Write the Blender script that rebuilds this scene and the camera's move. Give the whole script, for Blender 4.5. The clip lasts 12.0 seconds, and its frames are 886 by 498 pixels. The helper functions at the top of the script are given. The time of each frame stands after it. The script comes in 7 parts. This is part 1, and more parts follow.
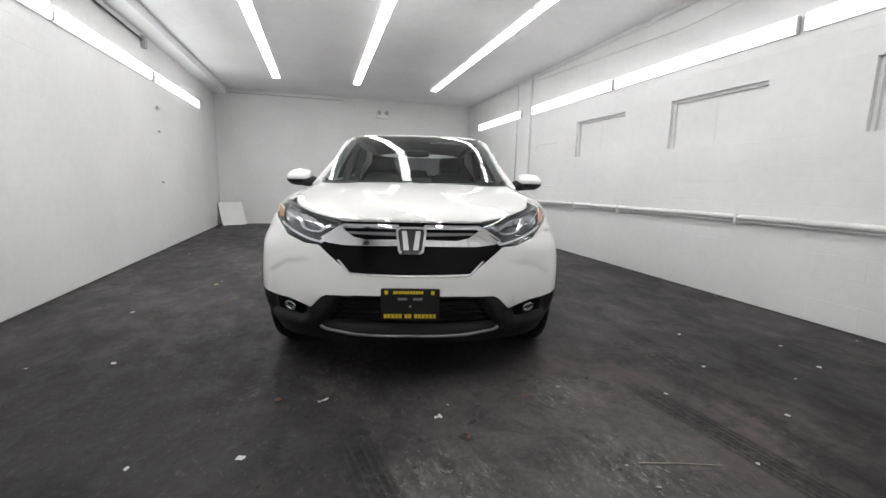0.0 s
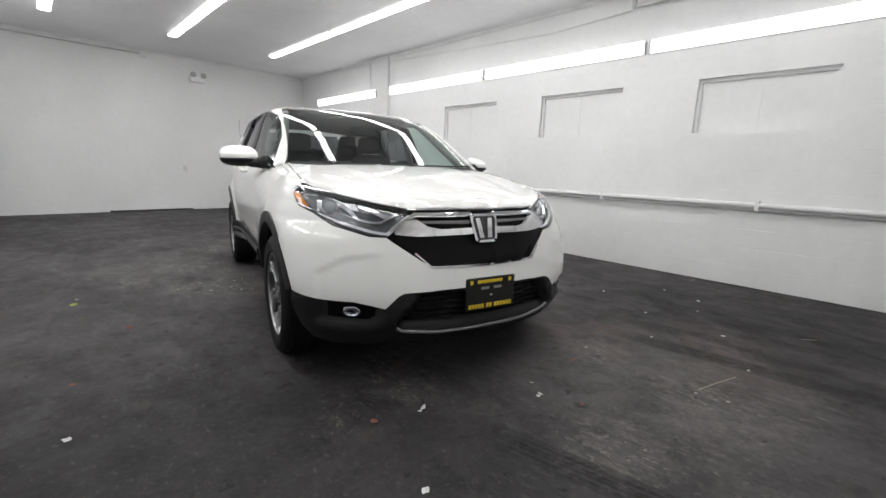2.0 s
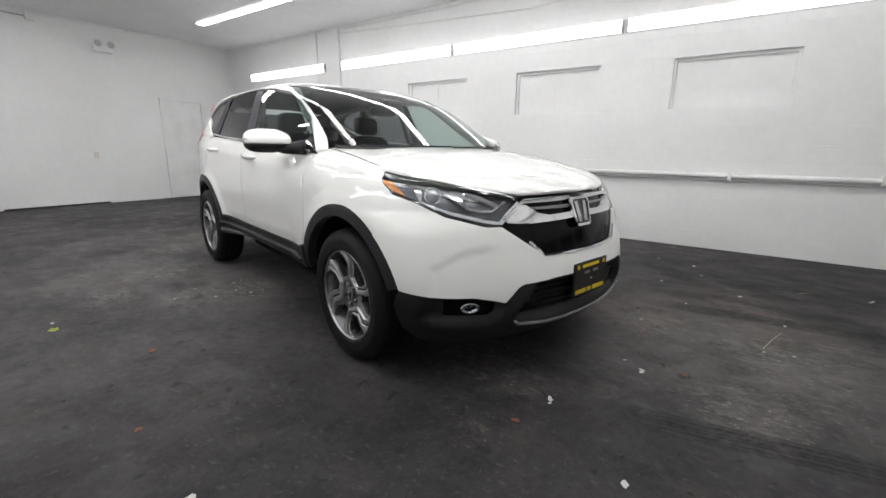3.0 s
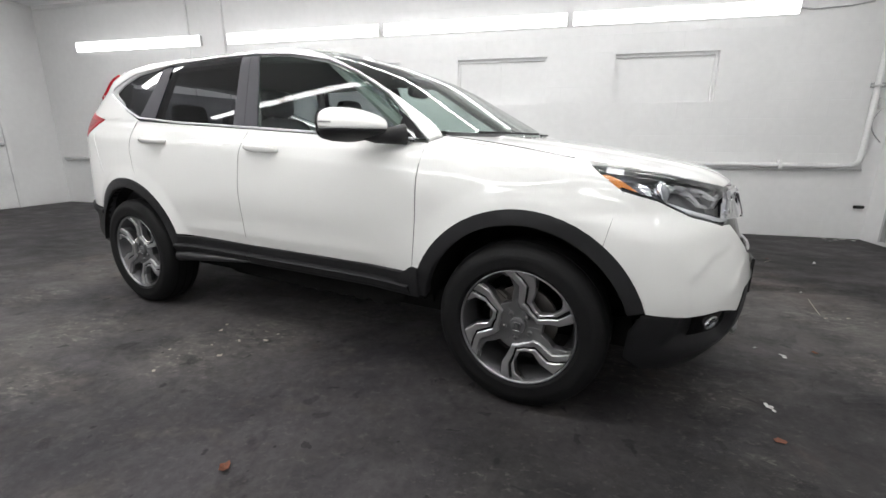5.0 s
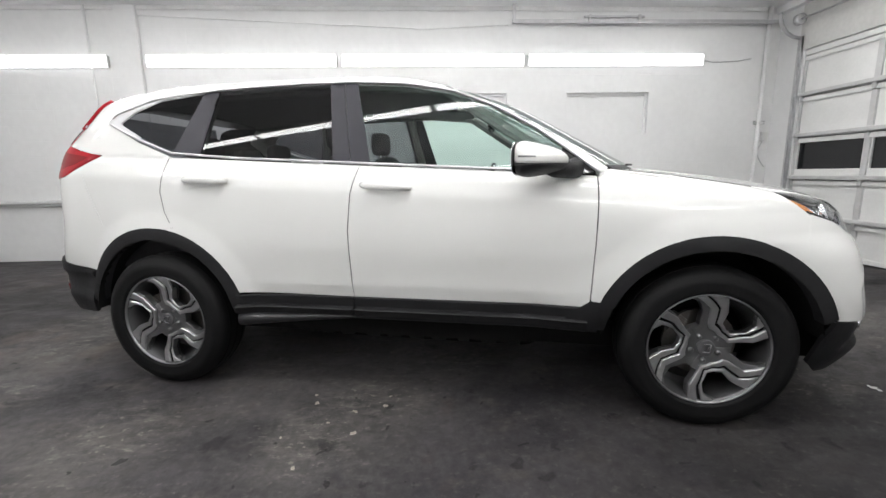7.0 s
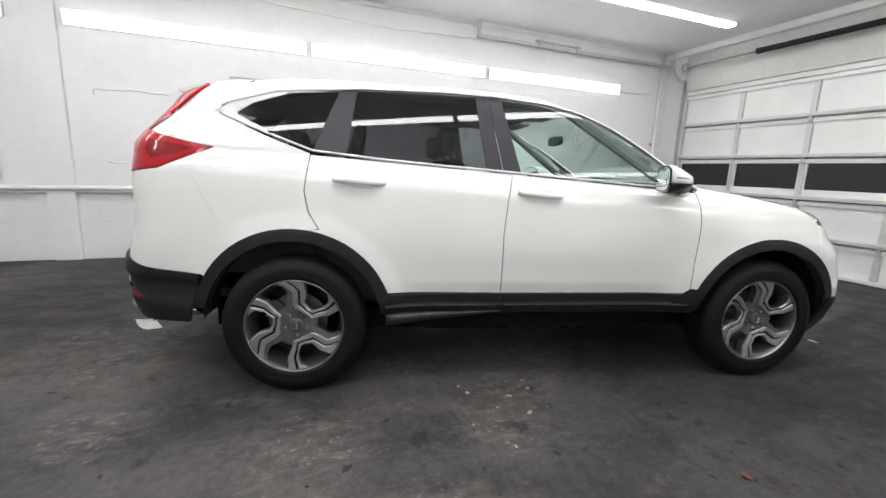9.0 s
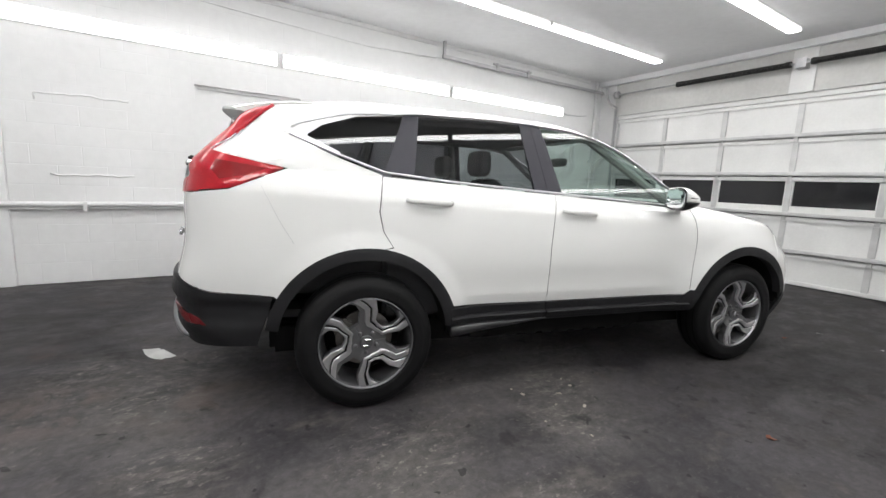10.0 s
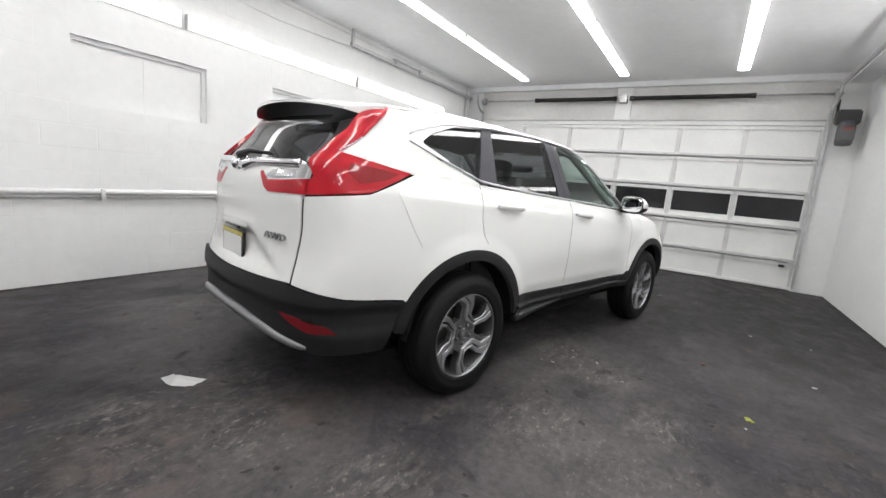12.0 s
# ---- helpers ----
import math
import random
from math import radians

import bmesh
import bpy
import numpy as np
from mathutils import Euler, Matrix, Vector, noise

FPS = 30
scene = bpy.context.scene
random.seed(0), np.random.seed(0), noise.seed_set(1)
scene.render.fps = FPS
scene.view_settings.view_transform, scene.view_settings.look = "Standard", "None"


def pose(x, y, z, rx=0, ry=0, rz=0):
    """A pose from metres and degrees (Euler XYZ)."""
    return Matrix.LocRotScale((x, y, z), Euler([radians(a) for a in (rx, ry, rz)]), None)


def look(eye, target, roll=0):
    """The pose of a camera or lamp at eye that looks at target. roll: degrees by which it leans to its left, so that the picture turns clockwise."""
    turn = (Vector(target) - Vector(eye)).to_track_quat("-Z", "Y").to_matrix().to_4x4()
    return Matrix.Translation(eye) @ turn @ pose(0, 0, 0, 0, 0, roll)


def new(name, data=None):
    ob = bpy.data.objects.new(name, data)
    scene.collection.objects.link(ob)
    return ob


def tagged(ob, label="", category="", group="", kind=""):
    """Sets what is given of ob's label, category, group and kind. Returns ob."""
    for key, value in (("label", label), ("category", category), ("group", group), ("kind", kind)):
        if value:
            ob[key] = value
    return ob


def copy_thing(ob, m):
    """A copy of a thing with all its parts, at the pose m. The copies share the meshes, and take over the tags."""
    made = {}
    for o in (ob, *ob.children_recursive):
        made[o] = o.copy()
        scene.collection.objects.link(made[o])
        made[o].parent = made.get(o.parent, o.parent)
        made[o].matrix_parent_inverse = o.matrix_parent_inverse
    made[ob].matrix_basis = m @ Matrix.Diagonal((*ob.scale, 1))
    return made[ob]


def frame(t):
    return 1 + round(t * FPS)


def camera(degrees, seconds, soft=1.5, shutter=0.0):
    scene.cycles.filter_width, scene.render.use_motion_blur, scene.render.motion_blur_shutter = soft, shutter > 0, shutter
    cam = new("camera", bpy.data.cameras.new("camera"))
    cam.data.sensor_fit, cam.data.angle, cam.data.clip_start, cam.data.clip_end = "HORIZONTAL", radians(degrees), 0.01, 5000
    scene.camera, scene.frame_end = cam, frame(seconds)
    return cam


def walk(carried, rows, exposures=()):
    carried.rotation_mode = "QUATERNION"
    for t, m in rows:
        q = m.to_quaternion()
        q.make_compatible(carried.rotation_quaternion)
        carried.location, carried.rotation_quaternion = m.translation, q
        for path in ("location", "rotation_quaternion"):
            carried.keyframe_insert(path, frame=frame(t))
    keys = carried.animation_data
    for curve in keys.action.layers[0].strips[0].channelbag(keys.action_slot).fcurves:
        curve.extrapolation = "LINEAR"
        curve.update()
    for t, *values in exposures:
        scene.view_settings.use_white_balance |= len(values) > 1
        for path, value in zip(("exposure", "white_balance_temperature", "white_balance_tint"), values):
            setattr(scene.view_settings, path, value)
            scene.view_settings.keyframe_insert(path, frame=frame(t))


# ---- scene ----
cam = camera(92.8, 12.0)
PATH = [
    (0, (-0.647, -3.004, 1.141), (-0.09, -1.109, 0.831), 1.3),
    (0.5, (-0.915, -2.962, 1.152), (-0.126, -1.148, 0.856), 2.1),
    (1, (-1.211, -2.73, 1.142), (-0.24, -1.011, 0.82), 1.1),
    (1.5, (-1.555, -2.497, 1.123), (-0.399, -0.895, 0.809), 1.9),
    (2, (-1.877, -2.217, 1.129), (-0.502, -0.814, 0.753), 2.1),
    (2.5, (-2.127, -1.828, 1.133), (-0.651, -0.536, 0.744), 2.7),
    (2.7, (-2.237, -1.675, 1.135), (-0.708, -0.456, 0.716), 1.6),
    (4.3, (-2.522, -0.356, 1.108), (-0.701, 0.314, 0.625), 1.1),
    (4.5, (-2.513, -0.219, 1.106), (-0.669, 0.398, 0.641), -0.1),
    (5, (-2.516, 0.132, 1.087), (-0.628, 0.581, 0.604), 0.4),
    (5.5, (-2.538, 0.429, 1.084), (-0.613, 0.703, 0.613), 0.2),
    (6, (-2.505, 0.733, 1.108), (-0.568, 0.952, 0.663), -0.9),
    (6.5, (-2.545, 1.077, 1.107), (-0.584, 1.084, 0.717), -1.7),
    (7, (-2.518, 1.411, 1.112), (-0.552, 1.314, 0.76), -0.9),
    (7.2, (-2.509, 1.543, 1.118), (-0.547, 1.422, 0.747), -0.1),
    (8.8, (-2.49, 2.663, 1.155), (-0.639, 1.995, 0.799), 1.4),
    (9, (-2.44, 2.852, 1.163), (-0.608, 2.136, 0.798), 2.2),
    (9.5, (-2.328, 3.205, 1.183), (-0.583, 2.297, 0.824), 1.6),
    (10, (-2.239, 3.607, 1.19), (-0.572, 2.545, 0.887), 2.5),
    (10.5, (-2.123, 3.979, 1.198), (-0.558, 2.771, 0.894), 4.3),
    (11, (-1.893, 4.301, 1.197), (-0.495, 2.909, 0.869), 5.0),
    (11.5, (-1.673, 4.645, 1.222), (-0.427, 3.105, 0.944), 5.3),
    (12, (-1.34, 4.876, 1.214), (-0.31, 3.19, 0.901), 5.2),
]
walk(cam, [(t, look(eye, target, roll)) for t, eye, target, roll in PATH], [(0.0, -0.02), (2.5, 0.02), (5.0, 0.19), (9.0, 0.19), (12.0, 0.22)])

# ---- world and lamps' brightness ----
world = bpy.data.worlds.new("world")
scene.world = world
world.use_nodes = True
world.node_tree.nodes["Background"].inputs[0].default_value = (0.02, 0.022, 0.03, 1)
world.node_tree.nodes["Background"].inputs[1].default_value = 0.3
# west wall lamps set brighter than the east ones, to lift the car's flank
TUBE, WALL_TUBE, WEST_TUBE, SIDE_GLOW = 20.5, 4.4, 13.0, 1.35

# the room: side walls, door wall, back wall, ceiling
XL, XR, YF, YB, ZC = -3.03, 3.51, -3.62, 8.72, 3.28

# ---- materials ----
def mat(name, base, rough=0.5, metal=0.0, coat=0.0, spec=0.5, emit=None, power=0.0, vary=0.0, scale=4.0, bump=0.0, bscale=60.0, trans=0.0, world=False):
    """A principled material with two scales of colour change and a fine relief."""
    m = bpy.data.materials.new(name)
    m.use_nodes = True
    nt = m.node_tree
    b = nt.nodes["Principled BSDF"]
    col = (*base, 1)
    b.inputs["Base Color"].default_value = col
    b.inputs["Roughness"].default_value = rough
    b.inputs["Metallic"].default_value = metal
    b.inputs["Coat Weight"].default_value = coat
    b.inputs["Coat Roughness"].default_value = 0.03
    b.inputs["Specular IOR Level"].default_value = spec
    b.inputs["Transmission Weight"].default_value = trans
    if emit:
        b.inputs["Emission Color"].default_value = (*emit, 1)
        b.inputs["Emission Strength"].default_value = power
    where = nt.nodes.new("ShaderNodeNewGeometry").outputs["Position"] if world else nt.nodes.new("ShaderNodeTexCoord").outputs["Object"]
    if vary:
        n1 = nt.nodes.new("ShaderNodeTexNoise")
        n1.inputs["Scale"].default_value, n1.inputs["Detail"].default_value = scale, 6
        n2 = nt.nodes.new("ShaderNodeTexNoise")
        n2.inputs["Scale"].default_value, n2.inputs["Detail"].default_value = scale * 14, 4
        nt.links.new(where, n1.inputs["Vector"])
        nt.links.new(where, n2.inputs["Vector"])
        add = nt.nodes.new("ShaderNodeMath")
        add.operation = "MULTIPLY_ADD"
        nt.links.new(n2.outputs["Fac"], add.inputs[0])
        add.inputs[1].default_value = 0.45
        nt.links.new(n1.outputs["Fac"], add.inputs[2])
        ramp = nt.nodes.new("ShaderNodeMapRange")
        ramp.inputs["From Min"].default_value, ramp.inputs["From Max"].default_value = 0.5, 0.95
        ramp.inputs["To Min"].default_value, ramp.inputs["To Max"].default_value = 1 - vary, 1 + vary * 0.4
        nt.links.new(add.outputs[0], ramp.inputs["Value"])
        mul = nt.nodes.new("ShaderNodeVectorMath")
        mul.operation = "SCALE"
        mul.inputs[0].default_value = base
        nt.links.new(ramp.outputs["Result"], mul.inputs["Scale"])
        nt.links.new(mul.outputs[0], b.inputs["Base Color"])
    if bump:
        n3 = nt.nodes.new("ShaderNodeTexNoise")
        n3.inputs["Scale"].default_value, n3.inputs["Detail"].default_value = bscale, 5
        nt.links.new(where, n3.inputs["Vector"])
        bp = nt.nodes.new("ShaderNodeBump")
        bp.inputs["Strength"].default_value, bp.inputs["Distance"].default_value = bump, 0.01
        nt.links.new(n3.outputs["Fac"], bp.inputs["Height"])
        nt.links.new(bp.outputs["Normal"], b.inputs["Normal"])
    return m


def glass_mat(name, tint, rough=0.0, gloss=0.04):
    """A thin tinted pane: clear through, with a real reflection on top."""
    m = bpy.data.materials.new(name)
    m.use_nodes = True
    nt = m.node_tree
    nt.nodes.remove(nt.nodes["Principled BSDF"])
    out = nt.nodes["Material Output"]
    tr = nt.nodes.new("ShaderNodeBsdfTransparent")
    tr.inputs[0].default_value = (*tint, 1)
    gl = nt.nodes.new("ShaderNodeBsdfGlossy")
    gl.inputs["Roughness"].default_value = rough
    lw = nt.nodes.new("ShaderNodeLayerWeight")
    lw.inputs["Blend"].default_value = 0.5
    pw = nt.nodes.new("ShaderNodeMath")
    pw.operation, pw.inputs[1].default_value = "POWER", 5.0
    nt.links.new(lw.outputs["Facing"], pw.inputs[0])
    fr = nt.nodes.new("ShaderNodeMath")
    fr.operation, fr.inputs[1].default_value, fr.inputs[2].default_value = "MULTIPLY_ADD", 1 - gloss, gloss
    nt.links.new(pw.outputs[0], fr.inputs[0])
    mx = nt.nodes.new("ShaderNodeMixShader")
    nt.links.new(fr.outputs[0], mx.inputs[0])
    nt.links.new(tr.outputs[0], mx.inputs[1])
    nt.links.new(gl.outputs[0], mx.inputs[2])
    nt.links.new(mx.outputs[0], out.inputs["Surface"])
    return m


WHITE_WALL = mat("white_painted_block", (0.735, 0.735, 0.735), 0.5, vary=0.07, scale=0.9, bump=0.07, bscale=70, world=True)
WHITE_CEIL = mat("white_ceiling_paint", (0.84, 0.84, 0.85), 0.6, vary=0.08, scale=0.8, bump=0.08, bscale=30)
WHITE_TRIM = mat("white_trim_paint", (0.74, 0.74, 0.74), 0.4, vary=0.12, scale=3, bump=0.1)
GREY_STEEL = mat("galvanised_steel", (0.52, 0.52, 0.53), 0.42, metal=0.65, vary=0.2, scale=9, bump=0.05)
DOOR_WHITE = mat("white_door_sheet", (0.72, 0.72, 0.71), 0.35, vary=0.08, scale=2.5, bump=0.03)
STRUT_GREY = mat("zinc_painted_bar", (0.56, 0.56, 0.56), 0.4, metal=0.25, vary=0.15, scale=8)
HEADER_GREY = mat("dull_grey_white_board", (0.58, 0.575, 0.56), 0.6, vary=0.15, scale=1.6, bump=0.06)
DARK_PANE = mat("dark_window_pane", (0.012, 0.012, 0.014), 0.12, vary=0.2, scale=6)
BLACK_RUBBER = mat("black_rubber", (0.022, 0.022, 0.023), 0.62, vary=0.25, scale=8, bump=0.12, bscale=120)
SPRING_BLACK = mat("blackened_spring", (0.03, 0.03, 0.03), 0.5, metal=0.5, vary=0.3, scale=20)
LAMP_HOUSING = mat("lamp_housing", (0.8, 0.8, 0.8), 0.35)
LAMP_GLOW = mat("lamp_tube", (0.9, 0.9, 0.9), 0.4, emit=(1.0, 0.998, 0.99), power=TUBE)
WALL_GLOW = mat("east_lamp_tube", (0.9, 0.9, 0.9), 0.4, emit=(1.0, 0.998, 0.99), power=WALL_TUBE)
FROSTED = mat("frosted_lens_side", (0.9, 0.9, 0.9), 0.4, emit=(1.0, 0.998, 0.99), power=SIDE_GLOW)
WEST_GLOW = mat("west_lamp_tube", (0.9, 0.9, 0.9), 0.4, emit=(1.0, 0.998, 0.99), power=WEST_TUBE)

PAINT = mat("white_car_paint", (0.73, 0.73, 0.715), 0.55, coat=1.0, spec=0.06)
PAINT.node_tree.nodes["Principled BSDF"].inputs["Coat IOR"].default_value = 1.55
PAINT.node_tree.nodes["Principled BSDF"].inputs["Coat Roughness"].default_value = 0.02
CLADDING = mat("black_textured_plastic", (0.0150, 0.0150, 0.0165), 0.50, spec=0.28, vary=0.12, scale=20, bump=0.15, bscale=420)
GLOSS_BLACK = mat("gloss_black_trim", (0.008, 0.008, 0.009), 0.08, coat=0.5)
PILLAR_BLACK = mat("satin_dark_pillar_film", (0.032, 0.031, 0.040), 0.42, spec=0.3, vary=0.1, scale=12)
GRILLE_BLACK = mat("grille_black", (0.004, 0.004, 0.0045), 0.12, spec=0.12)
BRIGHT_TRIM = mat("brushed_bright_trim", (0.60, 0.60, 0.61), 0.30, metal=1.0)
WEDGE = mat("satin_bright_trim", (0.50, 0.50, 0.51), 0.38, metal=0.9)
CHROME = mat("chrome", (0.78, 0.78, 0.80), 0.06, metal=1.0)
SATIN_SILVER = mat("satin_silver_plastic", (0.22, 0.22, 0.225), 0.35, metal=0.6)
DARK = mat("dark_void", (0.014, 0.014, 0.014), 0.9, spec=0.05)
INTERIOR = mat("dark_grey_cloth", (0.022, 0.022, 0.024), 0.85, vary=0.2, scale=30, bump=0.2, bscale=300)
INTERIOR_LIGHT = mat("light_grey_trim", (0.21, 0.21, 0.205), 0.7, vary=0.1, scale=20)
SCREEN_GLASS = glass_mat("windscreen_glass", (0.58, 0.64, 0.62), gloss=0.03)
FRONT_GLASS = glass_mat("door_glass", (0.80, 0.92, 0.88), gloss=0.05)
PRIVACY_GLASS = glass_mat("privacy_glass", (0.22, 0.225, 0.24), gloss=0.045)
LENS = glass_mat("clear_lens", (0.92, 0.93, 0.94))
RED_LENS = mat("red_lens", (0.42, 0.008, 0.018), 0.30, coat=0.5, spec=0.15, vary=0.3, scale=9)
AMBER_LENS = mat("amber_lens", (0.60, 0.21, 0.045), 0.2, coat=0.6)
REFLECTOR = mat("lamp_reflector", (0.70, 0.70, 0.72), 0.12, metal=1.0)
LAMP_GREY = mat("lamp_inner_grey", (0.42, 0.42, 0.43), 0.28, metal=0.7)
LAMP_DARK = mat("lamp_inner_dark", (0.13, 0.13, 0.14), 0.25, metal=0.5)
HUB_DARK = mat("dark_hub_paint", (0.13, 0.13, 0.135), 0.42, metal=0.6)
LIGHT_GUIDE = mat("clear_light_guide", (0.72, 0.73, 0.75), 0.12, coat=0.8)
DULL_ALLOY = mat("dull_alloy", (0.34, 0.34, 0.35), 0.35, metal=1.0)
DARK_CHROME = mat("shaded_chrome", (0.34, 0.34, 0.35), 0.2, metal=0.9)
SEAM_GREY = mat("seam_grey", (0.18, 0.18, 0.18), 0.6)
TYRE = mat("tyre_rubber", (0.0075, 0.0075, 0.008), 0.6, spec=0.18, vary=0.2, scale=10, bump=0.1, bscale=150)
ALLOY = mat("machined_alloy", (0.60, 0.60, 0.61), 0.33, metal=1.0, vary=0.06, scale=40)
ALLOY_DARK = mat("dark_grey_alloy_paint", (0.20, 0.20, 0.205), 0.36, metal=0.8, vary=0.1, scale=25)
# alloy with the shade inside the wheel put into its colour
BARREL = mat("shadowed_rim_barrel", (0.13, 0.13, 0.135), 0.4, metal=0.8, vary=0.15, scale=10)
BRAKE = mat("brake_steel", (0.16, 0.15, 0.14), 0.45, metal=0.8, vary=0.3, scale=15)
YELLOW = mat("yellow_print", (0.75, 0.55, 0.03), 0.5)
PAPER = mat("pale_paper", (0.52, 0.52, 0.51), 0.8, vary=0.1, scale=10)
LEAF_GREEN = mat("yellow_green_leaf", (0.30, 0.33, 0.05), 0.7, vary=0.3, scale=30)
LEAF_BROWN = mat("dry_brown_leaf", (0.17, 0.06, 0.032), 0.8, vary=0.4, scale=30)


def floor_material():
    """Dark worn concrete: cloudy soiling, pale scuffs, oily stains, fine grit and tyre marks."""
    m = bpy.data.materials.new("dark_worn_concrete")
    m.use_nodes = True
    nt = m.node_tree
    nd, lk = nt.nodes, nt.links
    b = nd["Principled BSDF"]
    co = nd.new("ShaderNodeTexCoord")

    def noise_of(scale, detail=6, rough=0.6, stretch=None, distort=0.0):
        n = nd.new("ShaderNodeTexNoise")
        n.inputs["Scale"].default_value, n.inputs["Detail"].default_value, n.inputs["Roughness"].default_value, n.inputs["Distortion"].default_value = scale, detail, rough, distort
        src = co.outputs["Object"]
        if stretch:
            mp = nd.new("ShaderNodeMapping")
            mp.inputs["Rotation"].default_value = (0, 0, stretch[2])
            mp.inputs["Scale"].default_value = (stretch[0], stretch[1], 1)
            lk.new(src, mp.inputs["Vector"])
            src = mp.outputs[0]
        lk.new(src, n.inputs["Vector"])
        return n.outputs["Fac"]

    def ranged(v, a, b_, c=0.0, d=1.0):
        r = nd.new("ShaderNodeMapRange")
        r.interpolation_type = "SMOOTHSTEP"
        for key, val in (("From Min", a), ("From Max", b_), ("To Min", c), ("To Max", d)):
            r.inputs[key].default_value = val
        lk.new(v, r.inputs["Value"])
        return r.outputs["Result"]

    def math2(op, a, c):
        n = nd.new("ShaderNodeMath")
        n.operation = op
        for i, v in enumerate((a, c)):
            if isinstance(v, (int, float)):
                n.inputs[i].default_value = v
            else:
                lk.new(v, n.inputs[i])
        return n.outputs[0]

    def mix(fac, c1, c2):
        n = nd.new("ShaderNodeMix")
        n.data_type = "RGBA"
        lk.new(fac, n.inputs[0])
        for i, c in ((6, c1), (7, c2)):
            if isinstance(c, tuple):
                n.inputs[i].default_value = (*c, 1)
            else:
                lk.new(c, n.inputs[i])
        return n.outputs[2]

    sep = nd.new("ShaderNodeSeparateXYZ")
    lk.new(co.outputs["Object"], sep.inputs[0])
    X, Y = sep.outputs["X"], sep.outputs["Y"]
    def round_patch(x, y, r):
        dx, dy = math2("SUBTRACT", X, x), math2("SUBTRACT", Y, y)
        return ranged(math2("SQRT", math2("ADD", math2("MULTIPLY", dx, dx), math2("MULTIPLY", dy, dy)), 0), r * 0.35, r, 1.0, 0.0)

    cloud = noise_of(0.9, 7, 0.62, distort=0.6)
    col = mix(ranged(cloud, 0.38, 0.64), (0.026, 0.0245, 0.0280), (0.064, 0.0595, 0.0635))
    mid = noise_of(5.5, 6, 0.7, stretch=(1.0, 0.55, 0.3))
    col = mix(ranged(mid, 0.50, 0.72, 0.0, 0.72), col, (0.092, 0.083, 0.077))
    blot = noise_of(3.1, 4, 0.55, distort=1.2)
    col = mix(ranged(blot, 0.58, 0.72, 0.0, 0.72), col, (0.013, 0.0125, 0.0145))
    # cloudy darker tone, strongest towards the garage door
    door_tone = math2("ADD", math2("MULTIPLY", Y, -0.30), math2("MULTIPLY", noise_of(0.8, 6, 0.65, stretch=(1.3, 0.5, 0.15)), 2.2))
    col = mix(ranged(door_tone, 0.6, 1.7, 0.0, 0.35), col, (0.014, 0.0135, 0.0135))
    # four broad patches of darker floor, broken up by noise
    dark_area = round_patch(-1.75, -0.5, 2.1)
    for x, y, r in ((1.3, 4.9, 1.7), (2.2, -1.6, 1.6), (-2.2, -2.2, 1.6)):
        dark_area = math2("MAXIMUM", dark_area, round_patch(x, y, r))
    col = mix(math2("MULTIPLY", dark_area, ranged(noise_of(1.7, 6, 0.66), 0.34, 0.6, 0.35, 0.88)), col, (0.0175, 0.0165, 0.0175))
    # pale scuffs where the surface has worn through
    scuff = noise_of(16.0, 8, 0.78, stretch=(1.0, 0.35, -0.35))
    where = noise_of(0.75, 3, 0.5, stretch=(1.0, 1.0, 1.1))

    def round_spot(x, y, r):
        dx, dy = math2("SUBTRACT", X, x), math2("SUBTRACT", Y, y)
        d = math2("SQRT", math2("ADD", math2("MULTIPLY", dx, dx), math2("MULTIPLY", dy, dy)), 0)
        return ranged(d, 0.0, r, 1.0, 0.0)

    worn = ranged(where, 0.52, 0.68, 0.0, 0.45)
    for x, y, r in ((0.63, -1.10, 0.34), (0.56, -1.75, 0.42), (-0.21, -1.62, 0.36), (-0.55, 1.68, 0.42), (-0.83, 1.90, 0.40), (-0.74, 2.78, 0.45), (0.30, 3.77, 0.40), (-0.36, 3.66, 0.35), (0.84, 4.05, 0.3), (-1.31, 2.42, 0.3)):
        worn = math2("MAXIMUM", worn, round_spot(x, y, r))
    broad = round_spot(0.5, -1.5, 1.3)
    for x, y, r in ((-0.75, 1.9, 1.0), (0.1, 3.8, 0.7), (-1.0, 3.0, 0.9)):
        broad = math2("MAXIMUM", broad, round_spot(x, y, r))
    col = mix(math2("MULTIPLY", ranged(noise_of(4.2, 7, 0.72, distort=0.5), 0.36, 0.60, 0.15, 0.62), broad), col, (0.105, 0.099, 0.096))
    # dusty film over much of the floor, thicker in the worn places
    col = mix(math2("MULTIPLY", ranged(noise_of(2.4, 7, 0.7, distort=0.8), 0.40, 0.62), math2("ADD", math2("MULTIPLY", worn, 0.45), 0.12)), col, (0.105, 0.098, 0.092))
    col = mix(math2("MULTIPLY", ranged(scuff, 0.46, 0.70), worn), col, (0.155, 0.145, 0.133))
    specks = noise_of(34.0, 4, 0.75, stretch=(1.0, 0.6, 0.8))
    col = mix(math2("MULTIPLY", ranged(specks, 0.575, 0.635), math2("ADD", math2("MULTIPLY", worn, 0.62), 0.10)), col, (0.23, 0.21, 0.19))
    # oily spots with ragged edges
    def wobble(v, scale, much):
        return math2("ADD", v, math2("MULTIPLY", math2("SUBTRACT", noise_of(scale, 5, 0.65), 0.5), much))

    WX, WY = wobble(X, 9.0, 0.17), wobble(Y, 10.3, 0.17)
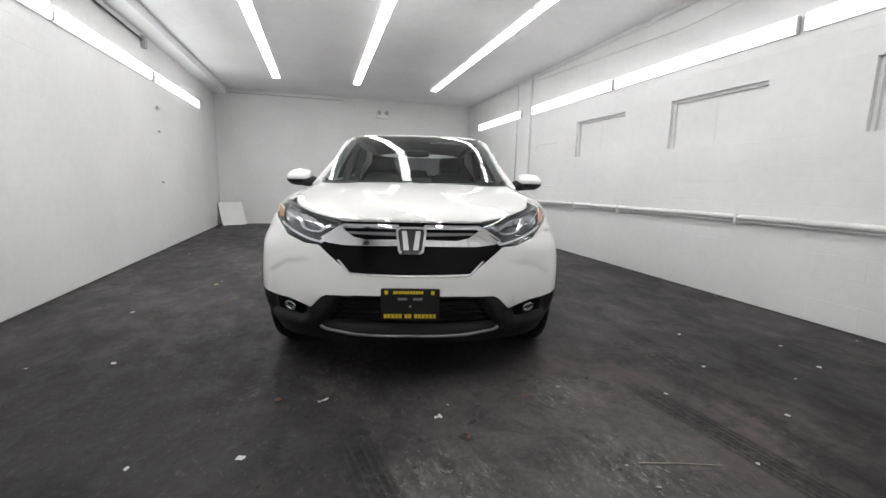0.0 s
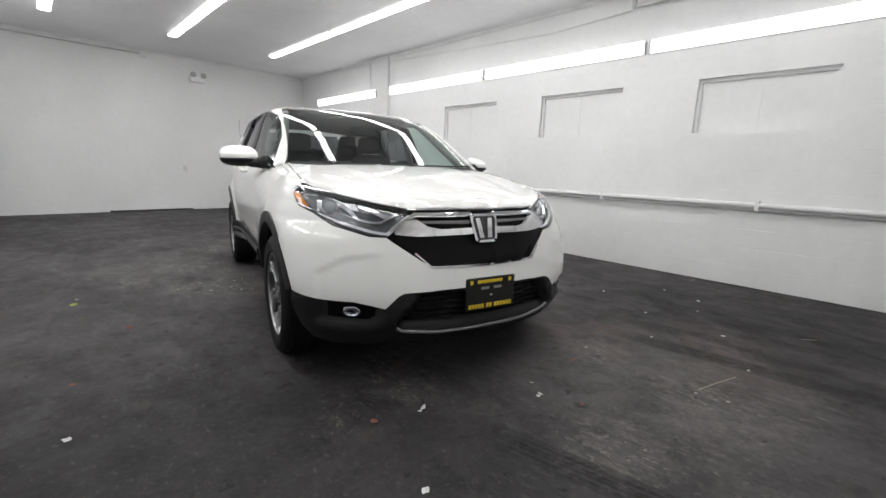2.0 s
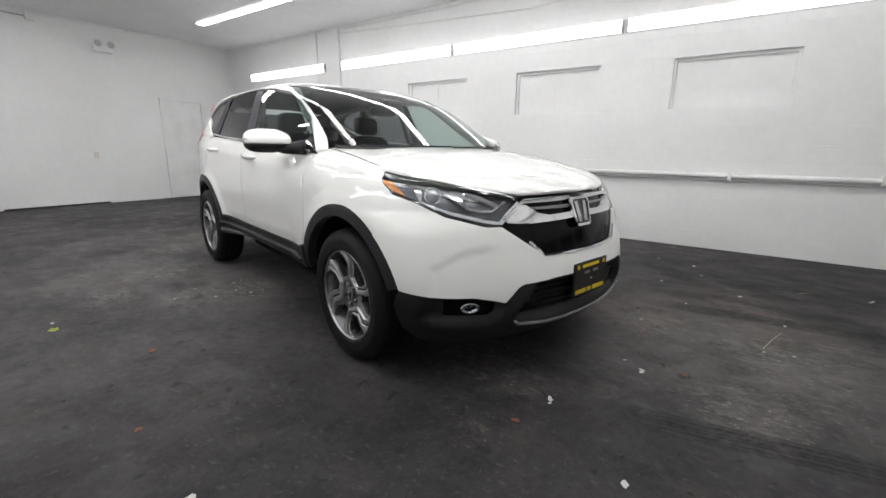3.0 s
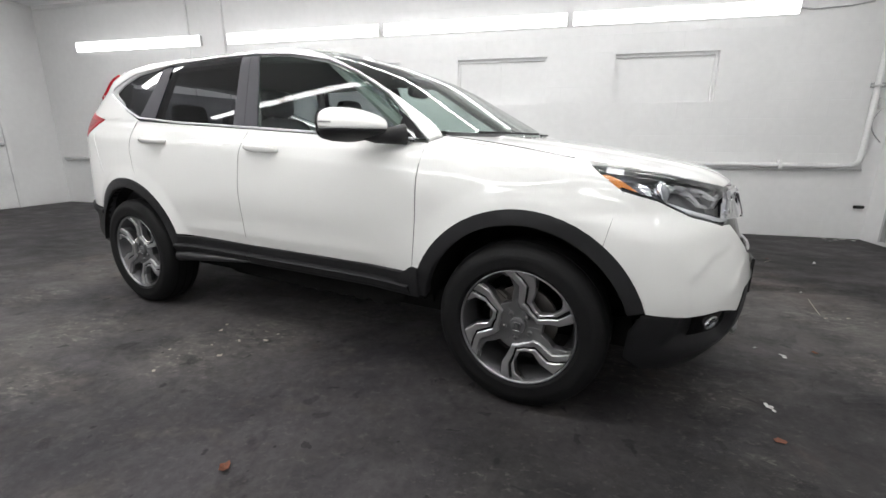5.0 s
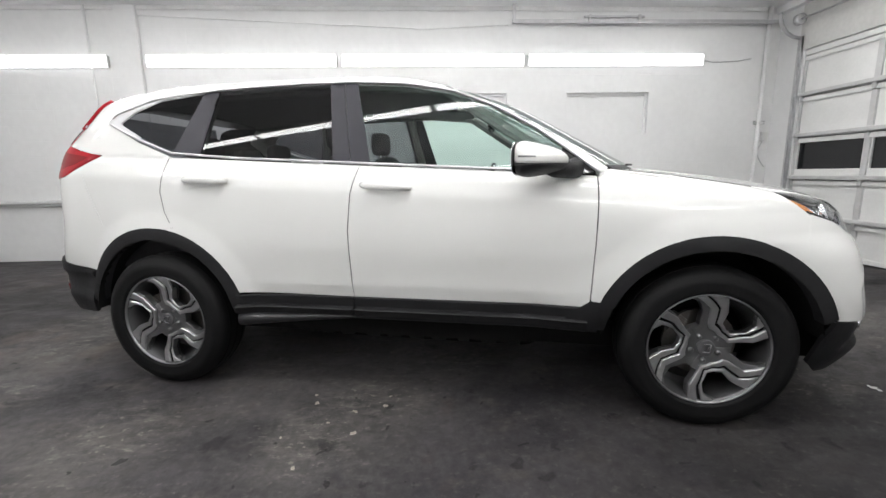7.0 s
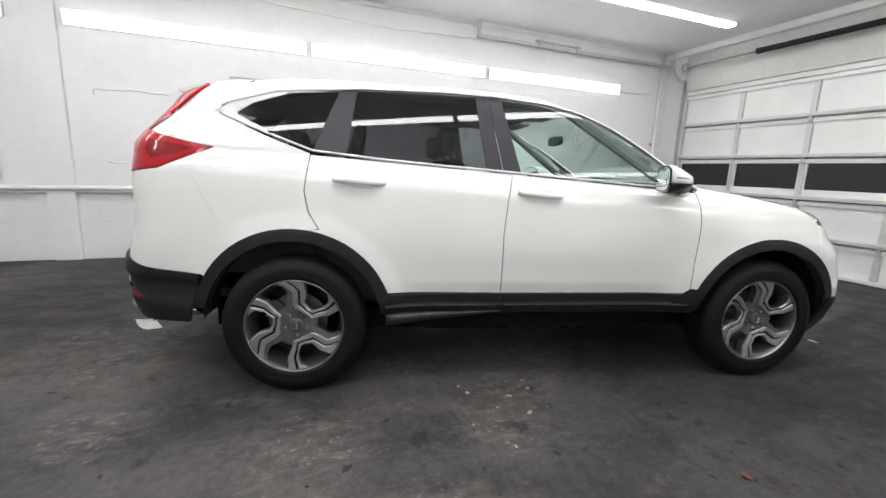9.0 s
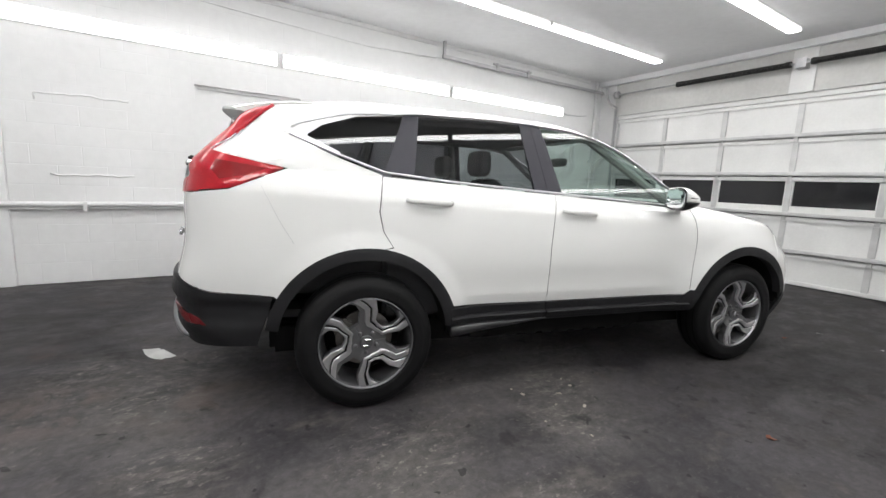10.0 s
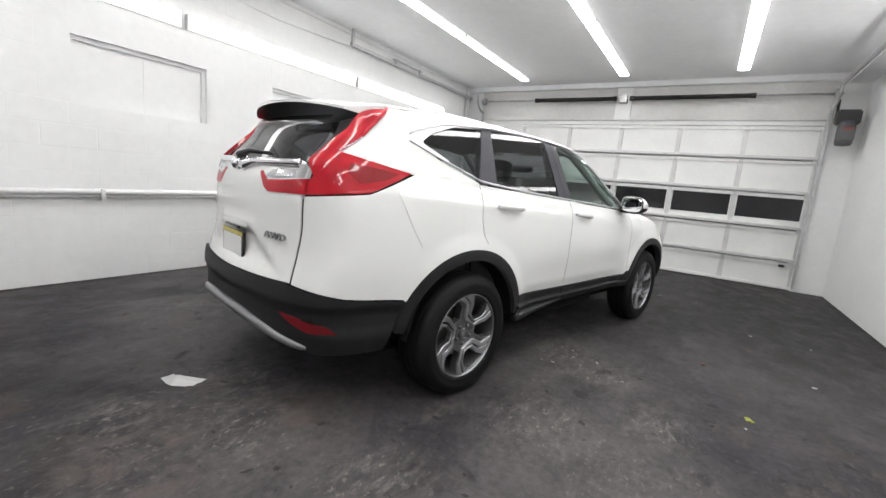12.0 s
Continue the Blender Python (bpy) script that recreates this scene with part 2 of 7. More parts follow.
    for x, y, rx, ry in ((1.97, -1.65, 0.15, 0.07), (1.70, -1.90, 0.12, 0.05), (-0.03, -1.35, 0.05, 0.06), (0.49, -1.21, 0.03, 0.06), (0.48, -0.90, 0.06, 0.03), (0.12, 3.51, 0.10, 0.05), (0.35, 3.49, 0.10, 0.07), (-0.89, 1.82, 0.07, 0.08), (-1.14, 1.65, 0.03, 0.03), (-1.07, 1.23, 0.04, 0.03), (-1.07, 1.06, 0.03, 0.03), (-0.98, 0.89, 0.04, 0.03), (-1.15, 0.97, 0.04, 0.05), (-0.86, 2.31, 0.08, 0.10), (-0.49, -1.19, 0.07, 0.04), (-1.55, 1.88, 0.04, 0.06)):
        dx, dy = math2("MULTIPLY", math2("SUBTRACT", WX, x), 1.3 / rx), math2("MULTIPLY", math2("SUBTRACT", WY, y), 1.3 / ry)
        d = math2("SQRT", math2("ADD", math2("MULTIPLY", dx, dx), math2("MULTIPLY", dy, dy)), 0)
        col = mix(ranged(d, 0.55, 1.0, 0.55, 0.0), col, (0.012, 0.0115, 0.012))
    fleck = noise_of(11.0, 3, 0.5, distort=0.4)
    col = mix(ranged(fleck, 0.675, 0.70, 0.0, 0.7), col, (0.012, 0.012, 0.0125))
    grain = noise_of(24.0, 5, 0.7, distort=0.3)
    shade = nd.new("ShaderNodeVectorMath")
    shade.operation = "SCALE"
    lk.new(col, shade.inputs[0])
    lk.new(ranged(grain, 0.34, 0.66, 0.86, 1.14), shade.inputs["Scale"])
    col = shade.outputs[0]
    brown = round_spot(2.3, 5.6, 0.8)
    for x, y, r in ((0.2, 3.55, 0.45), (0.9, -0.9, 0.7), (0.4, 4.2, 0.5), (1.3, -1.6, 0.8)):
        brown = math2("MAXIMUM", brown, round_spot(x, y, r))
    col = mix(math2("MULTIPLY", brown, ranged(noise_of(3.3, 7, 0.7, distort=0.7), 0.42, 0.62, 0.0, 0.6)), col, (0.115, 0.092, 0.082))
    rust = noise_of(2.2, 5, 0.6, stretch=(0.8, 1.2, 2.0))
    col = mix(ranged(rust, 0.62, 0.76, 0.0, 0.35), col, (0.075, 0.045, 0.038))
    grit = noise_of(150.0, 3, 0.6)
    col = mix(ranged(grit, 0.66, 0.76, 0.0, 0.35), col, (0.16, 0.155, 0.15))

    # two tyre marks: soft-edged dark bands with tread bars
    def mark(x0, slope, y_a, y_b, half_w, strength, col):
        line = math2("ADD", math2("MULTIPLY", Y, slope), x0)
        d = math2("ABSOLUTE", math2("SUBTRACT", X, line), 0)
        band = ranged(d, half_w * 0.55, half_w, 1.0, 0.0)
        span = math2("MULTIPLY", ranged(Y, y_a, y_a + 0.5), ranged(Y, y_b - 0.4, y_b, 1.0, 0.0))
        ribs = ranged(math2("PINGPONG", math2("ADD", d, math2("MULTIPLY", noise_of(30.0, 2, 0.5), 0.010)), 0.016), 0.003, 0.010, 0.50, 1.0)
        bars = math2("MULTIPLY", ribs, ranged(math2("PINGPONG", math2("ADD", Y, math2("MULTIPLY", d, 0.8)), 0.022), 0.005, 0.012, 0.80, 1.0))
        worn = ranged(noise_of(9.0, 6, 0.75), 0.34, 0.52, 0.25, 1.0)
        f = math2("MULTIPLY", math2("MULTIPLY", band, span), math2("MULTIPLY", math2("MULTIPLY", bars, worn), strength))
        return mix(f, col, (0.008, 0.008, 0.009))

    col = mark(1.0, -0.09, -4.6, -0.9, 0.11, 0.85, col)
    col = mark(-0.78, -0.20, -2.6, -1.0, 0.10, 0.75, col)
    col = mark(1.75, 0.16, -3.4, 0.6, 0.09, 0.5, col)
    col = mark(2.20, 0.05, -3.4, 3.0, 0.12, 0.35, col)
    # darker, ragged-edged band of floor along the feet of the side walls
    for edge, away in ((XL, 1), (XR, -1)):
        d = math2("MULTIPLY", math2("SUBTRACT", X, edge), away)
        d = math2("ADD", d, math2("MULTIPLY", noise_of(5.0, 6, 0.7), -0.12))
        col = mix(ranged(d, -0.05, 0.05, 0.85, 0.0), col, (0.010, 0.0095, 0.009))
    lk.new(col, b.inputs["Base Color"])
    lk.new(ranged(mid, 0.3, 0.75, 0.50, 0.80), b.inputs["Roughness"])
    b.inputs["Specular IOR Level"].default_value = 0.14
    bp = nd.new("ShaderNodeBump")
    bp.inputs["Strength"].default_value, bp.inputs["Distance"].default_value = 0.35, 0.006
    lk.new(math2("ADD", math2("MULTIPLY", grit, 0.5), math2("MULTIPLY", scuff, 1.2)), bp.inputs["Height"])
    lk.new(bp.outputs["Normal"], b.inputs["Normal"])
    return m


FLOOR = floor_material()

# ---- building helpers ----
def link_mesh(name, bm, material, parent=None, label="", smooth=False):
    me = bpy.data.meshes.new(name)
    bm.to_mesh(me)
    bm.free()
    if smooth:
        me.shade_smooth()
    for mm in material if isinstance(material, (list, tuple)) else (material,):
        me.materials.append(mm)
    ob = new(name, me)
    if parent:
        ob.parent = parent
    if label:
        ob["label"] = label
    return ob


def part(name, bm, material, parent, label="", smooth=False):
    return link_mesh(name, bm, material, parent, label, smooth)


def empty(name, m=None):
    ob = new(name)
    ob.empty_display_size = 0.2
    if m:
        ob.matrix_world = m
    return ob


def add_box(bm, x0, x1, y0, y1, z0, z1, bev=0.0):
    r = bmesh.ops.create_cube(bm, size=1)
    vs = r["verts"]
    for v in vs:
        v.co = Vector((x0 + (v.co.x + 0.5) * (x1 - x0), y0 + (v.co.y + 0.5) * (y1 - y0), z0 + (v.co.z + 0.5) * (z1 - z0)))
    if bev:
        bmesh.ops.bevel(bm, geom=list({e for v in vs for e in v.link_edges}), offset=bev, segments=2, affect="EDGES", clamp_overlap=True)
    return vs


def box(x0, x1, y0, y1, z0, z1, bev=0.0):
    bm = bmesh.new()
    add_box(bm, x0, x1, y0, y1, z0, z1, bev)
    return bm


def add_tube(bm, pts, r, seg=12, cap=True):
    """A round tube along points."""
    pts = [Vector(p) for p in pts]
    rings = []
    side = None
    for i, p in enumerate(pts):
        d = (pts[min(i + 1, len(pts) - 1)] - pts[max(i - 1, 0)]).normalized()
        if side is None:
            side = d.orthogonal().normalized()
        side = (side - d * side.dot(d)).normalized()
        up = d.cross(side)
        rr = r[i] if isinstance(r, (list, tuple)) else r
        rings.append([bm.verts.new(p + rr * (math.cos(a) * side + math.sin(a) * up)) for a in [2 * math.pi * k / seg for k in range(seg)]])
    for a, b in zip(rings, rings[1:]):
        for k in range(seg):
            bm.faces.new((a[k], a[(k + 1) % seg], b[(k + 1) % seg], b[k]))
    if cap:
        bm.faces.new(rings[0][::-1])
        bm.faces.new(rings[-1])


def tube(pts, r, seg=12):
    bm = bmesh.new()
    add_tube(bm, pts, r, seg)
    return bm


def add_lathe(bm, profile, seg=48, axis="x", close=False):
    """Turn (radius, along) pairs about an axis through the origin."""
    rings = []
    for r, h in profile:
        ring = []
        for k in range(seg):
            a = 2 * math.pi * k / seg
            c, s = r * math.cos(a), r * math.sin(a)
            ring.append(bm.verts.new((h, c, s) if axis == "x" else (c, h, s) if axis == "y" else (c, s, h)))
        rings.append(ring)
    pairs = list(zip(rings, rings[1:])) + ([(rings[-1], rings[0])] if close else [])
    for a, b in pairs:
        for k in range(seg):
            bm.faces.new((a[k], a[(k + 1) % seg], b[(k + 1) % seg], b[k]))
    return rings


def lathe(profile, seg=48, axis="x", close=False):
    bm = bmesh.new()
    rings = add_lathe(bm, profile, seg, axis, close)
    if not close:
        for ring in (rings[0], rings[-1]):
            bm.faces.new(ring)
    bmesh.ops.recalc_face_normals(bm, faces=bm.faces)
    return bm


def add_prism(bm, outline, depth, put):
    """A flat outline of (u, v) pairs drawn out by depth; put turns (u, v, w) into a place."""
    a = [bm.verts.new(put(u, v, 0)) for u, v in outline]
    b = [bm.verts.new(put(u, v, depth)) for u, v in outline]
    n = len(a)
    bm.faces.new(a[::-1])
    bm.faces.new(b)
    for k in range(n):
        bm.faces.new((a[k], a[(k + 1) % n], b[(k + 1) % n], b[k]))


# ---- the room: a white-painted block garage bay ----
DOOR_X0, DOOR_X1, DOOR_Z = -2.62, 3.10, 2.62
WINDOWS = [(2.20, 3.37), (0.20, 1.375), (-1.795, -0.63)]
WZ0, WZ1 = 1.615, 2.185


def structure(ob, label, category):
    return tagged(ob, label, category, kind="structure")


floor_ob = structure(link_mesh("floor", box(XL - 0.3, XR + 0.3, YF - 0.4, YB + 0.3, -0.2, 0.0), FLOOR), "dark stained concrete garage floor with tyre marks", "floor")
ceiling = structure(link_mesh("ceiling", box(XL - 0.3, XR + 0.3, YF - 0.4, YB + 0.3, ZC, ZC + 0.15), WHITE_CEIL), "plain white painted ceiling", "ceiling")

bm = bmesh.new()
ys = [YF - 0.4]
for y0, y1 in sorted(WINDOWS):
    add_box(bm, XR, XR + 0.25, ys[-1], y0, 0, ZC)
    add_box(bm, XR, XR + 0.25, y0, y1, 0, WZ0)
    add_box(bm, XR, XR + 0.25, y0, y1, WZ1, ZC)
    add_box(bm, XR + 0.070, XR + 0.25, y0, (y0 + y1) / 2 - 0.0018, WZ0, WZ1)
    add_box(bm, XR + 0.070, XR + 0.25, (y0 + y1) / 2 + 0.0018, y1, WZ0, WZ1)
    add_box(bm, XR + 0.074, XR + 0.25, (y0 + y1) / 2 - 0.0018, (y0 + y1) / 2 + 0.0018, WZ0, WZ1)
    add_box(bm, XR + 0.040, XR + 0.0699, y0, y1, WZ1 - 0.035, WZ1)
    add_box(bm, XR + 0.040, XR + 0.0699, y0, y0 + 0.03, WZ0, WZ1 - 0.035)
    add_box(bm, XR + 0.040, XR + 0.0699, y1 - 0.03, y1, WZ0, WZ1 - 0.035)
    ys.append(y1)
add_box(bm, XR, XR + 0.25, ys[-1], YB + 0.3, 0, ZC)
wall_right = structure(link_mesh("wall_east", bm, WHITE_WALL), "white-painted concrete block wall with three walled-up window recesses", "wall")
wall_left = structure(link_mesh("wall_west", box(XL - 0.25, XL, YF - 0.4, YB + 0.3, 0, ZC), WHITE_WALL), "white-painted concrete block wall", "wall")
wall_back = structure(link_mesh("wall_north", box(XL, XR, YB, YB + 0.25, 0, ZC), WHITE_WALL), "smooth white-painted wall", "wall")
bm = bmesh.new()
add_box(bm, XL, DOOR_X0, YF - 0.25, YF, 0, ZC)
add_box(bm, DOOR_X1, XR, YF - 0.25, YF, 0, ZC)
add_box(bm, DOOR_X0, DOOR_X1, YF - 0.25, YF, DOOR_Z, ZC)
wall_front = structure(link_mesh("wall_south", bm, WHITE_WALL), "white-painted wall round the garage door", "wall")


def strip_lamp(m, length, name="strip_light", wall=False, glow=LAMP_GLOW):
    """A fluorescent strip: channel along y, with a broad glowing lens in two lengths whose sides are frosted. Origin at the middle of its back."""
    root = empty(name, m)
    half = length / 2
    part("housing", box(-0.070, 0.070, -half, half, -0.020, 0, 0.004), LAMP_HOUSING, root)
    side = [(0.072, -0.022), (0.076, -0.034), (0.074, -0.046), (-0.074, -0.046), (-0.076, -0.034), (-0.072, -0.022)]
    face = [(0.072, -0.047), (0.062, -0.055), (0.036, -0.059), (-0.036, -0.059), (-0.062, -0.055), (-0.072, -0.047)]
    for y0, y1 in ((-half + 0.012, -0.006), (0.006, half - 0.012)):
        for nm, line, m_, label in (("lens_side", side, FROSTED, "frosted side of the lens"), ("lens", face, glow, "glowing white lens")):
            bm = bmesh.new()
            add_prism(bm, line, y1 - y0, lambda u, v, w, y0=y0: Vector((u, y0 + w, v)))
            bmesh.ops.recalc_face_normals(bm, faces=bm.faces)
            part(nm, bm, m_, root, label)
    for y in (-half, -0.005, half - 0.012):
        part("end_cap", box(-0.074, 0.074, y, y + (0.010 if abs(y) < 0.1 else 0.012), -0.054, -0.004, 0.004), LAMP_HOUSING, root)
    return tagged(root, "white fluorescent strip light, lit", "lamp", "ceiling strip lights" if not wall else "wall strip lights")


for x in (-1.455, 0.195, 1.95):
    for k in range(4):
        strip_lamp(pose(x, -2.95 + 1.23 + 2.46 * k, ZC - 0.002), 2.42)
for y in (-1.30, 1.20, 3.70, 6.62):
    strip_lamp(pose(XR, y, 2.60, 0, 90, 0), 2.44, wall=True, glow=WALL_GLOW)
for y, run in ((-1.03, 1.20), (0.81, 2.42), (3.27, 2.42), (5.83, 2.44)):
    strip_lamp(pose(XL, y, 2.62, 0, -90, 0), run, wall=True, glow=WEST_GLOW)

# ---- fittings of the room ----
soffit = structure(link_mesh("beam_west", box(XL, XL + 0.27, YF, YB, ZC - 0.13, ZC), WHITE_CEIL), "white boxed beam along the wall top", "beam")
structure(link_mesh("beam_south", box(XL + 0.27, XR, YF, YF + 0.10, ZC - 0.09, ZC, 0.004), WHITE_CEIL), "white beam over the garage door", "beam")
structure(link_mesh("pilaster", box(XR - 0.05, XR, 4.98, 5.24, 0, ZC, 0.006), WHITE_WALL), "white-painted wall pilaster", "pilaster")

# garage door of five sections
door = tagged(empty("garage_door", pose(0, YF, 0)), "white sectional garage door with a row of dark panes, closed", "garage door")
SEAMS = [0.0, 0.445, 0.955, 1.505, 2.03, 2.55]
COLS = [DOOR_X0 + (DOOR_X1 - DOOR_X0) * k / 6 for k in range(7)]
for i in range(5):
    z0, z1 = SEAMS[i] + 0.004, SEAMS[i + 1] - 0.004
    if i == 2:
        bm = bmesh.new()
        add_box(bm, DOOR_X0, DOOR_X1, -0.09, -0.045, z0, 1.085)
        add_box(bm, DOOR_X0, DOOR_X1, -0.09, -0.045, 1.465, z1)
        for k in range(7):
            a, b = max(DOOR_X0, COLS[k] - 0.05), min(DOOR_X1, COLS[k] + 0.05)
            add_box(bm, a, b, -0.09, -0.045, 1.085, 1.465)
        sec = part("section", bm, DOOR_WHITE, door, "white section with six dark panes")
        for k in range(6):
            part("pane", box(COLS[k] + 0.052, COLS[k + 1] - 0.052, -0.078, -0.066, 1.087, 1.463), DARK_PANE, sec, "dark window pane")
            for zz in (1.085, 1.465):
                part("pane_frame", box(COLS[k] + 0.05, COLS[k + 1] - 0.05, -0.052, -0.040, zz - 0.012, zz + 0.012, 0.003), DOOR_WHITE, sec)
    else:
        bm = bmesh.new()
        add_box(bm, DOOR_X0, DOOR_X1, -0.09, -0.050, z0, z1, 0.004)
        sec = part("section", bm, DOOR_WHITE, door)
    # stiles and stiffening rails
    for k in range(7):
        a, b = max(DOOR_X0, COLS[k] - 0.035), min(DOOR_X1, COLS[k] + 0.035)
        part("stile", box(a, b, -0.052, -0.028, z0, z1, 0.004), STRUT_GREY, sec)
    for zz, h in ((z0 + 0.035, 0.028), (z1 - 0.035, 0.028)):
        part("rail", box(DOOR_X0, DOOR_X1, -0.050, -0.020, zz - h, zz + h, 0.008), DOOR_WHITE, sec)
    if i:
        part("strut", box(DOOR_X0 + 0.02, DOOR_X1 - 0.02, -0.026, 0.024, z0 + 0.004, z0 + 0.050, 0.010), STRUT_GREY, sec, "grey hat-section stiffening bar")
        for k in (0, 1, 2, 3, 4, 5, 6):
            x = min(max(COLS[k], DOOR_X0 + 0.04), DOOR_X1 - 0.04)
            part("hinge", box(x - 0.025, x + 0.025, -0.030, -0.004, z0 - 0.06, z0 + 0.05, 0.004), STRUT_GREY, sec)
part("top_rail", box(DOOR_X0, DOOR_X1, -0.09, -0.02, SEAMS[5], DOOR_Z - 0.002, 0.006), DOOR_WHITE, door)
part("bottom_seal", box(DOOR_X0, DOOR_X1, -0.085, -0.045, 0.0, 0.022), BLACK_RUBBER, door, "black rubber seal")
part("lift_handle", box(-2.50, -2.42, -0.03, 0.01, 0.36, 0.40, 0.01), SPRING_BLACK, door)

# door tracks, shaft and springs
for name_x, x, s in (("east", DOOR_X1 + 0.03, 1), ("west", DOOR_X0 - 0.03, -1)):
    track = tagged(empty("door_track", pose(x, YF, 0)), "galvanised steel garage door track", "door track", "garage door tracks")
    bm = bmesh.new()
    add_box(bm, -0.003, 0.003, 0.01, 0.065, 0.05, 2.80)
    add_box(bm, -0.025 if s > 0 else 0, 0 if s > 0 else 0.025, 0.058, 0.064, 0.05, 2.80)
    add_box(bm, -0.025 if s > 0 else 0, 0 if s > 0 else 0.025, 0.008, 0.014, 0.05, 2.80)
    part("upright", bm, GREY_STEEL, track)
    lane = [(0, 0.05 + 0.30 * math.sin(a), 2.78 + 0.30 * (1 - math.cos(a))) for a in [math.pi / 2 * k / 8 for k in range(9)]]
    part("bend", tube(lane, 0.022, 8), GREY_STEEL, track, "", True)
    y_end = 3.78
    if s > 0:
        continue
    part("level_run", box(-0.004, 0.028 * s + 0.004 if s > 0 else 0.004, 0.34, y_end, 3.055, 3.105) if s > 0 else box(-0.028, 0.004, 0.34, y_end, 3.055, 3.105), GREY_STEEL, track)
    part("hanger", box(-0.016, 0.016, y_end - 0.05, y_end - 0.015, 3.03, ZC - 0.002), GREY_STEEL, track)
    part("hanger", box(-0.010, 0.020, y_end - 1.15, y_end - 0.45, 3.135, 3.165), GREY_STEEL, track)
    for zz in (0.4, 1.2, 2.0, 2.7):
        part("bracket", box(-0.02, 0.035, 0.0, 0.03, zz - 0.03, zz + 0.03, 0.003), GREY_STEEL, track)
rail = tagged(empty("wall_rail", pose(XR - 0.10, 0, 3.07)), "grey steel door rail hung along the wall top", "rail")
part("run", box(-0.004, 0.026, YF + 0.06, 0.16, -0.025, 0.025, 0.003), GREY_STEEL, rail)
part("hanger", box(-0.02, 0.012, 0.115, 0.155, -0.03, ZC - 3.072), GREY_STEEL, rail)
part("stop_bar", box(-0.012, 0.012, -1.62, -0.80, 0.045, 0.068), GREY_STEEL, rail)
for y in (-1.55, -0.88):
    part("bracket", box(-0.02, 0.02, y - 0.02, y + 0.02, -0.03, 0.08, 0.003), GREY_STEEL, rail)
track_y = YF + 0.16
shaft = tagged(empty("torsion_shaft", pose(0, track_y, 2.975)), "steel torsion shaft with black springs over the garage door", "door spring")
part("shaft", tube([(-2.72, 0, 0), (3.12, 0, 0)], 0.0135, 10), GREY_STEEL, shaft, "", True)
for x0, x1 in ((0.40, 1.88), (-1.66, 0.12)):
    bm = bmesh.new()
    turns = int((x1 - x0) / 0.016)
    n = turns * 6
    add_tube(bm, [(x0 + (x1 - x0) * k / n, 0.033 * math.cos(2 * math.pi * k / 6), 0.033 * math.sin(2 * math.pi * k / 6)) for k in range(n + 1)], 0.0085, 4)
    part("spring", bm, SPRING_BLACK, shaft, "black coil spring", True)
    for x in (x0, x1):
        part("spring_cone", lathe([(0.042, x - 0.03), (0.042, x + 0.03)], 16), SPRING_BLACK, shaft)
for x in (-2.66, 3.04):
    part("cable_drum", lathe([(0.05, x - 0.035), (0.068, x - 0.03), (0.06, x), (0.068, x + 0.03), (0.05, x + 0.035)], 24), GREY_STEEL, shaft, "", True)
part("centre_bracket", box(0.20, 0.32, -0.155, 0.02, -0.06, 0.06, 0.004), GREY_STEEL, shaft)
structure(link_mesh("trim_south", box(DOOR_X0 - 0.06, DOOR_X1 + 0.06, YF, YF + 0.014, DOOR_Z + 0.003, ZC - 0.092, 0.002), HEADER_GREY), "dull grey-white board over the garage door", "trim")
structure(link_mesh("spring_pad", box(0.13, 0.40, YF, YF + 0.035, DOOR_Z, ZC - 0.09, 0.003), DOOR_WHITE), "white mounting board over the garage door", "board")

opener = tagged(empty("door_opener", pose(-2.80, -3.32, 2.42)), "dark grey garage door opener motor on the wall", "door opener")
part("body", lathe([(0.02, -0.20), (0.085, -0.19), (0.10, -0.16), (0.10, 0.10), (0.09, 0.14), (0.03, 0.16)], 24, "z"), mat("opener_grey", (0.09, 0.09, 0.095), 0.4, metal=0.3, vary=0.1), opener, "", True)
part("gearbox", box(-0.13, 0.13, -0.14, 0.06, 0.10, 0.30, 0.02), mat("opener_black", (0.03, 0.03, 0.032), 0.45), opener)
part("cover", box(-0.09, 0.09, 0.02, 0.11, -0.14, 0.06, 0.02), mat("opener_cover", (0.10, 0.10, 0.105), 0.4), opener)
part("stripe", box(-0.06, 0.06, 0.108, 0.113, 0.02, 0.045), mat("opener_red", (0.3, 0.04, 0.03), 0.4), opener)
part("chain", tube([(0.12, -0.08, 0.28), (0.12, -0.11, 0.46)], 0.018, 8), SPRING_BLACK, opener)

# pipes on the block wall
pipe = tagged(empty("wall_pipe", pose(XR, 0, 0)), "white-painted pipe clamped along the block wall", "pipe")
run = [(-0.055, 8.55, 0.795), (-0.055, 5.3, 0.815), (-0.055, 1.0, 0.862), (-0.055, -3.30, 0.872)]
bend = [(-0.055, -3.30 - 0.10 * math.sin(a), 0.972 - 0.10 * math.cos(a)) for a in [math.pi / 2 * k / 6 for k in range(1, 7)]]
part("pipe_run", tube(run + bend + [(-0.055, -3.40, ZC - 0.01)], 0.028, 12), WHITE_TRIM, pipe, "", True)
part("thin_pipe", tube([(-0.03, 8.55, 0.748), (-0.03, 5.3, 0.768), (-0.03, 1.0, 0.815), (-0.03, -3.45, 0.826)], 0.012, 8), WHITE_TRIM, pipe, "", True)
for y in (-2.6, -1.35, 0.3, 2.1, 3.2, 4.4, 6.2, 7.8):
    part("clamp", box(-0.09, 0.0, y - 0.018, y + 0.018, 0.80 - 0.0105 * y, 0.90 - 0.0105 * y, 0.004), WHITE_TRIM, pipe)
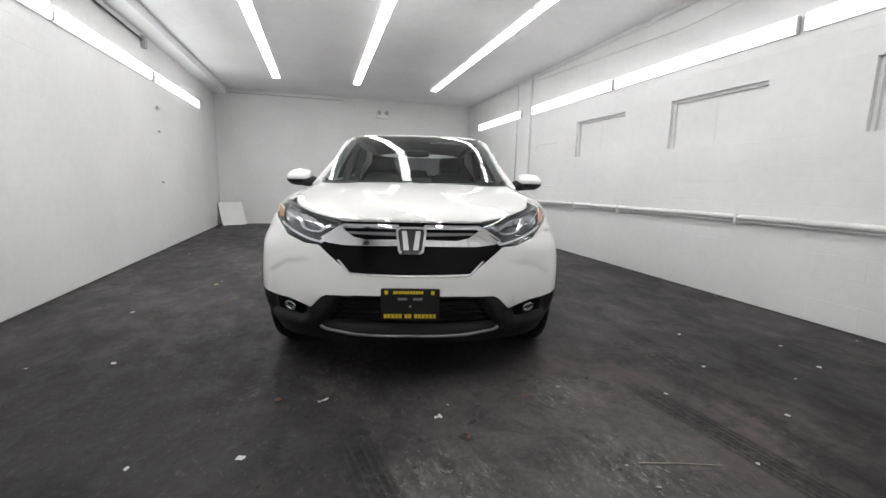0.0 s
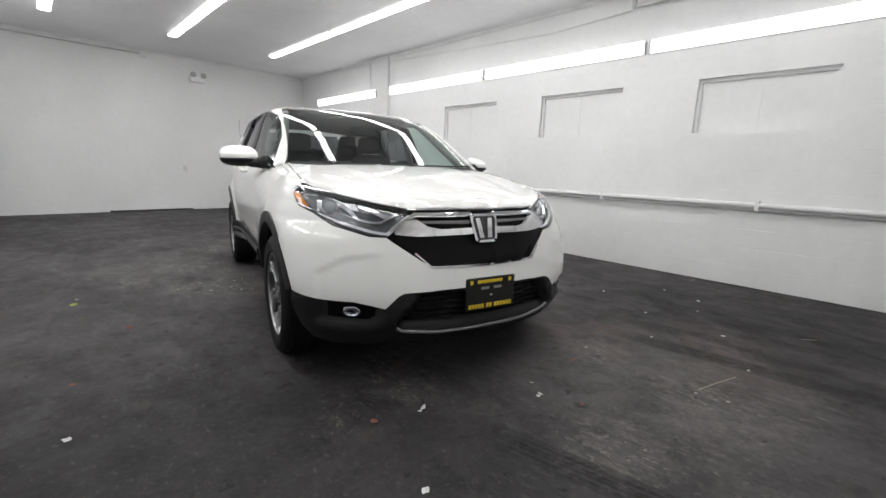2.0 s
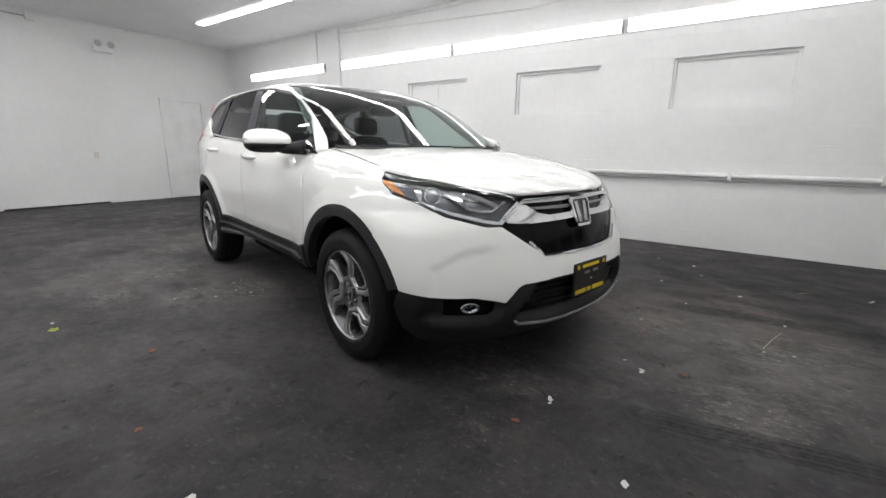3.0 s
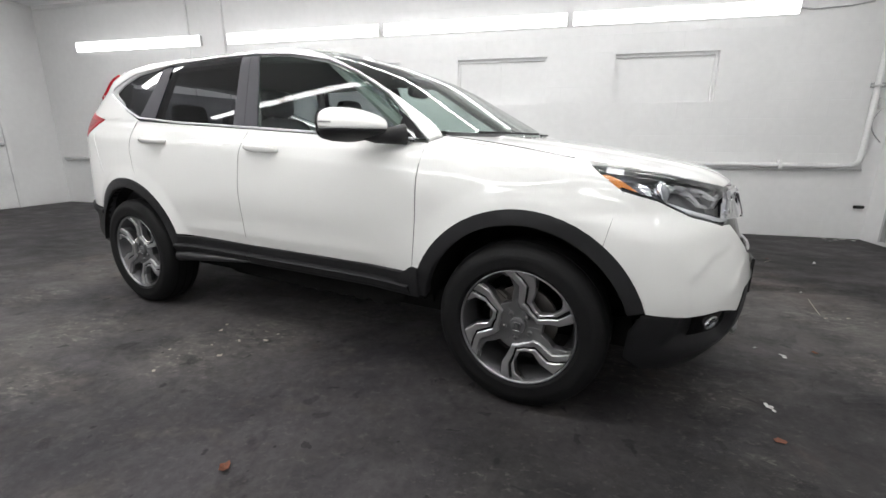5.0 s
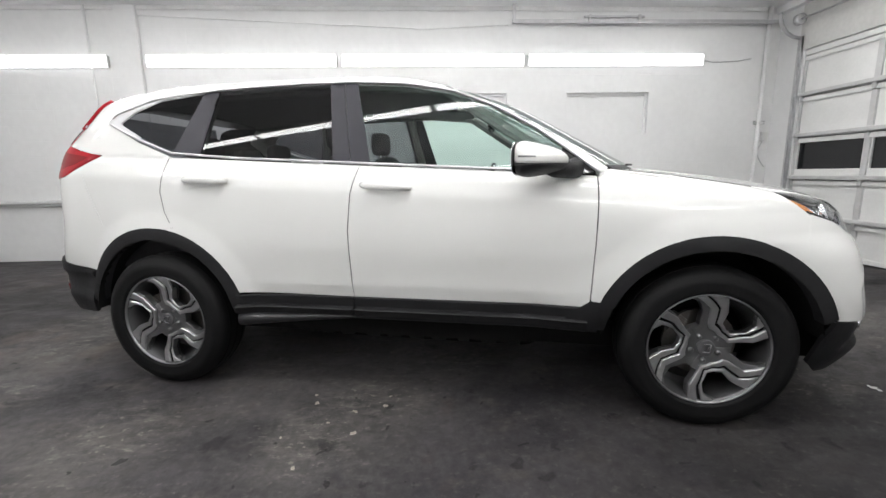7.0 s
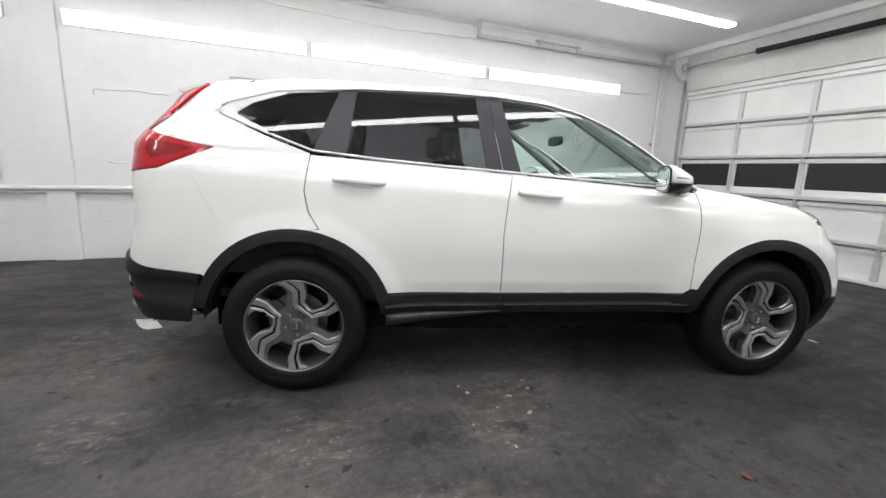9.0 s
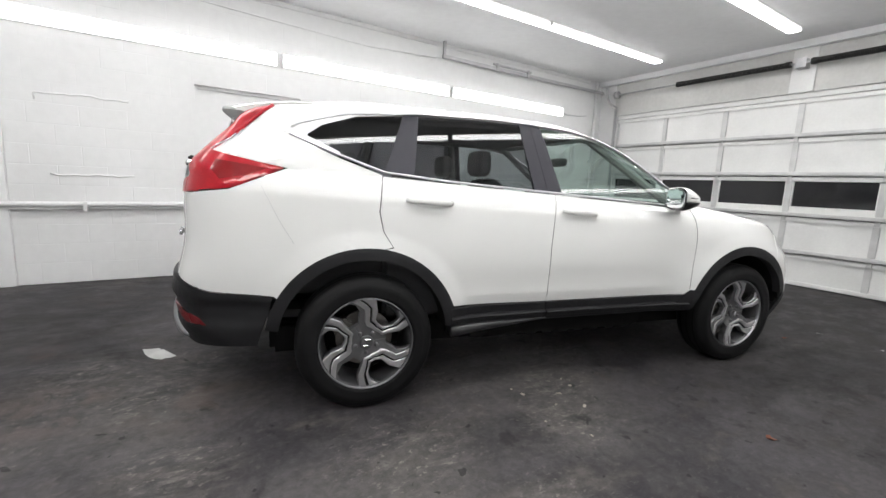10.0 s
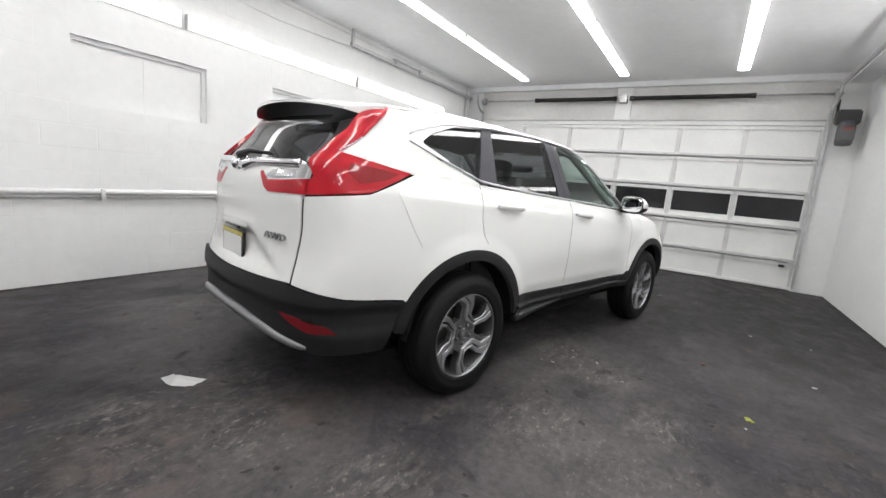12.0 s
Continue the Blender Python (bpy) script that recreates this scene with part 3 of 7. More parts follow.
part("clamp", box(-0.09, 0.0, -3.44, -3.36, 1.738, 1.762, 0.004), WHITE_TRIM, pipe)
sw = tagged(empty("switch_box", pose(XR, -3.52, 1.56)), "small grey switch box with a drooping cable", "switch")
part("box", box(-0.05, 0, -0.045, 0.045, -0.06, 0.06, 0.006), mat("switch_grey", (0.64, 0.64, 0.63), 0.4), sw)
part("cable", tube([(-0.03, -0.02, -0.05)] + [(-0.05 - 0.02 * math.sin(math.pi * k / 8), 0.03 + 0.10 * math.sin(math.pi * k / 8) - 0.06 * k / 8, -0.06 - 0.36 * k / 8) for k in range(9)], 0.006, 6), GREY_STEEL, sw, "", True)
lamp_lead = tagged(empty("lamp_cable", pose(XR, 0, 0)), "thin grey cable leading from a strip light along the wall", "cable")
part("cable", tube([(-0.02, -2.52, 2.60), (-0.012, -2.68, 2.572), (-0.010, -2.85, 2.580), (-0.010, -3.02, 2.588), (-0.010, -3.22, 2.620)], 0.007, 6), GREY_STEEL, lamp_lead, "", True)
for z, y0, y1, h in ((1.772, -3.50, -3.36, 0.010), (1.742, -3.50, -3.36, 0.008)):
    tagged(link_mesh("wall_bracket", box(XR - 0.045, XR, y0, y1, z - h, z + h, 0.002), GREY_STEEL), "short grey steel bracket behind the pipe", "bracket", "wall brackets")
tagged(link_mesh("wall_sensor", box(XR - 0.05, XR, -3.56, -3.47, 0.375, 0.410, 0.004), SPRING_BLACK), "small black sensor box low on the wall", "sensor")
# strip drawn in for the dark line at the back wall's foot
structure(link_mesh("foot_strip", box(-0.75, 0.76, YB - 0.020, YB, 0.0, 0.028, 0.003), BLACK_RUBBER), "thin black strip along the foot of the wall", "trim")
conduit = tagged(empty("conduit", pose(XR, 5.62, 0)), "thin white-painted conduit down the wall", "conduit", "conduits")
part("pipe", tube([(-0.02, 0, 0.9), (-0.02, 0, ZC)], 0.014, 8), WHITE_TRIM, conduit, "", True)
part("junction_box", box(-0.045, 0, -0.04, 0.04, 2.60, 2.70, 0.004), WHITE_TRIM, conduit)
cable = tagged(empty("ceiling_cable", pose(XR, 0, 0)), "thin cable run high on the block wall", "cable")
part("cable", tube([(-0.012, 5.2, 3.17), (-0.012, 2.7, 3.06), (-0.012, 1.3, 3.00), (-0.012, 0.2, 3.05)], 0.006, 6), WHITE_TRIM, cable, "", True)
structure(link_mesh("trim_east", box(XR - 0.018, XR, YF + 0.12, 8.7, ZC - 0.055, ZC, 0.003), WHITE_TRIM), "white trim board at the ceiling", "trim")
structure(link_mesh("trim_north", box(XL + 0.28, XR - 0.02, YB - 0.02, YB, ZC - 0.04, ZC, 0.003), WHITE_TRIM), "white trim board at the ceiling", "trim")
dark_pipe = tagged(empty("conduit", pose(XL, 0, 0)), "dark conduit high on the wall with a junction box", "conduit", "conduits")
part("pipe", tube([(-0.0 + 0.03, -2.9, 3.09), (0.03, 4.30, 3.04)], 0.013, 8), SPRING_BLACK, dark_pipe, "dark pipe", True)
part("junction_box", box(0, 0.06, 4.28, 4.38, 2.94, 3.10, 0.006), mat("box_grey", (0.45, 0.45, 0.45), 0.5), dark_pipe)
for zz in (1.05, 1.83, 2.19):
    hook = link_mesh("wall_clip", box(XL, XL + 0.03, 4.70, 4.77, zz - 0.012, zz + 0.012, 0.003), GREY_STEEL)
    tagged(hook, "small grey steel clip fixed to the wall", "clip", "wall clips")
back_pipe = tagged(empty("conduit", pose(0, YB, 0)), "grey conduit along the back wall's top", "conduit", "conduits")
part("pipe", tube([(-2.7, -0.03, 3.19), (0.05, -0.03, 3.19)], 0.012, 8), GREY_STEEL, back_pipe, "", True)
part("junction_box", box(0.0, 0.12, -0.06, 0, 3.13, 3.24, 0.006), WHITE_TRIM, back_pipe)

# back wall: door, emergency lamp, leaning board
door_1 = structure(empty("door_1", pose(1.93, YB, 0)), "white flush door in a white frame, closed", "door")
part("leaf", box(0.0, 0.76, -0.030, 0.0, 0.012, 2.03, 0.004), WHITE_TRIM, door_1)
bm = bmesh.new()
add_box(bm, -0.06, -0.004, -0.045, 0, 0, 2.09, 0.004)
add_box(bm, 0.764, 0.82, -0.045, 0, 0, 2.09, 0.004)
add_box(bm, -0.004, 0.764, -0.045, 0, 2.034, 2.09, 0.004)
part("frame", bm, WHITE_TRIM, door_1)
part("door_handle", lathe([(0.012, -0.03), (0.012, -0.06), (0.030, -0.065), (0.032, -0.085), (0.02, -0.10)], 18, "y"), GREY_STEEL, door_1, "round steel knob", True).location = (0.69, 0, 1.03)
em = tagged(empty("emergency_light", pose(1.02, YB, 2.86)), "white twin-head emergency light on the wall", "lamp")
part("case", box(-0.15, 0.15, -0.09, 0, -0.06, 0.06, 0.012), LAMP_HOUSING, em)
for x in (-0.10, 0.10):
    bm = lathe([(0.02, 0.0), (0.055, -0.06), (0.058, -0.07), (0.05, -0.072)], 18, "y")
    bmesh.ops.translate(bm, verts=bm.verts, vec=(x, -0.09, 0.07))
    part("head", bm, mat("lamp_head_grey", (0.4, 0.4, 0.4), 0.3), em, "", True)
plate_box = tagged(empty("switch_plate", pose(0.66, YB, 0.92)), "small beige outlet plate on the wall", "outlet")
part("plate", box(-0.04, 0.04, -0.008, 0, -0.06, 0.06, 0.003), mat("beige_plastic", (0.60, 0.565, 0.54), 0.5), plate_box)
board = tagged(empty("leaning_board", pose(-2.64, 8.30, 0.008, 0, 0, 32)), "white board leaning in the corner", "board")
bm = box(-0.285, 0.285, -0.012, 0.012, 0, 0.60, 0.003)
bmesh.ops.rotate(bm, verts=bm.verts, cent=(0, 0, 0), matrix=Matrix.Rotation(radians(-25), 3, "X"))
part("sheet", bm, mat("white_board", (0.80, 0.80, 0.79), 0.5, vary=0.05, scale=3), board)

# patched-up window: a rough raised rim of mortar
patch = tagged(empty("wall_patch", pose(XR, 0, 0)), "rough mortar edge of a filled-in window", "wall patch")
random.seed(4)
for z, y0, y1 in ((1.915, 3.98, 4.72), (1.12, 3.97, 4.66)):
    pts = [(-0.002, y0 + (y1 - y0) * k / 14, z + random.uniform(-0.012, 0.012)) for k in range(15)]
    if z > 1.5:
        pts += [(-0.002, 4.735, 1.885), (-0.002, 4.725, 1.84)]
    part("ridge", tube(pts, [0.007 + 0.004 * random.random() for _ in pts], 7), WHITE_WALL, patch, "", True)

# ---- the car: surface ----
from mathutils.geometry import delaunay_2d_cdt, tessellate_polygon
CAR_YAW = -13.35
CAR = pose(0, 0, 0, 0, 0, CAR_YAW) @ Matrix.Translation((0.011, 0, 0)) @ Matrix.Diagonal((1.012, 1, 1, 1))
FRONT_AXLE, REAR_AXLE, WHEEL_Z, WHEEL_R, HUB_Z = 0.0, 2.66, 0.362, 0.357, 0.3565


def curve(knots):
    """A smooth spline through (position, value) pairs, straight beyond its ends."""
    xs, vs = [k[0] for k in knots], [k[1] for k in knots]
    n = len(xs)
    a, r = np.zeros((n, n)), np.zeros(n)
    a[0, 0] = a[-1, -1] = 1
    for i in range(1, n - 1):
        h0, h1 = xs[i] - xs[i - 1], xs[i + 1] - xs[i]
        a[i, i - 1 : i + 2] = h0, 2 * (h0 + h1), h1
        r[i] = 6 * ((vs[i + 1] - vs[i]) / h1 - (vs[i] - vs[i - 1]) / h0)
    m = np.linalg.solve(a, r).tolist()

    def piece(i, x):
        h = xs[i + 1] - xs[i]
        p, q = xs[i + 1] - x, x - xs[i]
        return (m[i] * p**3 + m[i + 1] * q**3) / (6 * h) + (vs[i] / h - m[i] * h / 6) * p + (vs[i + 1] / h - m[i + 1] * h / 6) * q

    first = (piece(0, xs[0] + 1e-4) - vs[0]) * 1e4
    last = (vs[-1] - piece(n - 2, xs[-1] - 1e-4)) * 1e4

    def f(x):
        if x <= xs[0]:
            return vs[0] + (x - xs[0]) * first
        if x >= xs[-1]:
            return vs[-1] + (x - xs[-1]) * last
        return piece(max(k for k in range(n - 1) if xs[k] <= x), x)
    return f


def step(a, b, x):
    t = min(1, max(0, (x - a) / (b - a)))
    return t * t * (3 - 2 * t)


NOSE = curve([(0.15, -0.70), (0.32, -0.86), (0.45, -0.895), (0.60, -0.874), (0.72, -0.838), (0.84, -0.797), (0.90, -0.772), (0.93, -0.750), (1.005, -0.575), (1.05, -0.34), (1.09, -0.08), (1.122, 0.17), (1.15, 0.38), (1.20, 0.75)])
def SCREEN(z):
    """The windscreen's middle line, running on into the roof."""
    return 0.25 + 1.8 * (z - 1.17) + 4.3 * max(0, z - 1.40) ** 2 + 49 * max(0, z - 1.57) ** 2


TAIL = curve([(0.15, 3.50), (0.40, 3.635), (0.60, 3.662), (0.70, 3.648), (0.80, 3.622), (1.00, 3.608), (1.12, 3.603), (1.23, 3.563), (1.45, 3.385), (1.54, 3.29), (1.60, 2.98), (1.64, 2.55), (1.665, 2.10)])
LOWER_W = curve([(0.15, 0.80), (0.30, 0.865), (0.45, 0.905), (0.55, 0.908), (0.75, 0.918), (0.90, 0.915), (1.00, 0.908), (1.10, 0.90), (1.3, 0.88)])
FENDER_W = curve([(0.15, 0.80), (0.30, 0.865), (0.45, 0.905), (0.75, 0.918), (0.88, 0.912), (0.96, 0.885), (1.02, 0.84), (1.055, 0.785), (1.08, 0.70), (1.10, 0.58), (1.125, 0.40), (1.15, 0.16), (1.2, 0.05)])
CABIN_W = curve([(0.0, 0.838), (0.15, 0.787), (0.30, 0.735), (0.40, 0.697), (0.44, 0.668), (0.475, 0.605), (0.505, 0.49), (0.528, 0.31), (0.545, 0.10)])


def belt(y):
    return 1.10 + 0.057 * (y - 0.46)


def soft(d, r):
    """Nought below, rising evenly above, turning within r."""
    return 0.5 * (d + math.sqrt(d * d + r * r)) - 0.5 * (math.sqrt(4 + r * r) - 2)


def half_width(y, z, up):
    """Half the car's width at a station and height."""
    b = belt(min(max(y, 0.3), 3.3))
    k = step(b - 0.05, b + 0.012 + 0.05 * step(2.95, 3.25, y), z)
    # the shoulder: a crisp line under the door handles, above it the flank leans in
    low = LOWER_W(z) - 0.40 * soft(z - (b - 0.118), 0.022)
    # shallow hollow low on the doors
    low -= (0.005 * math.exp(-((z - 0.64) / 0.09) ** 2) + 0.28 * soft(0.585 - z, 0.010) * step(0.38, 0.44, z)) * step(0.50, 0.75, y) * (1 - step(1.95, 2.25, y))
    top = 1.125 + (z - b) * (1.665 - 1.125) / (1.665 - b) - 1.125
    w = low * (1 - k) + CABIN_W(max(0.0, top)) * k
    if not up:
        h = 1 - step(0.42, 0.78, y)
        w = w * (1 - h) + FENDER_W(z - 0.055 * step(-0.1, 0.5, y)) * h
    for c in (FRONT_AXLE, REAR_AXLE):
        r = math.hypot(y - c, z - WHEEL_Z)
        w += 0.20 * min(soft(0.580 - r, 0.016), 0.10) * step(0.3, 0.5, z)
    # the tail narrows in plan
    return w * (1 - 0.108 * max(0, (y - 2.6) / 0.8) ** 1.35)


N_LOW, N_UP = 8.0, 4.6
BOW_LOW, BOW_UP, BOW_REAR = 0.36, 0.22, 0.20


def front_power(z, up):
    """How square the front corners are: rounder at the head lamps than at the bumper."""
    return N_UP if up else N_LOW - 2.8 * step(0.74, 0.86, z) * (1 - step(0.93, 1.03, z))


def rear_power(z):
    """How square the rear corners are: squarer below the lamps than round the rear window."""
    return 8.0


def lamp_swell(x, z):
    """The tail lamps stand out behind the rear window."""
    return 0.044 * step(1.16, 1.28, z) * (1 - step(1.36, 1.54, z)) * step(0.50, 0.62, x)


def spans(z, up):
    yf = SCREEN(z) if up else NOSE(z)
    yr = TAIL(z)
    half = 0.47 * (yr - yf)
    lf = min(0.62, half) if up else max(0.15 - yf, 0.35)
    return yf, yf + lf, yr - min(0.85, half), yr


def implicit(x, y, z, up):
    yf, yj, yk, yr = spans(z, up)
    n = front_power(z, up)
    x = abs(x)
    c = BOW_UP if up else BOW_LOW
    g = (x / max(0.02, half_width(min(max(y, yj), yr), z, up))) ** (rear_power(z) if y > yk else n)
    if y < yj:
        g += ((yj - y) / max(0.02, yj - yf - c * x * x)) ** n
    if y > yk:
        g += ((y - yk) / max(0.02, yr - yk - BOW_REAR * x * x + lamp_swell(x, z))) ** rear_power(z)
    return g - 1


def normal_at(p, up):
    e = 0.003
    x, y, z = p
    g = Vector((implicit(x + e, y, z, up) - implicit(x - e, y, z, up), implicit(x, y + e, z, up) - implicit(x, y - e, z, up), implicit(x, y, z + e, up) - implicit(x, y, z - e, up)))
    return g.normalized()


ROUND_F, ROUND_R = 1.35, 1.25
# The side is unrolled: along the flank a chart place is the station y; past the ends it goes on round the nose or tail.


def squircle(u, n):
    """Across and along shares of a rounded corner, u running from the flank (0) to the centre line (1)."""
    f = math.pi / 2 * (1 - u)
    sn, cs = max(0.0, math.sin(f)), max(0.0, math.cos(f))
    k = (sn**n + cs**n) ** (1 / n)
    return sn / k, cs / k


def chart(a, z, up):
    """A chart place on the car's right side, or past the centre line on its left, as a point."""
    yf, yj, yk, yr = spans(z, up)
    side = -1
    if a < yj:
        u = (yj - a) / ROUND_F
        if u > 1:
            u, side = 2 - u, 1
        n = front_power(z, up)
        sx, sy = squircle(u, n)
        x = half_width(yj, z, up) * sx
        c = BOW_UP if up else BOW_LOW
        y = yj - (yj - yf - c * x * x) * sy
    elif a > yk:
        u = (a - yk) / ROUND_R
        if u > 1:
            u, side = 2 - u, 1
        sx, sy = squircle(u, rear_power(z))
        y = yk
        for _ in range(3):
            x = half_width(y, z, up) * sx
            y = yk + (yr - yk - BOW_REAR * x * x + lamp_swell(x, z)) * sy
    else:
        x, y = half_width(a, z, up), a
    return Vector((side * x, y, z))


def at_y(y, z, up):
    """The chart place of a station on the right side."""
    yf, yj, yk, yr = spans(z, up)
    if yj <= y <= yk:
        return y
    lo, hi = (yj - ROUND_F, yj) if y < yj else (yk, yk + ROUND_R)
    for _ in range(40):
        mid = (lo + hi) / 2
        if chart(mid, z, up).y < y:
            lo = mid
        else:
            hi = mid
    return (lo + hi) / 2


def at_x(x, z, up, rear=False):
    """The chart place at a distance x from the centre line (right side negative) on the nose or tail."""
    yf, yj, yk, yr = spans(z, up)
    n = rear_power(z) if rear else front_power(z, up)
    r = min(0.999999, (abs(x) / half_width(yk if rear else yj, z, up)) ** n)
    u = 1 - math.atan((r / (1 - r)) ** (1 / n)) / (math.pi / 2)
    if x > 0:
        u = 2 - u
    return yk + ROUND_R * u if rear else yj - ROUND_F * u


def place(key, up):
    kind, v, z = key
    return (v if kind == "a" else at_y(v, z, up) if kind == "y" else at_x(v, z, up, kind == "r"), z)


def outline_of(keys, up, gap=0.02, round_off=0):
    """Chart outline from keys ('y' station, 'x' nose, 'r' tail), closely divided."""
    n = len(keys)
    if round_off:
        for _ in range(round_off):
            out = []
            for i in range(len(keys)):
                a, b = keys[i], keys[(i + 1) % len(keys)]
                if a[0] == b[0]:
                    out += [(a[0], a[1] * 0.8 + b[1] * 0.2, a[2] * 0.8 + b[2] * 0.2), (a[0], a[1] * 0.2 + b[1] * 0.8, a[2] * 0.2 + b[2] * 0.8)]
                else:
                    out += [a, b]
            keys = out
        n = len(keys)
    pts = []
    for i in range(n):
        a, b = keys[i], keys[(i + 1) % n]
        pa, pb = place(a, up), place(b, up)
        m = max(1, int(math.hypot(pa[0] - pb[0], pa[1] - pb[1]) / gap))
        for k in range(m):
            t = k / m
            if a[0] == b[0]:
                pts.append(place((a[0], a[1] + (b[1] - a[1]) * t, a[2] + (b[2] - a[2]) * t), up))
            else:
                pts.append((pa[0] + (pb[0] - pa[0]) * t, pa[1] + (pb[1] - pa[1]) * t))
    return pts


def inside(p, poly):
    x, y = p
    hit = False
    for i in range(len(poly)):
        (x0, y0), (x1, y1) = poly[i - 1], poly[i]
        if (y0 > y) != (y1 > y) and x < (x1 - x0) * (y - y0) / (y1 - y0) + x0:
            hit = not hit
    return hit


def edge_gap(p, poly):
    best = 9
    px, py = p
    for i in range(len(poly)):
        (x0, y0), (x1, y1) = poly[i - 1], poly[i]
        dx, dy = x1 - x0, y1 - y0
        t = min(1, max(0, ((px - x0) * dx + (py - y0) * dy) / (dx * dx + dy * dy + 1e-12)))
        best = min(best, math.hypot(px - x0 - t * dx, py - y0 - t * dy))
    return best


def skin(name, outline, to_point, to_normal, material, parent, label="", out=0.0, rim=0.018, grid=0.035, mirror=False, relief=None, rise=None):
    """A panel of the body: an outline filled with a fine net on the surface, with its edge turned in."""
    xs, ys = [p[0] for p in outline], [p[1] for p in outline]
    pts = [Vector(p) for p in outline]
    nb = len(pts)
    rise = rise or grid
    nx, ny = int((max(xs) - min(xs)) / grid), int((max(ys) - min(ys)) / rise)
    for i in range(nx + 1):
        for j in range(ny + 1):
            p = (min(xs) + (i + 0.5 + 0.25 * (j % 2)) * grid, min(ys) + (j + 0.5) * rise)
            if inside(p, outline) and edge_gap(p, outline) > rise * 0.45:
                pts.append(Vector(p))
    res = delaunay_2d_cdt(pts, [(i, (i + 1) % nb) for i in range(nb)], [], 0, 1e-5)
    flat, tris, origin = res[0], res[2], res[3]
    keep = []
    for t in tris:
        c = (sum(flat[i][0] for i in t) / 3, sum(flat[i][1] for i in t) / 3)
        if inside(c, outline):
            keep.append(list(t))
    places, normals = [], []
    for p in flat:
        q = to_point(p[0], p[1])
        n = to_normal(q)
        d = out + (relief(p[0], p[1], q) if relief else 0)
        places.append(q + n * d)
        normals.append(n)
    if relief:
        # the relief bends the net, so its own slopes give the normals
        acc = [Vector((0, 0, 0)) for _ in places]
        for t in keep:
            n = (places[t[1]] - places[t[0]]).cross(places[t[2]] - places[t[0]])
            if n.dot(normals[t[0]]) < 0:
                n = -n
            for i in t:
                acc[i] += n
        normals = [a.normalized() if a.length > 0 else n for a, n in zip(acc, normals)]
    for t in keep:
        n = (places[t[1]] - places[t[0]]).cross(places[t[2]] - places[t[0]])
        if n.dot(normals[t[0]]) < 0:
            t.reverse()
    # edge strip
    ecount = {}
    for t in keep:
        for k in range(3):
            ecount.setdefault(frozenset((t[k], t[(k + 1) % 3])), []).append((t[k], t[(k + 1) % 3]))
    verts, norms, faces = list(places), list(normals), [tuple(t) for t in keep]
    if rim:
        top, low = {}, {}
        for e in ecount.values():
            if len(e) == 1:
                a, b = e[0]
                for i in (a, b):
                    if i not in top:
                        top[i] = len(verts)
                        verts.append(places[i])
                        norms.append(normals[i])
                        low[i] = len(verts)
                        verts.append(places[i] - normals[i] * rim)
                        norms.append(normals[i])
                faces.append((b, a, low[a], low[b]))
    made = []
    for flip in ((1, -1) if mirror else (1,)):
        me = bpy.data.meshes.new(name)
        me.from_pydata([(v.x * flip, v.y, v.z) for v in verts], [], faces if flip > 0 else [f[::-1] for f in faces])
        me.shade_smooth()
        me.normals_split_custom_set_from_vertices([(n.x * flip, n.y, n.z) for n in norms])
        me.materials.append(material)
        ob = new(name, me)
        ob.parent = parent
        if label:
            ob["label"] = label
        made.append(ob)
    return made


def side_panel(name, keys, material, parent, label="", up=False, mirror=True, round_off=0, gap=0.02, **kw):
    return skin(name, outline_of(keys, up, gap, round_off), lambda a, z: chart(a, z, up), lambda p: normal_at(p, up), material, parent, label, mirror=mirror, **kw)


def top_z(x, y, up):
    """The height of the bonnet or roof over a point of the plan."""
    lo, hi = (1.3, 1.68) if up else (0.72, 1.22)
    for _ in range(26):
        mid = (lo + hi) / 2
        if implicit(x, y, mid, up) < 0:
            lo = mid
        else:
            hi = mid
    return (lo + hi) / 2


def top_panel(name, outline, material, parent, label="", up=False, **kw):
    return skin(name, outline, lambda x, y: Vector((x, y, top_z(x, y, up))), lambda p: normal_at(p, up), material, parent, label, **kw)


def divided(corners, gap=0.03):
    out = []
    for (x0, y0), (x1, y1) in zip(corners, corners[1:] + corners[:1]):
        m = max(1, int(math.hypot(x1 - x0, y1 - y0) / gap))
        out += [(x0 + (x1 - x0) * k / m, y0 + (y1 - y0) * k / m) for k in range(m)]
    return out


def arc_keys(cy, r, a0, a1, n=14, squash=1.0):
    """Keys along a wheel arch, angles in degrees from the rear, over the top, to the front."""
    return [("y", cy + r * math.cos(radians(a)), WHEEL_Z + squash * r * math.sin(radians(a))) for a in [a0 + (a1 - a0) * k / n for k in range(n + 1)]]

# ---- the car: panels ----
car = tagged(empty("car"), "white compact SUV with black lower cladding, parked on the garage floor", "car")
R_OUT_F, R_OUT_R, R_IN = 0.487, 0.497, 0.428


def hood_edge(y):
    return 0.745 + 0.03 * step(0.45, -0.2, y)


def flip(keys):
    """The same keys on the other side of the centre line, in reverse order."""
    return [(k, -v, z) for k, v, z in reversed(keys)]


GAP = 0.0028
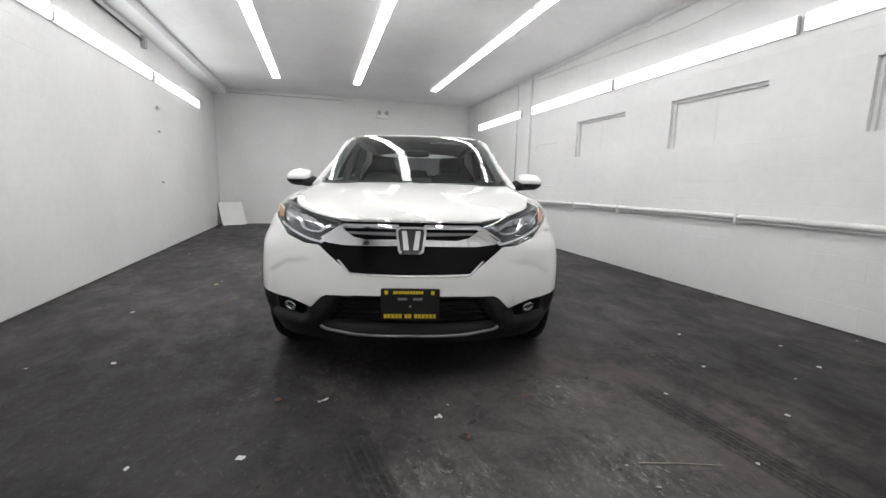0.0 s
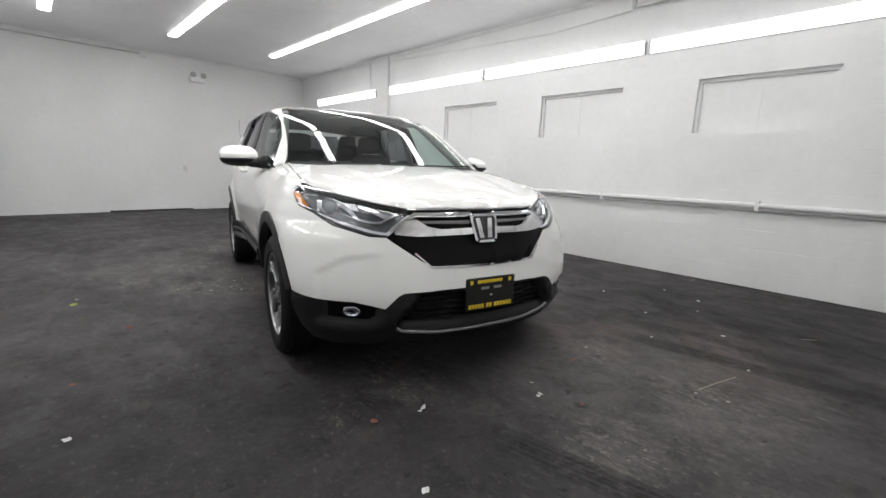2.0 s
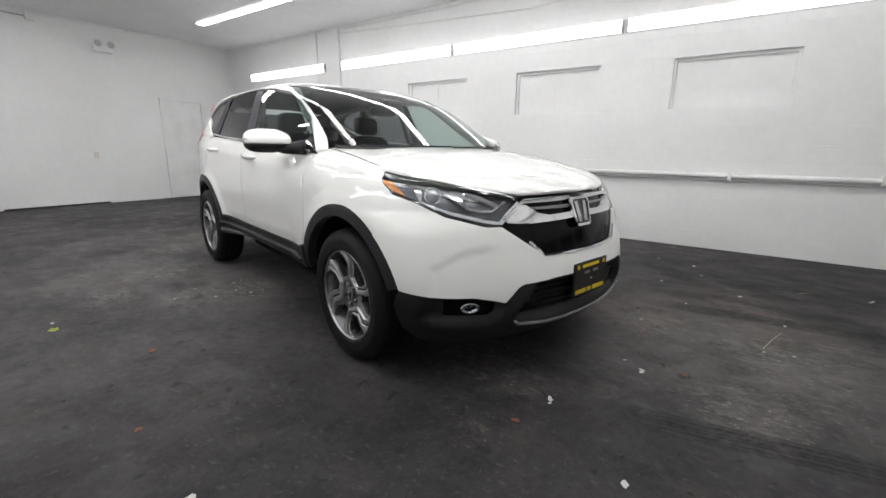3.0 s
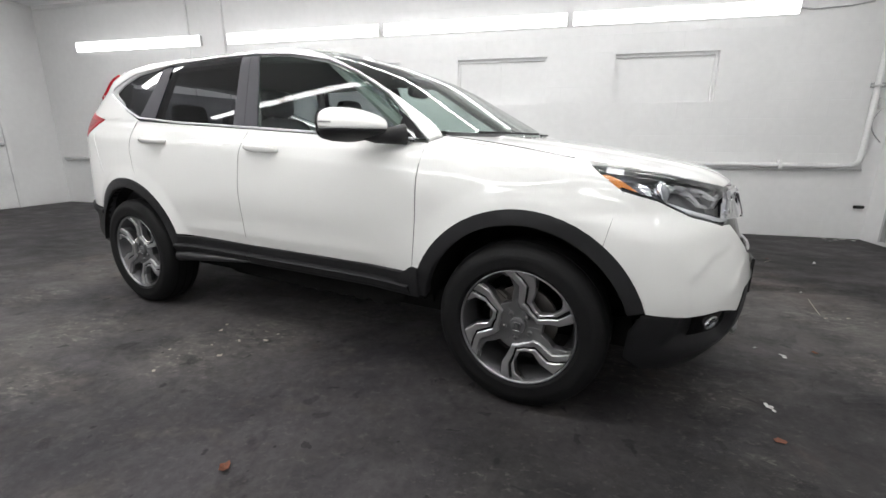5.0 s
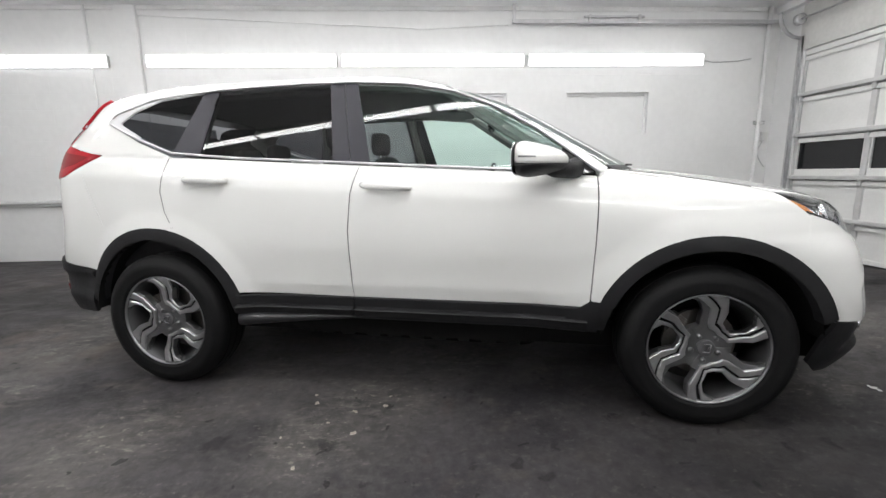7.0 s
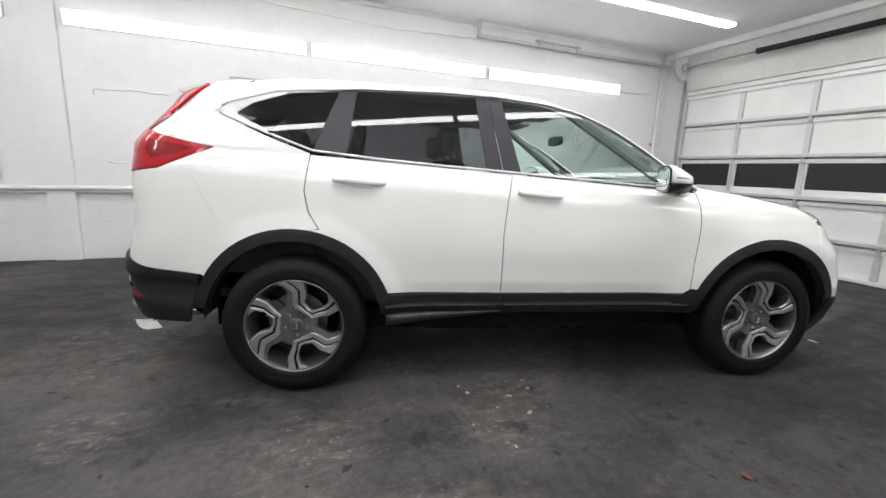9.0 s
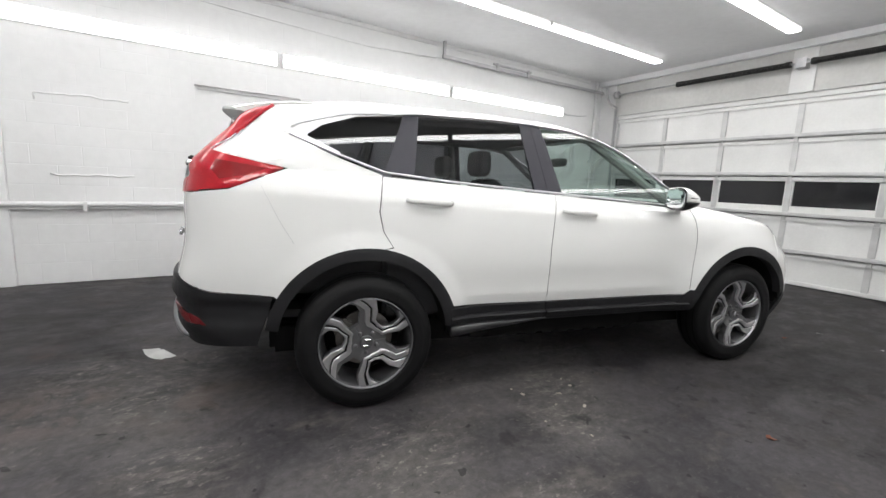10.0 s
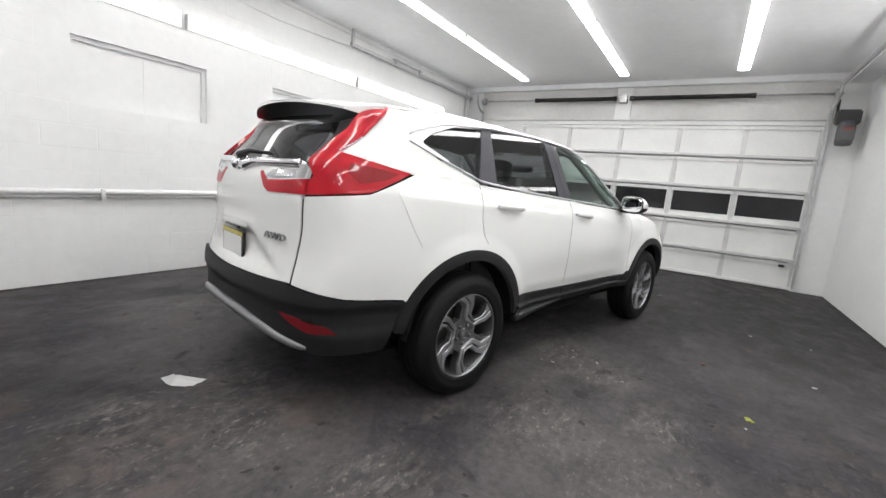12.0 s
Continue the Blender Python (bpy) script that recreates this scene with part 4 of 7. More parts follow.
# bonnet, with raised lines running forward from the screen pillars
hood_lip = curve([(0.0, 0.929), (0.17, 0.9285), (0.37, 0.930), (0.48, 0.943), (0.56, 0.959), (0.66, 0.985), (0.73, 1.012)])
front_edge = [chart(at_x(-x, hood_lip(x), False), hood_lip(x), False) for x in [0.73 * k / 36 for k in range(37)]]
half_line = [(p.x, p.y) for p in front_edge] + [(-hood_edge(y), y) for y in (-0.16, 0.0, 0.15, 0.30, 0.43)]
half_line += [(-0.60, 0.39), (-0.40, 0.345), (-0.20, 0.32), (0.0, 0.31)]
bonnet_outline = divided(half_line[:-1] + [(-x, y) for x, y in half_line[::-1]][:-1], 0.022)


def bonnet_relief(x, y, p):
    ridge = 0.52 - 0.17 * (0.4 - y) / 1.1
    d = abs(x) - ridge
    return 0.006 * (1 - step(-0.07, 0.045, d))


top_panel("bonnet", bonnet_outline, PAINT, car, "white bonnet with two raised lines", grid=0.016, relief=bonnet_relief)


def fender_top(y):
    return top_z(hood_edge(y) + 2 * GAP, y, False)


# front wings
keys = [("y", 0.462, 1.088), ("y", 0.470, 0.80), ("y", 0.486, 0.535)]
keys += arc_keys(0.0, R_OUT_F, 21, 128.7, 16)
keys += [("y", -0.3455, 0.927), ("y", -0.215, 1.024)]
keys += [("y", y, fender_top(y)) for y in (-0.15, 0.0, 0.15, 0.30, 0.40)]
keys += [("y", 0.445, 1.105)]
side_panel("front_wing", keys, PAINT, car, grid=0.02, rise=0.013)

# dark line of the gap beside the bonnet
for s_ in (-1, 1):
    bm = bmesh.new()
    add_tube(bm, [(s_ * (hood_edge(y) + GAP), y, top_z(hood_edge(y) + GAP, y, False) - 0.0005) for y in [-0.16 + 0.59 * k / 24 for k in range(25)]], 0.0026, 6)
    part("bonnet_gap", bm, DARK, car, "", True)

# doors
side_panel("front_door", [("y", 0.468, 1.092), ("y", 0.90, belt(0.90) - 0.006), ("y", 1.545, belt(1.545) - 0.006), ("y", 1.575, 1.03), ("y", 1.592, 0.85), ("y", 1.586, 0.525), ("y", 0.492, 0.525), ("y", 0.476, 0.80)], PAINT, car, "white front door", grid=0.03, rise=0.012)
keys = [("y", 1.551, belt(1.551) - 0.006), ("y", 2.05, belt(2.05) - 0.006), ("y", 2.578, belt(2.578) - 0.006), ("y", 2.60, 1.04), ("y", 2.58, 0.94), ("y", 2.53, 0.858)]
keys += arc_keys(REAR_AXLE, R_OUT_R, 100, 160, 9) + [("y", 1.592, 0.525), ("y", 1.598, 0.85), ("y", 1.581, 1.03)]
side_panel("rear_door", keys, PAINT, car, "white rear door", grid=0.024, rise=0.012)

# quarter with roof rail and screen pillar, in one piece
DLO_TOP = [(3.055, 1.416), (2.985, 1.462), (2.76, 1.526), (2.34, 1.563), (1.90, 1.573), (1.63, 1.567), (1.36, 1.545), (1.12, 1.503), (0.93, 1.430), (0.73, 1.318), (0.56, 1.19), (0.455, 1.105)]
DLO_LOW = [(0.52, belt(0.52) + 0.004), (1.0, belt(1.0) + 0.004), (1.6, belt(1.6) + 0.004), (2.2, belt(2.2) + 0.004), (2.57, 1.236), (2.80, 1.315)]
RAIL = 1.590
keys = [("y", 2.584, 1.222), ("y", 2.81, 1.303)] + [("y", y, z) for y, z in DLO_TOP]
keys += [("y", 0.415, 1.128), ("y", 0.495, 1.19)]
keys += [("y", y, z) for y, z in ((0.662, 1.29), (0.85, 1.395), (1.04, 1.485), (1.225, 1.553), (1.345, 1.580))]
keys += [("y", y, RAIL) for y in (1.5, 1.8, 2.1, 2.4, 2.62)]
keys += [("y", 2.85, 1.572), ("y", 3.10, 1.553), ("y", 3.225, 1.44), ("y", 3.300, 1.372), ("y", 3.395, 1.312), ("y", 3.30, 1.290), ("y", 3.18, 1.264), ("y", 3.03, 1.238), ("y", 3.30, 1.125), ("r", -0.686, 1.090)]
keys += [("r", -0.69, 0.90), ("r", -0.70, 0.68), ("y", 3.40, 0.635), ("y", 3.108, 0.615)]
keys += arc_keys(REAR_AXLE, R_OUT_R, 29, 99, 10)
keys += [("y", 2.537, 0.862), ("y", 2.587, 0.94), ("y", 2.607, 1.04)]
side_panel("quarter_panel", keys, PAINT, car, "white rear quarter with roof rail", up=True, grid=0.022, rise=0.013)

# roof
ring = [chart(at_x(-x, RAIL + 0.004, True), RAIL + 0.004, True) for x in (0.0, 0.2, 0.4, 0.5)]
ring += [chart(at_y(y, RAIL + 0.004, True), RAIL + 0.004, True) for y in (1.45, 1.65, 1.9, 2.2, 2.5, 2.75, 2.9)]
ring += [chart(at_x(-x, RAIL + 0.004, True, True), RAIL + 0.004, True) for x in (0.35, 0.2, 0.0)]
half_line = [(p.x, p.y) for p in ring]
top_panel("roof", divided(half_line[:-1] + [(-x, y) for x, y in half_line[::-1]][:-1], 0.04), PAINT, car, "white roof", up=True, grid=0.05)

# glass
side_panel("windscreen", [("x", -0.745, 1.150), ("x", -0.762, 1.20), ("x", -0.732, 1.36), ("x", -0.655, 1.545), ("x", -0.60, 1.576), ("x", -0.3, 1.582), ("x", 0.0, 1.584), ("x", 0.3, 1.582), ("x", 0.60, 1.576), ("x", 0.655, 1.545), ("x", 0.732, 1.36), ("x", 0.762, 1.20), ("x", 0.745, 1.150), ("x", 0.0, 1.140)], SCREEN_GLASS, car, "clear windscreen", up=True, mirror=False, out=-0.004, rim=0.004, grid=0.05)


def pane(name, keys, material, label):
    """A door window: bent glass of one even curve."""
    even = lambda p: Vector((-1, 0.055 * (p.y - 1.5), 0.28 + 0.66 * (p.z - 1.15))).normalized()
    skin(name, outline_of(keys, True, 0.02), lambda a, z: chart(a, z, True), even, material, car, label, out=-0.006, rim=0.004, grid=0.05, mirror=True)


pane("door_window", [("y", 0.60, 1.118), ("y", 1.50, 1.160), ("y", 1.60, 1.555), ("y", 1.36, 1.535), ("y", 1.12, 1.490), ("y", 0.93, 1.418), ("y", 0.73, 1.305), ("y", 0.60, 1.215)], FRONT_GLASS, "lightly tinted front door window")
pane("door_window", [("y", 1.68, 1.172), ("y", 2.415, 1.213), ("y", 2.365, 1.555), ("y", 2.0, 1.565), ("y", 1.735, 1.562)], PRIVACY_GLASS, "dark privacy glass rear door window")
pane("quarter_window", [("y", 2.565, 1.245), ("y", 2.78, 1.322), ("y", 2.945, 1.400), ("y", 2.945, 1.412), ("y", 2.875, 1.462), ("y", 2.725, 1.516), ("y", 2.445, 1.547)], PRIVACY_GLASS, "dark privacy glass quarter window")
PIL = dict(up=True, out=-0.002, rim=0.01, grid=0.05)
side_panel("pillar_cover", [("y", 1.497, 1.160), ("y", 1.592, 1.165), ("y", 1.664, 1.565), ("y", 1.597, 1.560)], PILLAR_BLACK, car, "satin black door pillar", **PIL)
side_panel("pillar_cover", [("y", 1.598, 1.165), ("y", 1.684, 1.171), ("y", 1.739, 1.566), ("y", 1.670, 1.565)], PILLAR_BLACK, car, "satin black door pillar", **PIL)
side_panel("pillar_cover", [("y", 2.412, 1.213), ("y", 2.568, 1.240), ("y", 2.448, 1.552), ("y", 2.362, 1.560)], PILLAR_BLACK, car, "satin black rear pillar", **PIL)
side_panel("mirror_corner", [("y", 0.47, 1.110), ("y", 0.61, 1.114), ("y", 0.61, 1.222), ("y", 0.55, 1.178)], GLOSS_BLACK, car, **PIL)


def trim_line(name, pts, r, material, label, up=True, out=0.002, closed=True):
    """A thin bright strip laid on the surface."""
    line = []
    n = len(pts)
    for i in range(n if closed else n - 1):
        (y0, z0), (y1, z1) = pts[i], pts[(i + 1) % n]
        m = max(1, int(math.hypot(y1 - y0, z1 - z0) / 0.03))
        for k in range(m):
            y, z = y0 + (y1 - y0) * k / m, z0 + (z1 - z0) * k / m
            q = chart(at_y(y, z, up), z, up)
            line.append(q + normal_at(q, up) * out)
    if closed:
        line.append(line[0])
    for s in (1, -1):
        bm = bmesh.new()
        add_tube(bm, [(p.x * s, p.y, p.z) for p in line], r, 8)
        part(name, bm, material, car, label, True)


trim_line("window_trim", DLO_TOP[::-1], 0.0062, BRIGHT_TRIM, "chrome window surround", closed=False)
trim_line("window_trim", DLO_LOW + [DLO_TOP[0]], 0.0062, BRIGHT_TRIM, "chrome window surround", closed=False)
side_panel("quarter_trim", [("y", 2.80, 1.315), ("y", 3.055, 1.414), ("y", 2.985, 1.463), ("y", 2.70, 1.533), ("y", 2.46, 1.556), ("y", 2.46, 1.549), ("y", 2.70, 1.521), ("y", 2.875, 1.462), ("y", 2.945, 1.412), ("y", 2.945, 1.400), ("y", 2.79, 1.327)], WEDGE, car, "chrome corner of the window surround", up=True, out=0.003, rim=0.008, grid=0.03, gap=0.012)

# front bumper
arch_front = arc_keys(0.0, R_OUT_F, 129, 163, 6)
half = [("y", -0.348, 0.925), ("y", -0.46, 0.891), ("x", -0.727, 0.831), ("x", -0.587, 0.788), ("x", -0.516, 0.786), ("x", -0.409, 0.706), ("x", -0.315, 0.643)]
low = [("x", -0.455, 0.526), ("x", -0.485, 0.512), ("x", -0.545, 0.450), ("x", -0.60, 0.466), ("x", -0.68, 0.484), ("x", -0.80, 0.487)]


def mirrored_outline(open_keys, up, gap=0.02, rear=False):
    """A chart outline across the centre line: keys from centre to centre round the right side, and their image."""
    pts = []
    for a, b in zip(open_keys, open_keys[1:]):
        pa, pb = place(a, up), place(b, up)
        m = max(1, int(math.hypot(pa[0] - pb[0], pa[1] - pb[1]) / gap))
        for k in range(m):
            t = k / m
            if a[0] == b[0]:
                pts.append(place((a[0], a[1] + (b[1] - a[1]) * t, a[2] + (b[2] - a[2]) * t), up))
            else:
                pts.append((pa[0] + (pb[0] - pa[0]) * t, pa[1] + (pb[1] - pa[1]) * t))
    pts.append(place(open_keys[-1], up))
    img = []
    for a, z in pts[::-1]:
        yf, yj, yk, yr = spans(z, up)
        c = yk + ROUND_R if rear else yj - ROUND_F
        img.append((2 * c - a, z))
    out = []
    for p in pts + img:
        if not out or math.hypot(p[0] - out[-1][0], p[1] - out[-1][1]) > 1e-4:
            out.append(p)
    return out[:-1] if math.hypot(out[0][0] - out[-1][0], out[0][1] - out[-1][1]) < 1e-4 else out


def centre_panel(name, open_keys, material, parent, label="", up=False, rear=False, **kw):
    return skin(name, mirrored_outline(open_keys, up, rear=rear), lambda a, z: chart(a, z, up), lambda p: normal_at(p, up), material, parent, label, **kw)


def bumper_relief(a, z, p):
    """The corner pad, set in under a ledge that falls away and turns down at the corner."""
    x = abs(p.x)
    top = 0.716 - 0.15 * max(0, x - 0.54) - 0.45 * max(0, x - 0.70)
    inset = step(0.0, 0.014, top - z) * step(0.50, 0.66, x) * (1 - step(0.808, 0.826, x))
    swell = math.exp(-(((z - top - 0.016) / 0.020) ** 2)) * step(0.50, 0.60, x) * (1 - step(0.78, 0.84, x))
    return 0.005 - 0.0055 * inset + 0.001 * swell


centre_panel("front_bumper", [("x", 0.0, 0.640)] + half[::-1] + arch_front + low[::-1] + [("x", 0.0, 0.542)], PAINT, car, "white front bumper cover", relief=bumper_relief, grid=0.0115)
low_edge = [("x", 0.0, 0.536), ("x", -0.452, 0.520), ("x", -0.481, 0.507), ("x", -0.545, 0.443), ("x", -0.60, 0.459), ("x", -0.68, 0.477), ("x", -0.80, 0.480)]
def lower_relief(a, z, p):
    """Hollows for the lower grille and the fog lamps, with the sloping arms left proud between them."""
    x = abs(p.x)
    inner, outer = 0.405 + 0.65 * (0.475 - z), 0.545 + 0.5 * (0.45 - z)
    grille = (1 - step(inner - 0.012, inner + 0.012, x)) * step(0.338, 0.356, z) * (1 - step(0.512, 0.526, z))
    fog = step(outer - 0.004, outer + 0.02, x) * (1 - step(0.82, 0.85, x)) * step(0.358, 0.378, z)
    return 0.014 - 0.05 * grille - 0.034 * fog


centre_panel("lower_bumper", low_edge + [("y", -0.458, 0.494), ("y", -0.418, 0.42), ("y", -0.408, 0.30), ("y", -0.455, 0.262), ("x", -0.80, 0.246), ("x", -0.70, 0.238), ("x", -0.5, 0.245), ("x", 0.0, 0.26)], CLADDING, car, "black lower front bumper", out=-0.006, relief=lower_relief, grid=0.02)
centre_panel("grille", [("x", 0.0, 0.927), ("x", -0.28, 0.927), ("x", -0.388, 0.928), ("x", -0.456, 0.853), ("x", -0.508, 0.793), ("x", -0.404, 0.710), ("x", -0.311, 0.646), ("x", 0.000, 0.643)], GRILLE_BLACK, car, "black grille", out=-0.018, rim=0.03)
# chrome wings of the grille
side_panel("grille_bar", [("x", -0.067, 0.831), ("x", -0.245, 0.825), ("x", -0.312, 0.838), ("x", -0.371, 0.877), ("x", -0.396, 0.877), ("x", -0.479, 0.819), ("x", -0.472, 0.805), ("x", -0.366, 0.795), ("x", -0.067, 0.801)], CHROME, car, "chrome wing of the grille", out=0.006, rim=0.03, grid=0.02)
side_panel("grille_line", [("x", -0.068, 0.906), ("x", -0.369, 0.903), ("x", -0.403, 0.886), ("x", -0.496, 0.825), ("x", -0.486, 0.820), ("x", -0.396, 0.876), ("x", -0.362, 0.891), ("x", -0.067, 0.893)], CHROME, car, "slim chrome line over the grille", out=0.008, rim=0.03, grid=0.02)
# head lamps
LAMP_KEYS = [("y", -0.222, 1.020), ("y", -0.34, 1.007), ("x", -0.66, 0.983), ("x", -0.56, 0.957), ("x", -0.48, 0.941), ("x", -0.395, 0.928), ("x", -0.398, 0.905), ("x", -0.491, 0.819), ("x", -0.514, 0.793), ("x", -0.587, 0.795), ("x", -0.727, 0.838), ("y", -0.46, 0.898), ("y", -0.345, 0.937)]
BACK_KEYS = [("y", -0.20, 1.042), ("y", -0.32, 1.034), ("x", -0.66, 1.008), ("x", -0.56, 0.985), ("x", -0.48, 0.970), ("x", -0.38, 0.955)] + LAMP_KEYS[6:]
headlamps = side_panel("headlamp", BACK_KEYS, LAMP_DARK, car, "clear-lensed headlamp", out=-0.045, rim=0.0, grid=0.03)
side_panel("headlamp_lens", LAMP_KEYS, LENS, car, "clear lens", out=-0.001, rim=0.03, grid=0.03)
side_panel("turn_lamp", [("y", -0.262, 0.992), ("y", -0.298, 0.992), ("y", -0.350, 0.964), ("y", -0.412, 0.918), ("y", -0.400, 0.911), ("y", -0.337, 0.944)], AMBER_LENS, car, "amber turn lamp", out=-0.012, rim=0.02, grid=0.02)

# side cladding
for cy, r, nm in ((FRONT_AXLE, R_OUT_F, "front"), (REAR_AXLE, R_OUT_R, "rear")):
    keys = arc_keys(cy, r - 0.001, 8 if cy == 0 else 10, 162 if cy == 0 else 172, 26) + arc_keys(cy, R_IN + (0.01 if cy else 0), 162 if cy == 0 else 172, 8 if cy == 0 else 10, 22)
    side_panel("wheel_arch_trim", keys, CLADDING, car, "black wheel arch cladding", out=0.010, rim=0.05, grid=0.03, up=bool(cy))
SILL = [(0.000, 0.5225), (0.010, 0.5215), (0.012, 0.517), (0.007, 0.490), (0.005, 0.4735), (0.026, 0.4665), (0.030, 0.4615), (0.027, 0.428), (0.031, 0.419), (0.030, 0.413), (0.010, 0.404), (-0.06, 0.400)]


def sill_length(y0, y1, label):
    """Sill cladding: a flat band with an undercut, and below it a ledge with a rolled lower lip."""
    for s_ in (-1, 1):
        bm = bmesh.new()
        n = int((y1 - y0) / 0.05)
        rows = []
        for k in range(n + 1):
            y = y0 + (y1 - y0) * k / n
            rows.append([bm.verts.new((s_ * (half_width(y, 0.50, False) - 0.030 * step(0.46, 0.40, z) + d), y, z)) for d, z in SILL])
        for a, b in zip(rows, rows[1:]):
            for k in range(len(SILL) - 1):
                bm.faces.new((a[k], a[k + 1], b[k + 1], b[k]))
        for row in (rows[0], rows[-1]):
            bm.faces.new(row)
        bmesh.ops.recalc_face_normals(bm, faces=bm.faces)
        part("sill_trim", bm, CLADDING, car, label)


sill_length(0.50, 1.586, "black sill cladding under the front door")
sill_length(1.592, 2.205, "black sill cladding under the rear door")
# added void-dark sheet: stands in for the shade below the cladding
side_panel("sill_trim", [("y", 0.44, 0.405), ("y", 2.23, 0.395), ("y", 2.23, 0.30), ("y", 0.44, 0.30)], DARK, car, "near-black sheet set back under the sill, standing in for shade", out=-0.20, rim=0.04)

# tail
RL = dict(up=True)
side_panel("tail_lamp", [("y", 3.06, 1.238), ("y", 3.18, 1.259), ("y", 3.30, 1.285), ("y", 3.385, 1.307), ("y", 3.295, 1.368), ("y", 3.222, 1.437), ("y", 3.108, 1.548), ("r", -0.632, 1.534), ("r", -0.655, 1.42), ("r", -0.650, 1.320), ("r", -0.635, 1.262), ("r", -0.66, 1.240), ("r", -0.70, 1.188), ("r", -0.690, 1.172), ("r", -0.695, 1.10), ("y", 3.30, 1.132)], RED_LENS, car, "red tail lamp", grid=0.03, out=0.004, rim=0.02, **RL)
side_panel("tail_lamp", [("r", -0.682, 1.10), ("r", -0.678, 1.172), ("r", -0.50, 1.156), ("r", -0.375, 1.150), ("r", -0.300, 1.190), ("r", -0.275, 1.186), ("r", -0.36, 1.11), ("r", -0.41, 1.092)], RED_LENS, car, "red tailgate lamp", grid=0.03, out=0.004, rim=0.02, **RL)


side_panel("lamp_back", [("y", 3.00, 1.12), ("y", 3.02, 1.26), ("y", 3.16, 1.42), ("y", 3.04, 1.56), ("r", -0.53, 1.545), ("r", -0.53, 1.25), ("r", -0.62, 1.10)], INTERIOR, car, "dark trim behind the tail lamp", up=True, out=-0.045, rim=0.0, grid=0.05)


def gate_relief(a, z, p):
    x = abs(p.x)
    edge = 0.20 + 2.0 * max(0, 0.865 - z)
    hollow = (1 - step(edge - 0.012, edge + 0.03, x)) * step(0.70, 0.75, z) * (1 - step(0.875, 0.895, z))
    lip = step(0.875, 0.892, z) * (1 - step(0.90, 0.96, z)) * (1 - step(0.19, 0.27, x))
    return -0.020 * hollow + 0.012 * lip


centre_panel("tailgate", [("r", 0.0, 1.222), ("r", -0.668, 1.222), ("r", -0.676, 0.90), ("r", -0.684, 0.684), ("r", 0.0, 0.672)], PAINT, car, "white tailgate", up=True, rear=True, relief=gate_relief, grid=0.03)
centre_panel("rear_window", [("r", 0.0, 1.232), ("r", -0.62, 1.236), ("r", -0.57, 1.36), ("r", -0.50, 1.50), ("r", 0.0, 1.50)], PRIVACY_GLASS, car, "dark rear window", up=True, rear=True, out=-0.004, rim=0.004)
def rear_relief(a, z, p):
    return 0.016 * step(0.565, 0.590, z) + 0.012 * (1 - step(0.44, 0.50, z)) - 0.004


centre_panel("rear_bumper", [("r", 0.0, 0.665), ("r", -0.62, 0.677), ("r", -0.70, 0.672), ("y", 3.40, 0.628), ("y", 3.112, 0.608), ("y", 3.15, 0.50), ("y", 3.19, 0.36), ("r", -0.78, 0.352), ("r", -0.5, 0.40), ("r", 0.0, 0.43)], CLADDING, car, "black rear bumper", up=True, rear=True, out=0.004, relief=rear_relief, grid=0.03, rise=0.012)

# dark channels behind the gaps between panels
for gap_line in ([(0.455, 1.09), (0.470, 0.80), (0.487, 0.53)], [(1.548, 1.15), (1.578, 1.03), (1.595, 0.85), (1.589, 0.53)], [(2.581, 1.215), (2.603, 1.04), (2.583, 0.94), (2.533, 0.86)]):
    back = [("y", y + 0.02, z) for y, z in gap_line[::-1]]
    side_panel("gap_channel", [("y", y - 0.02, z) for y, z in gap_line] + back, DARK, car, out=-0.007, rim=0.0, grid=0.05)
side_panel("gap_channel", [("r", -0.66, 1.08), ("r", -0.72, 1.08), ("r", -0.72, 0.66), ("r", -0.66, 0.66)], DARK, car, up=True, out=-0.007, rim=0.0, grid=0.05)

# underside and wheel wells
part("underbody", box(-0.62, 0.62, -0.66, 3.15, 0.22, 0.40, 0.03), DARK, car)
part("underbody", box(-0.64, 0.64, 0.5, 2.16, 0.25, 0.42, 0.03), DARK, car)
for cy in (FRONT_AXLE, REAR_AXLE):
    for s in (-1, 1):
        bm = bmesh.new()
        rings = []
        for xx in (0.905, 0.52):
            rings.append([bm.verts.new((s * xx, cy + 0.437 * math.cos(radians(a)), WHEEL_Z + 0.437 * math.sin(radians(a)))) for a in range(5, 176, 6)])
        for k in range(len(rings[0]) - 1):
            bm.faces.new((rings[0][k], rings[0][k + 1], rings[1][k + 1], rings[1][k]))
        bm.faces.new(rings[1])
        part("wheel_well", bm, DARK, car)

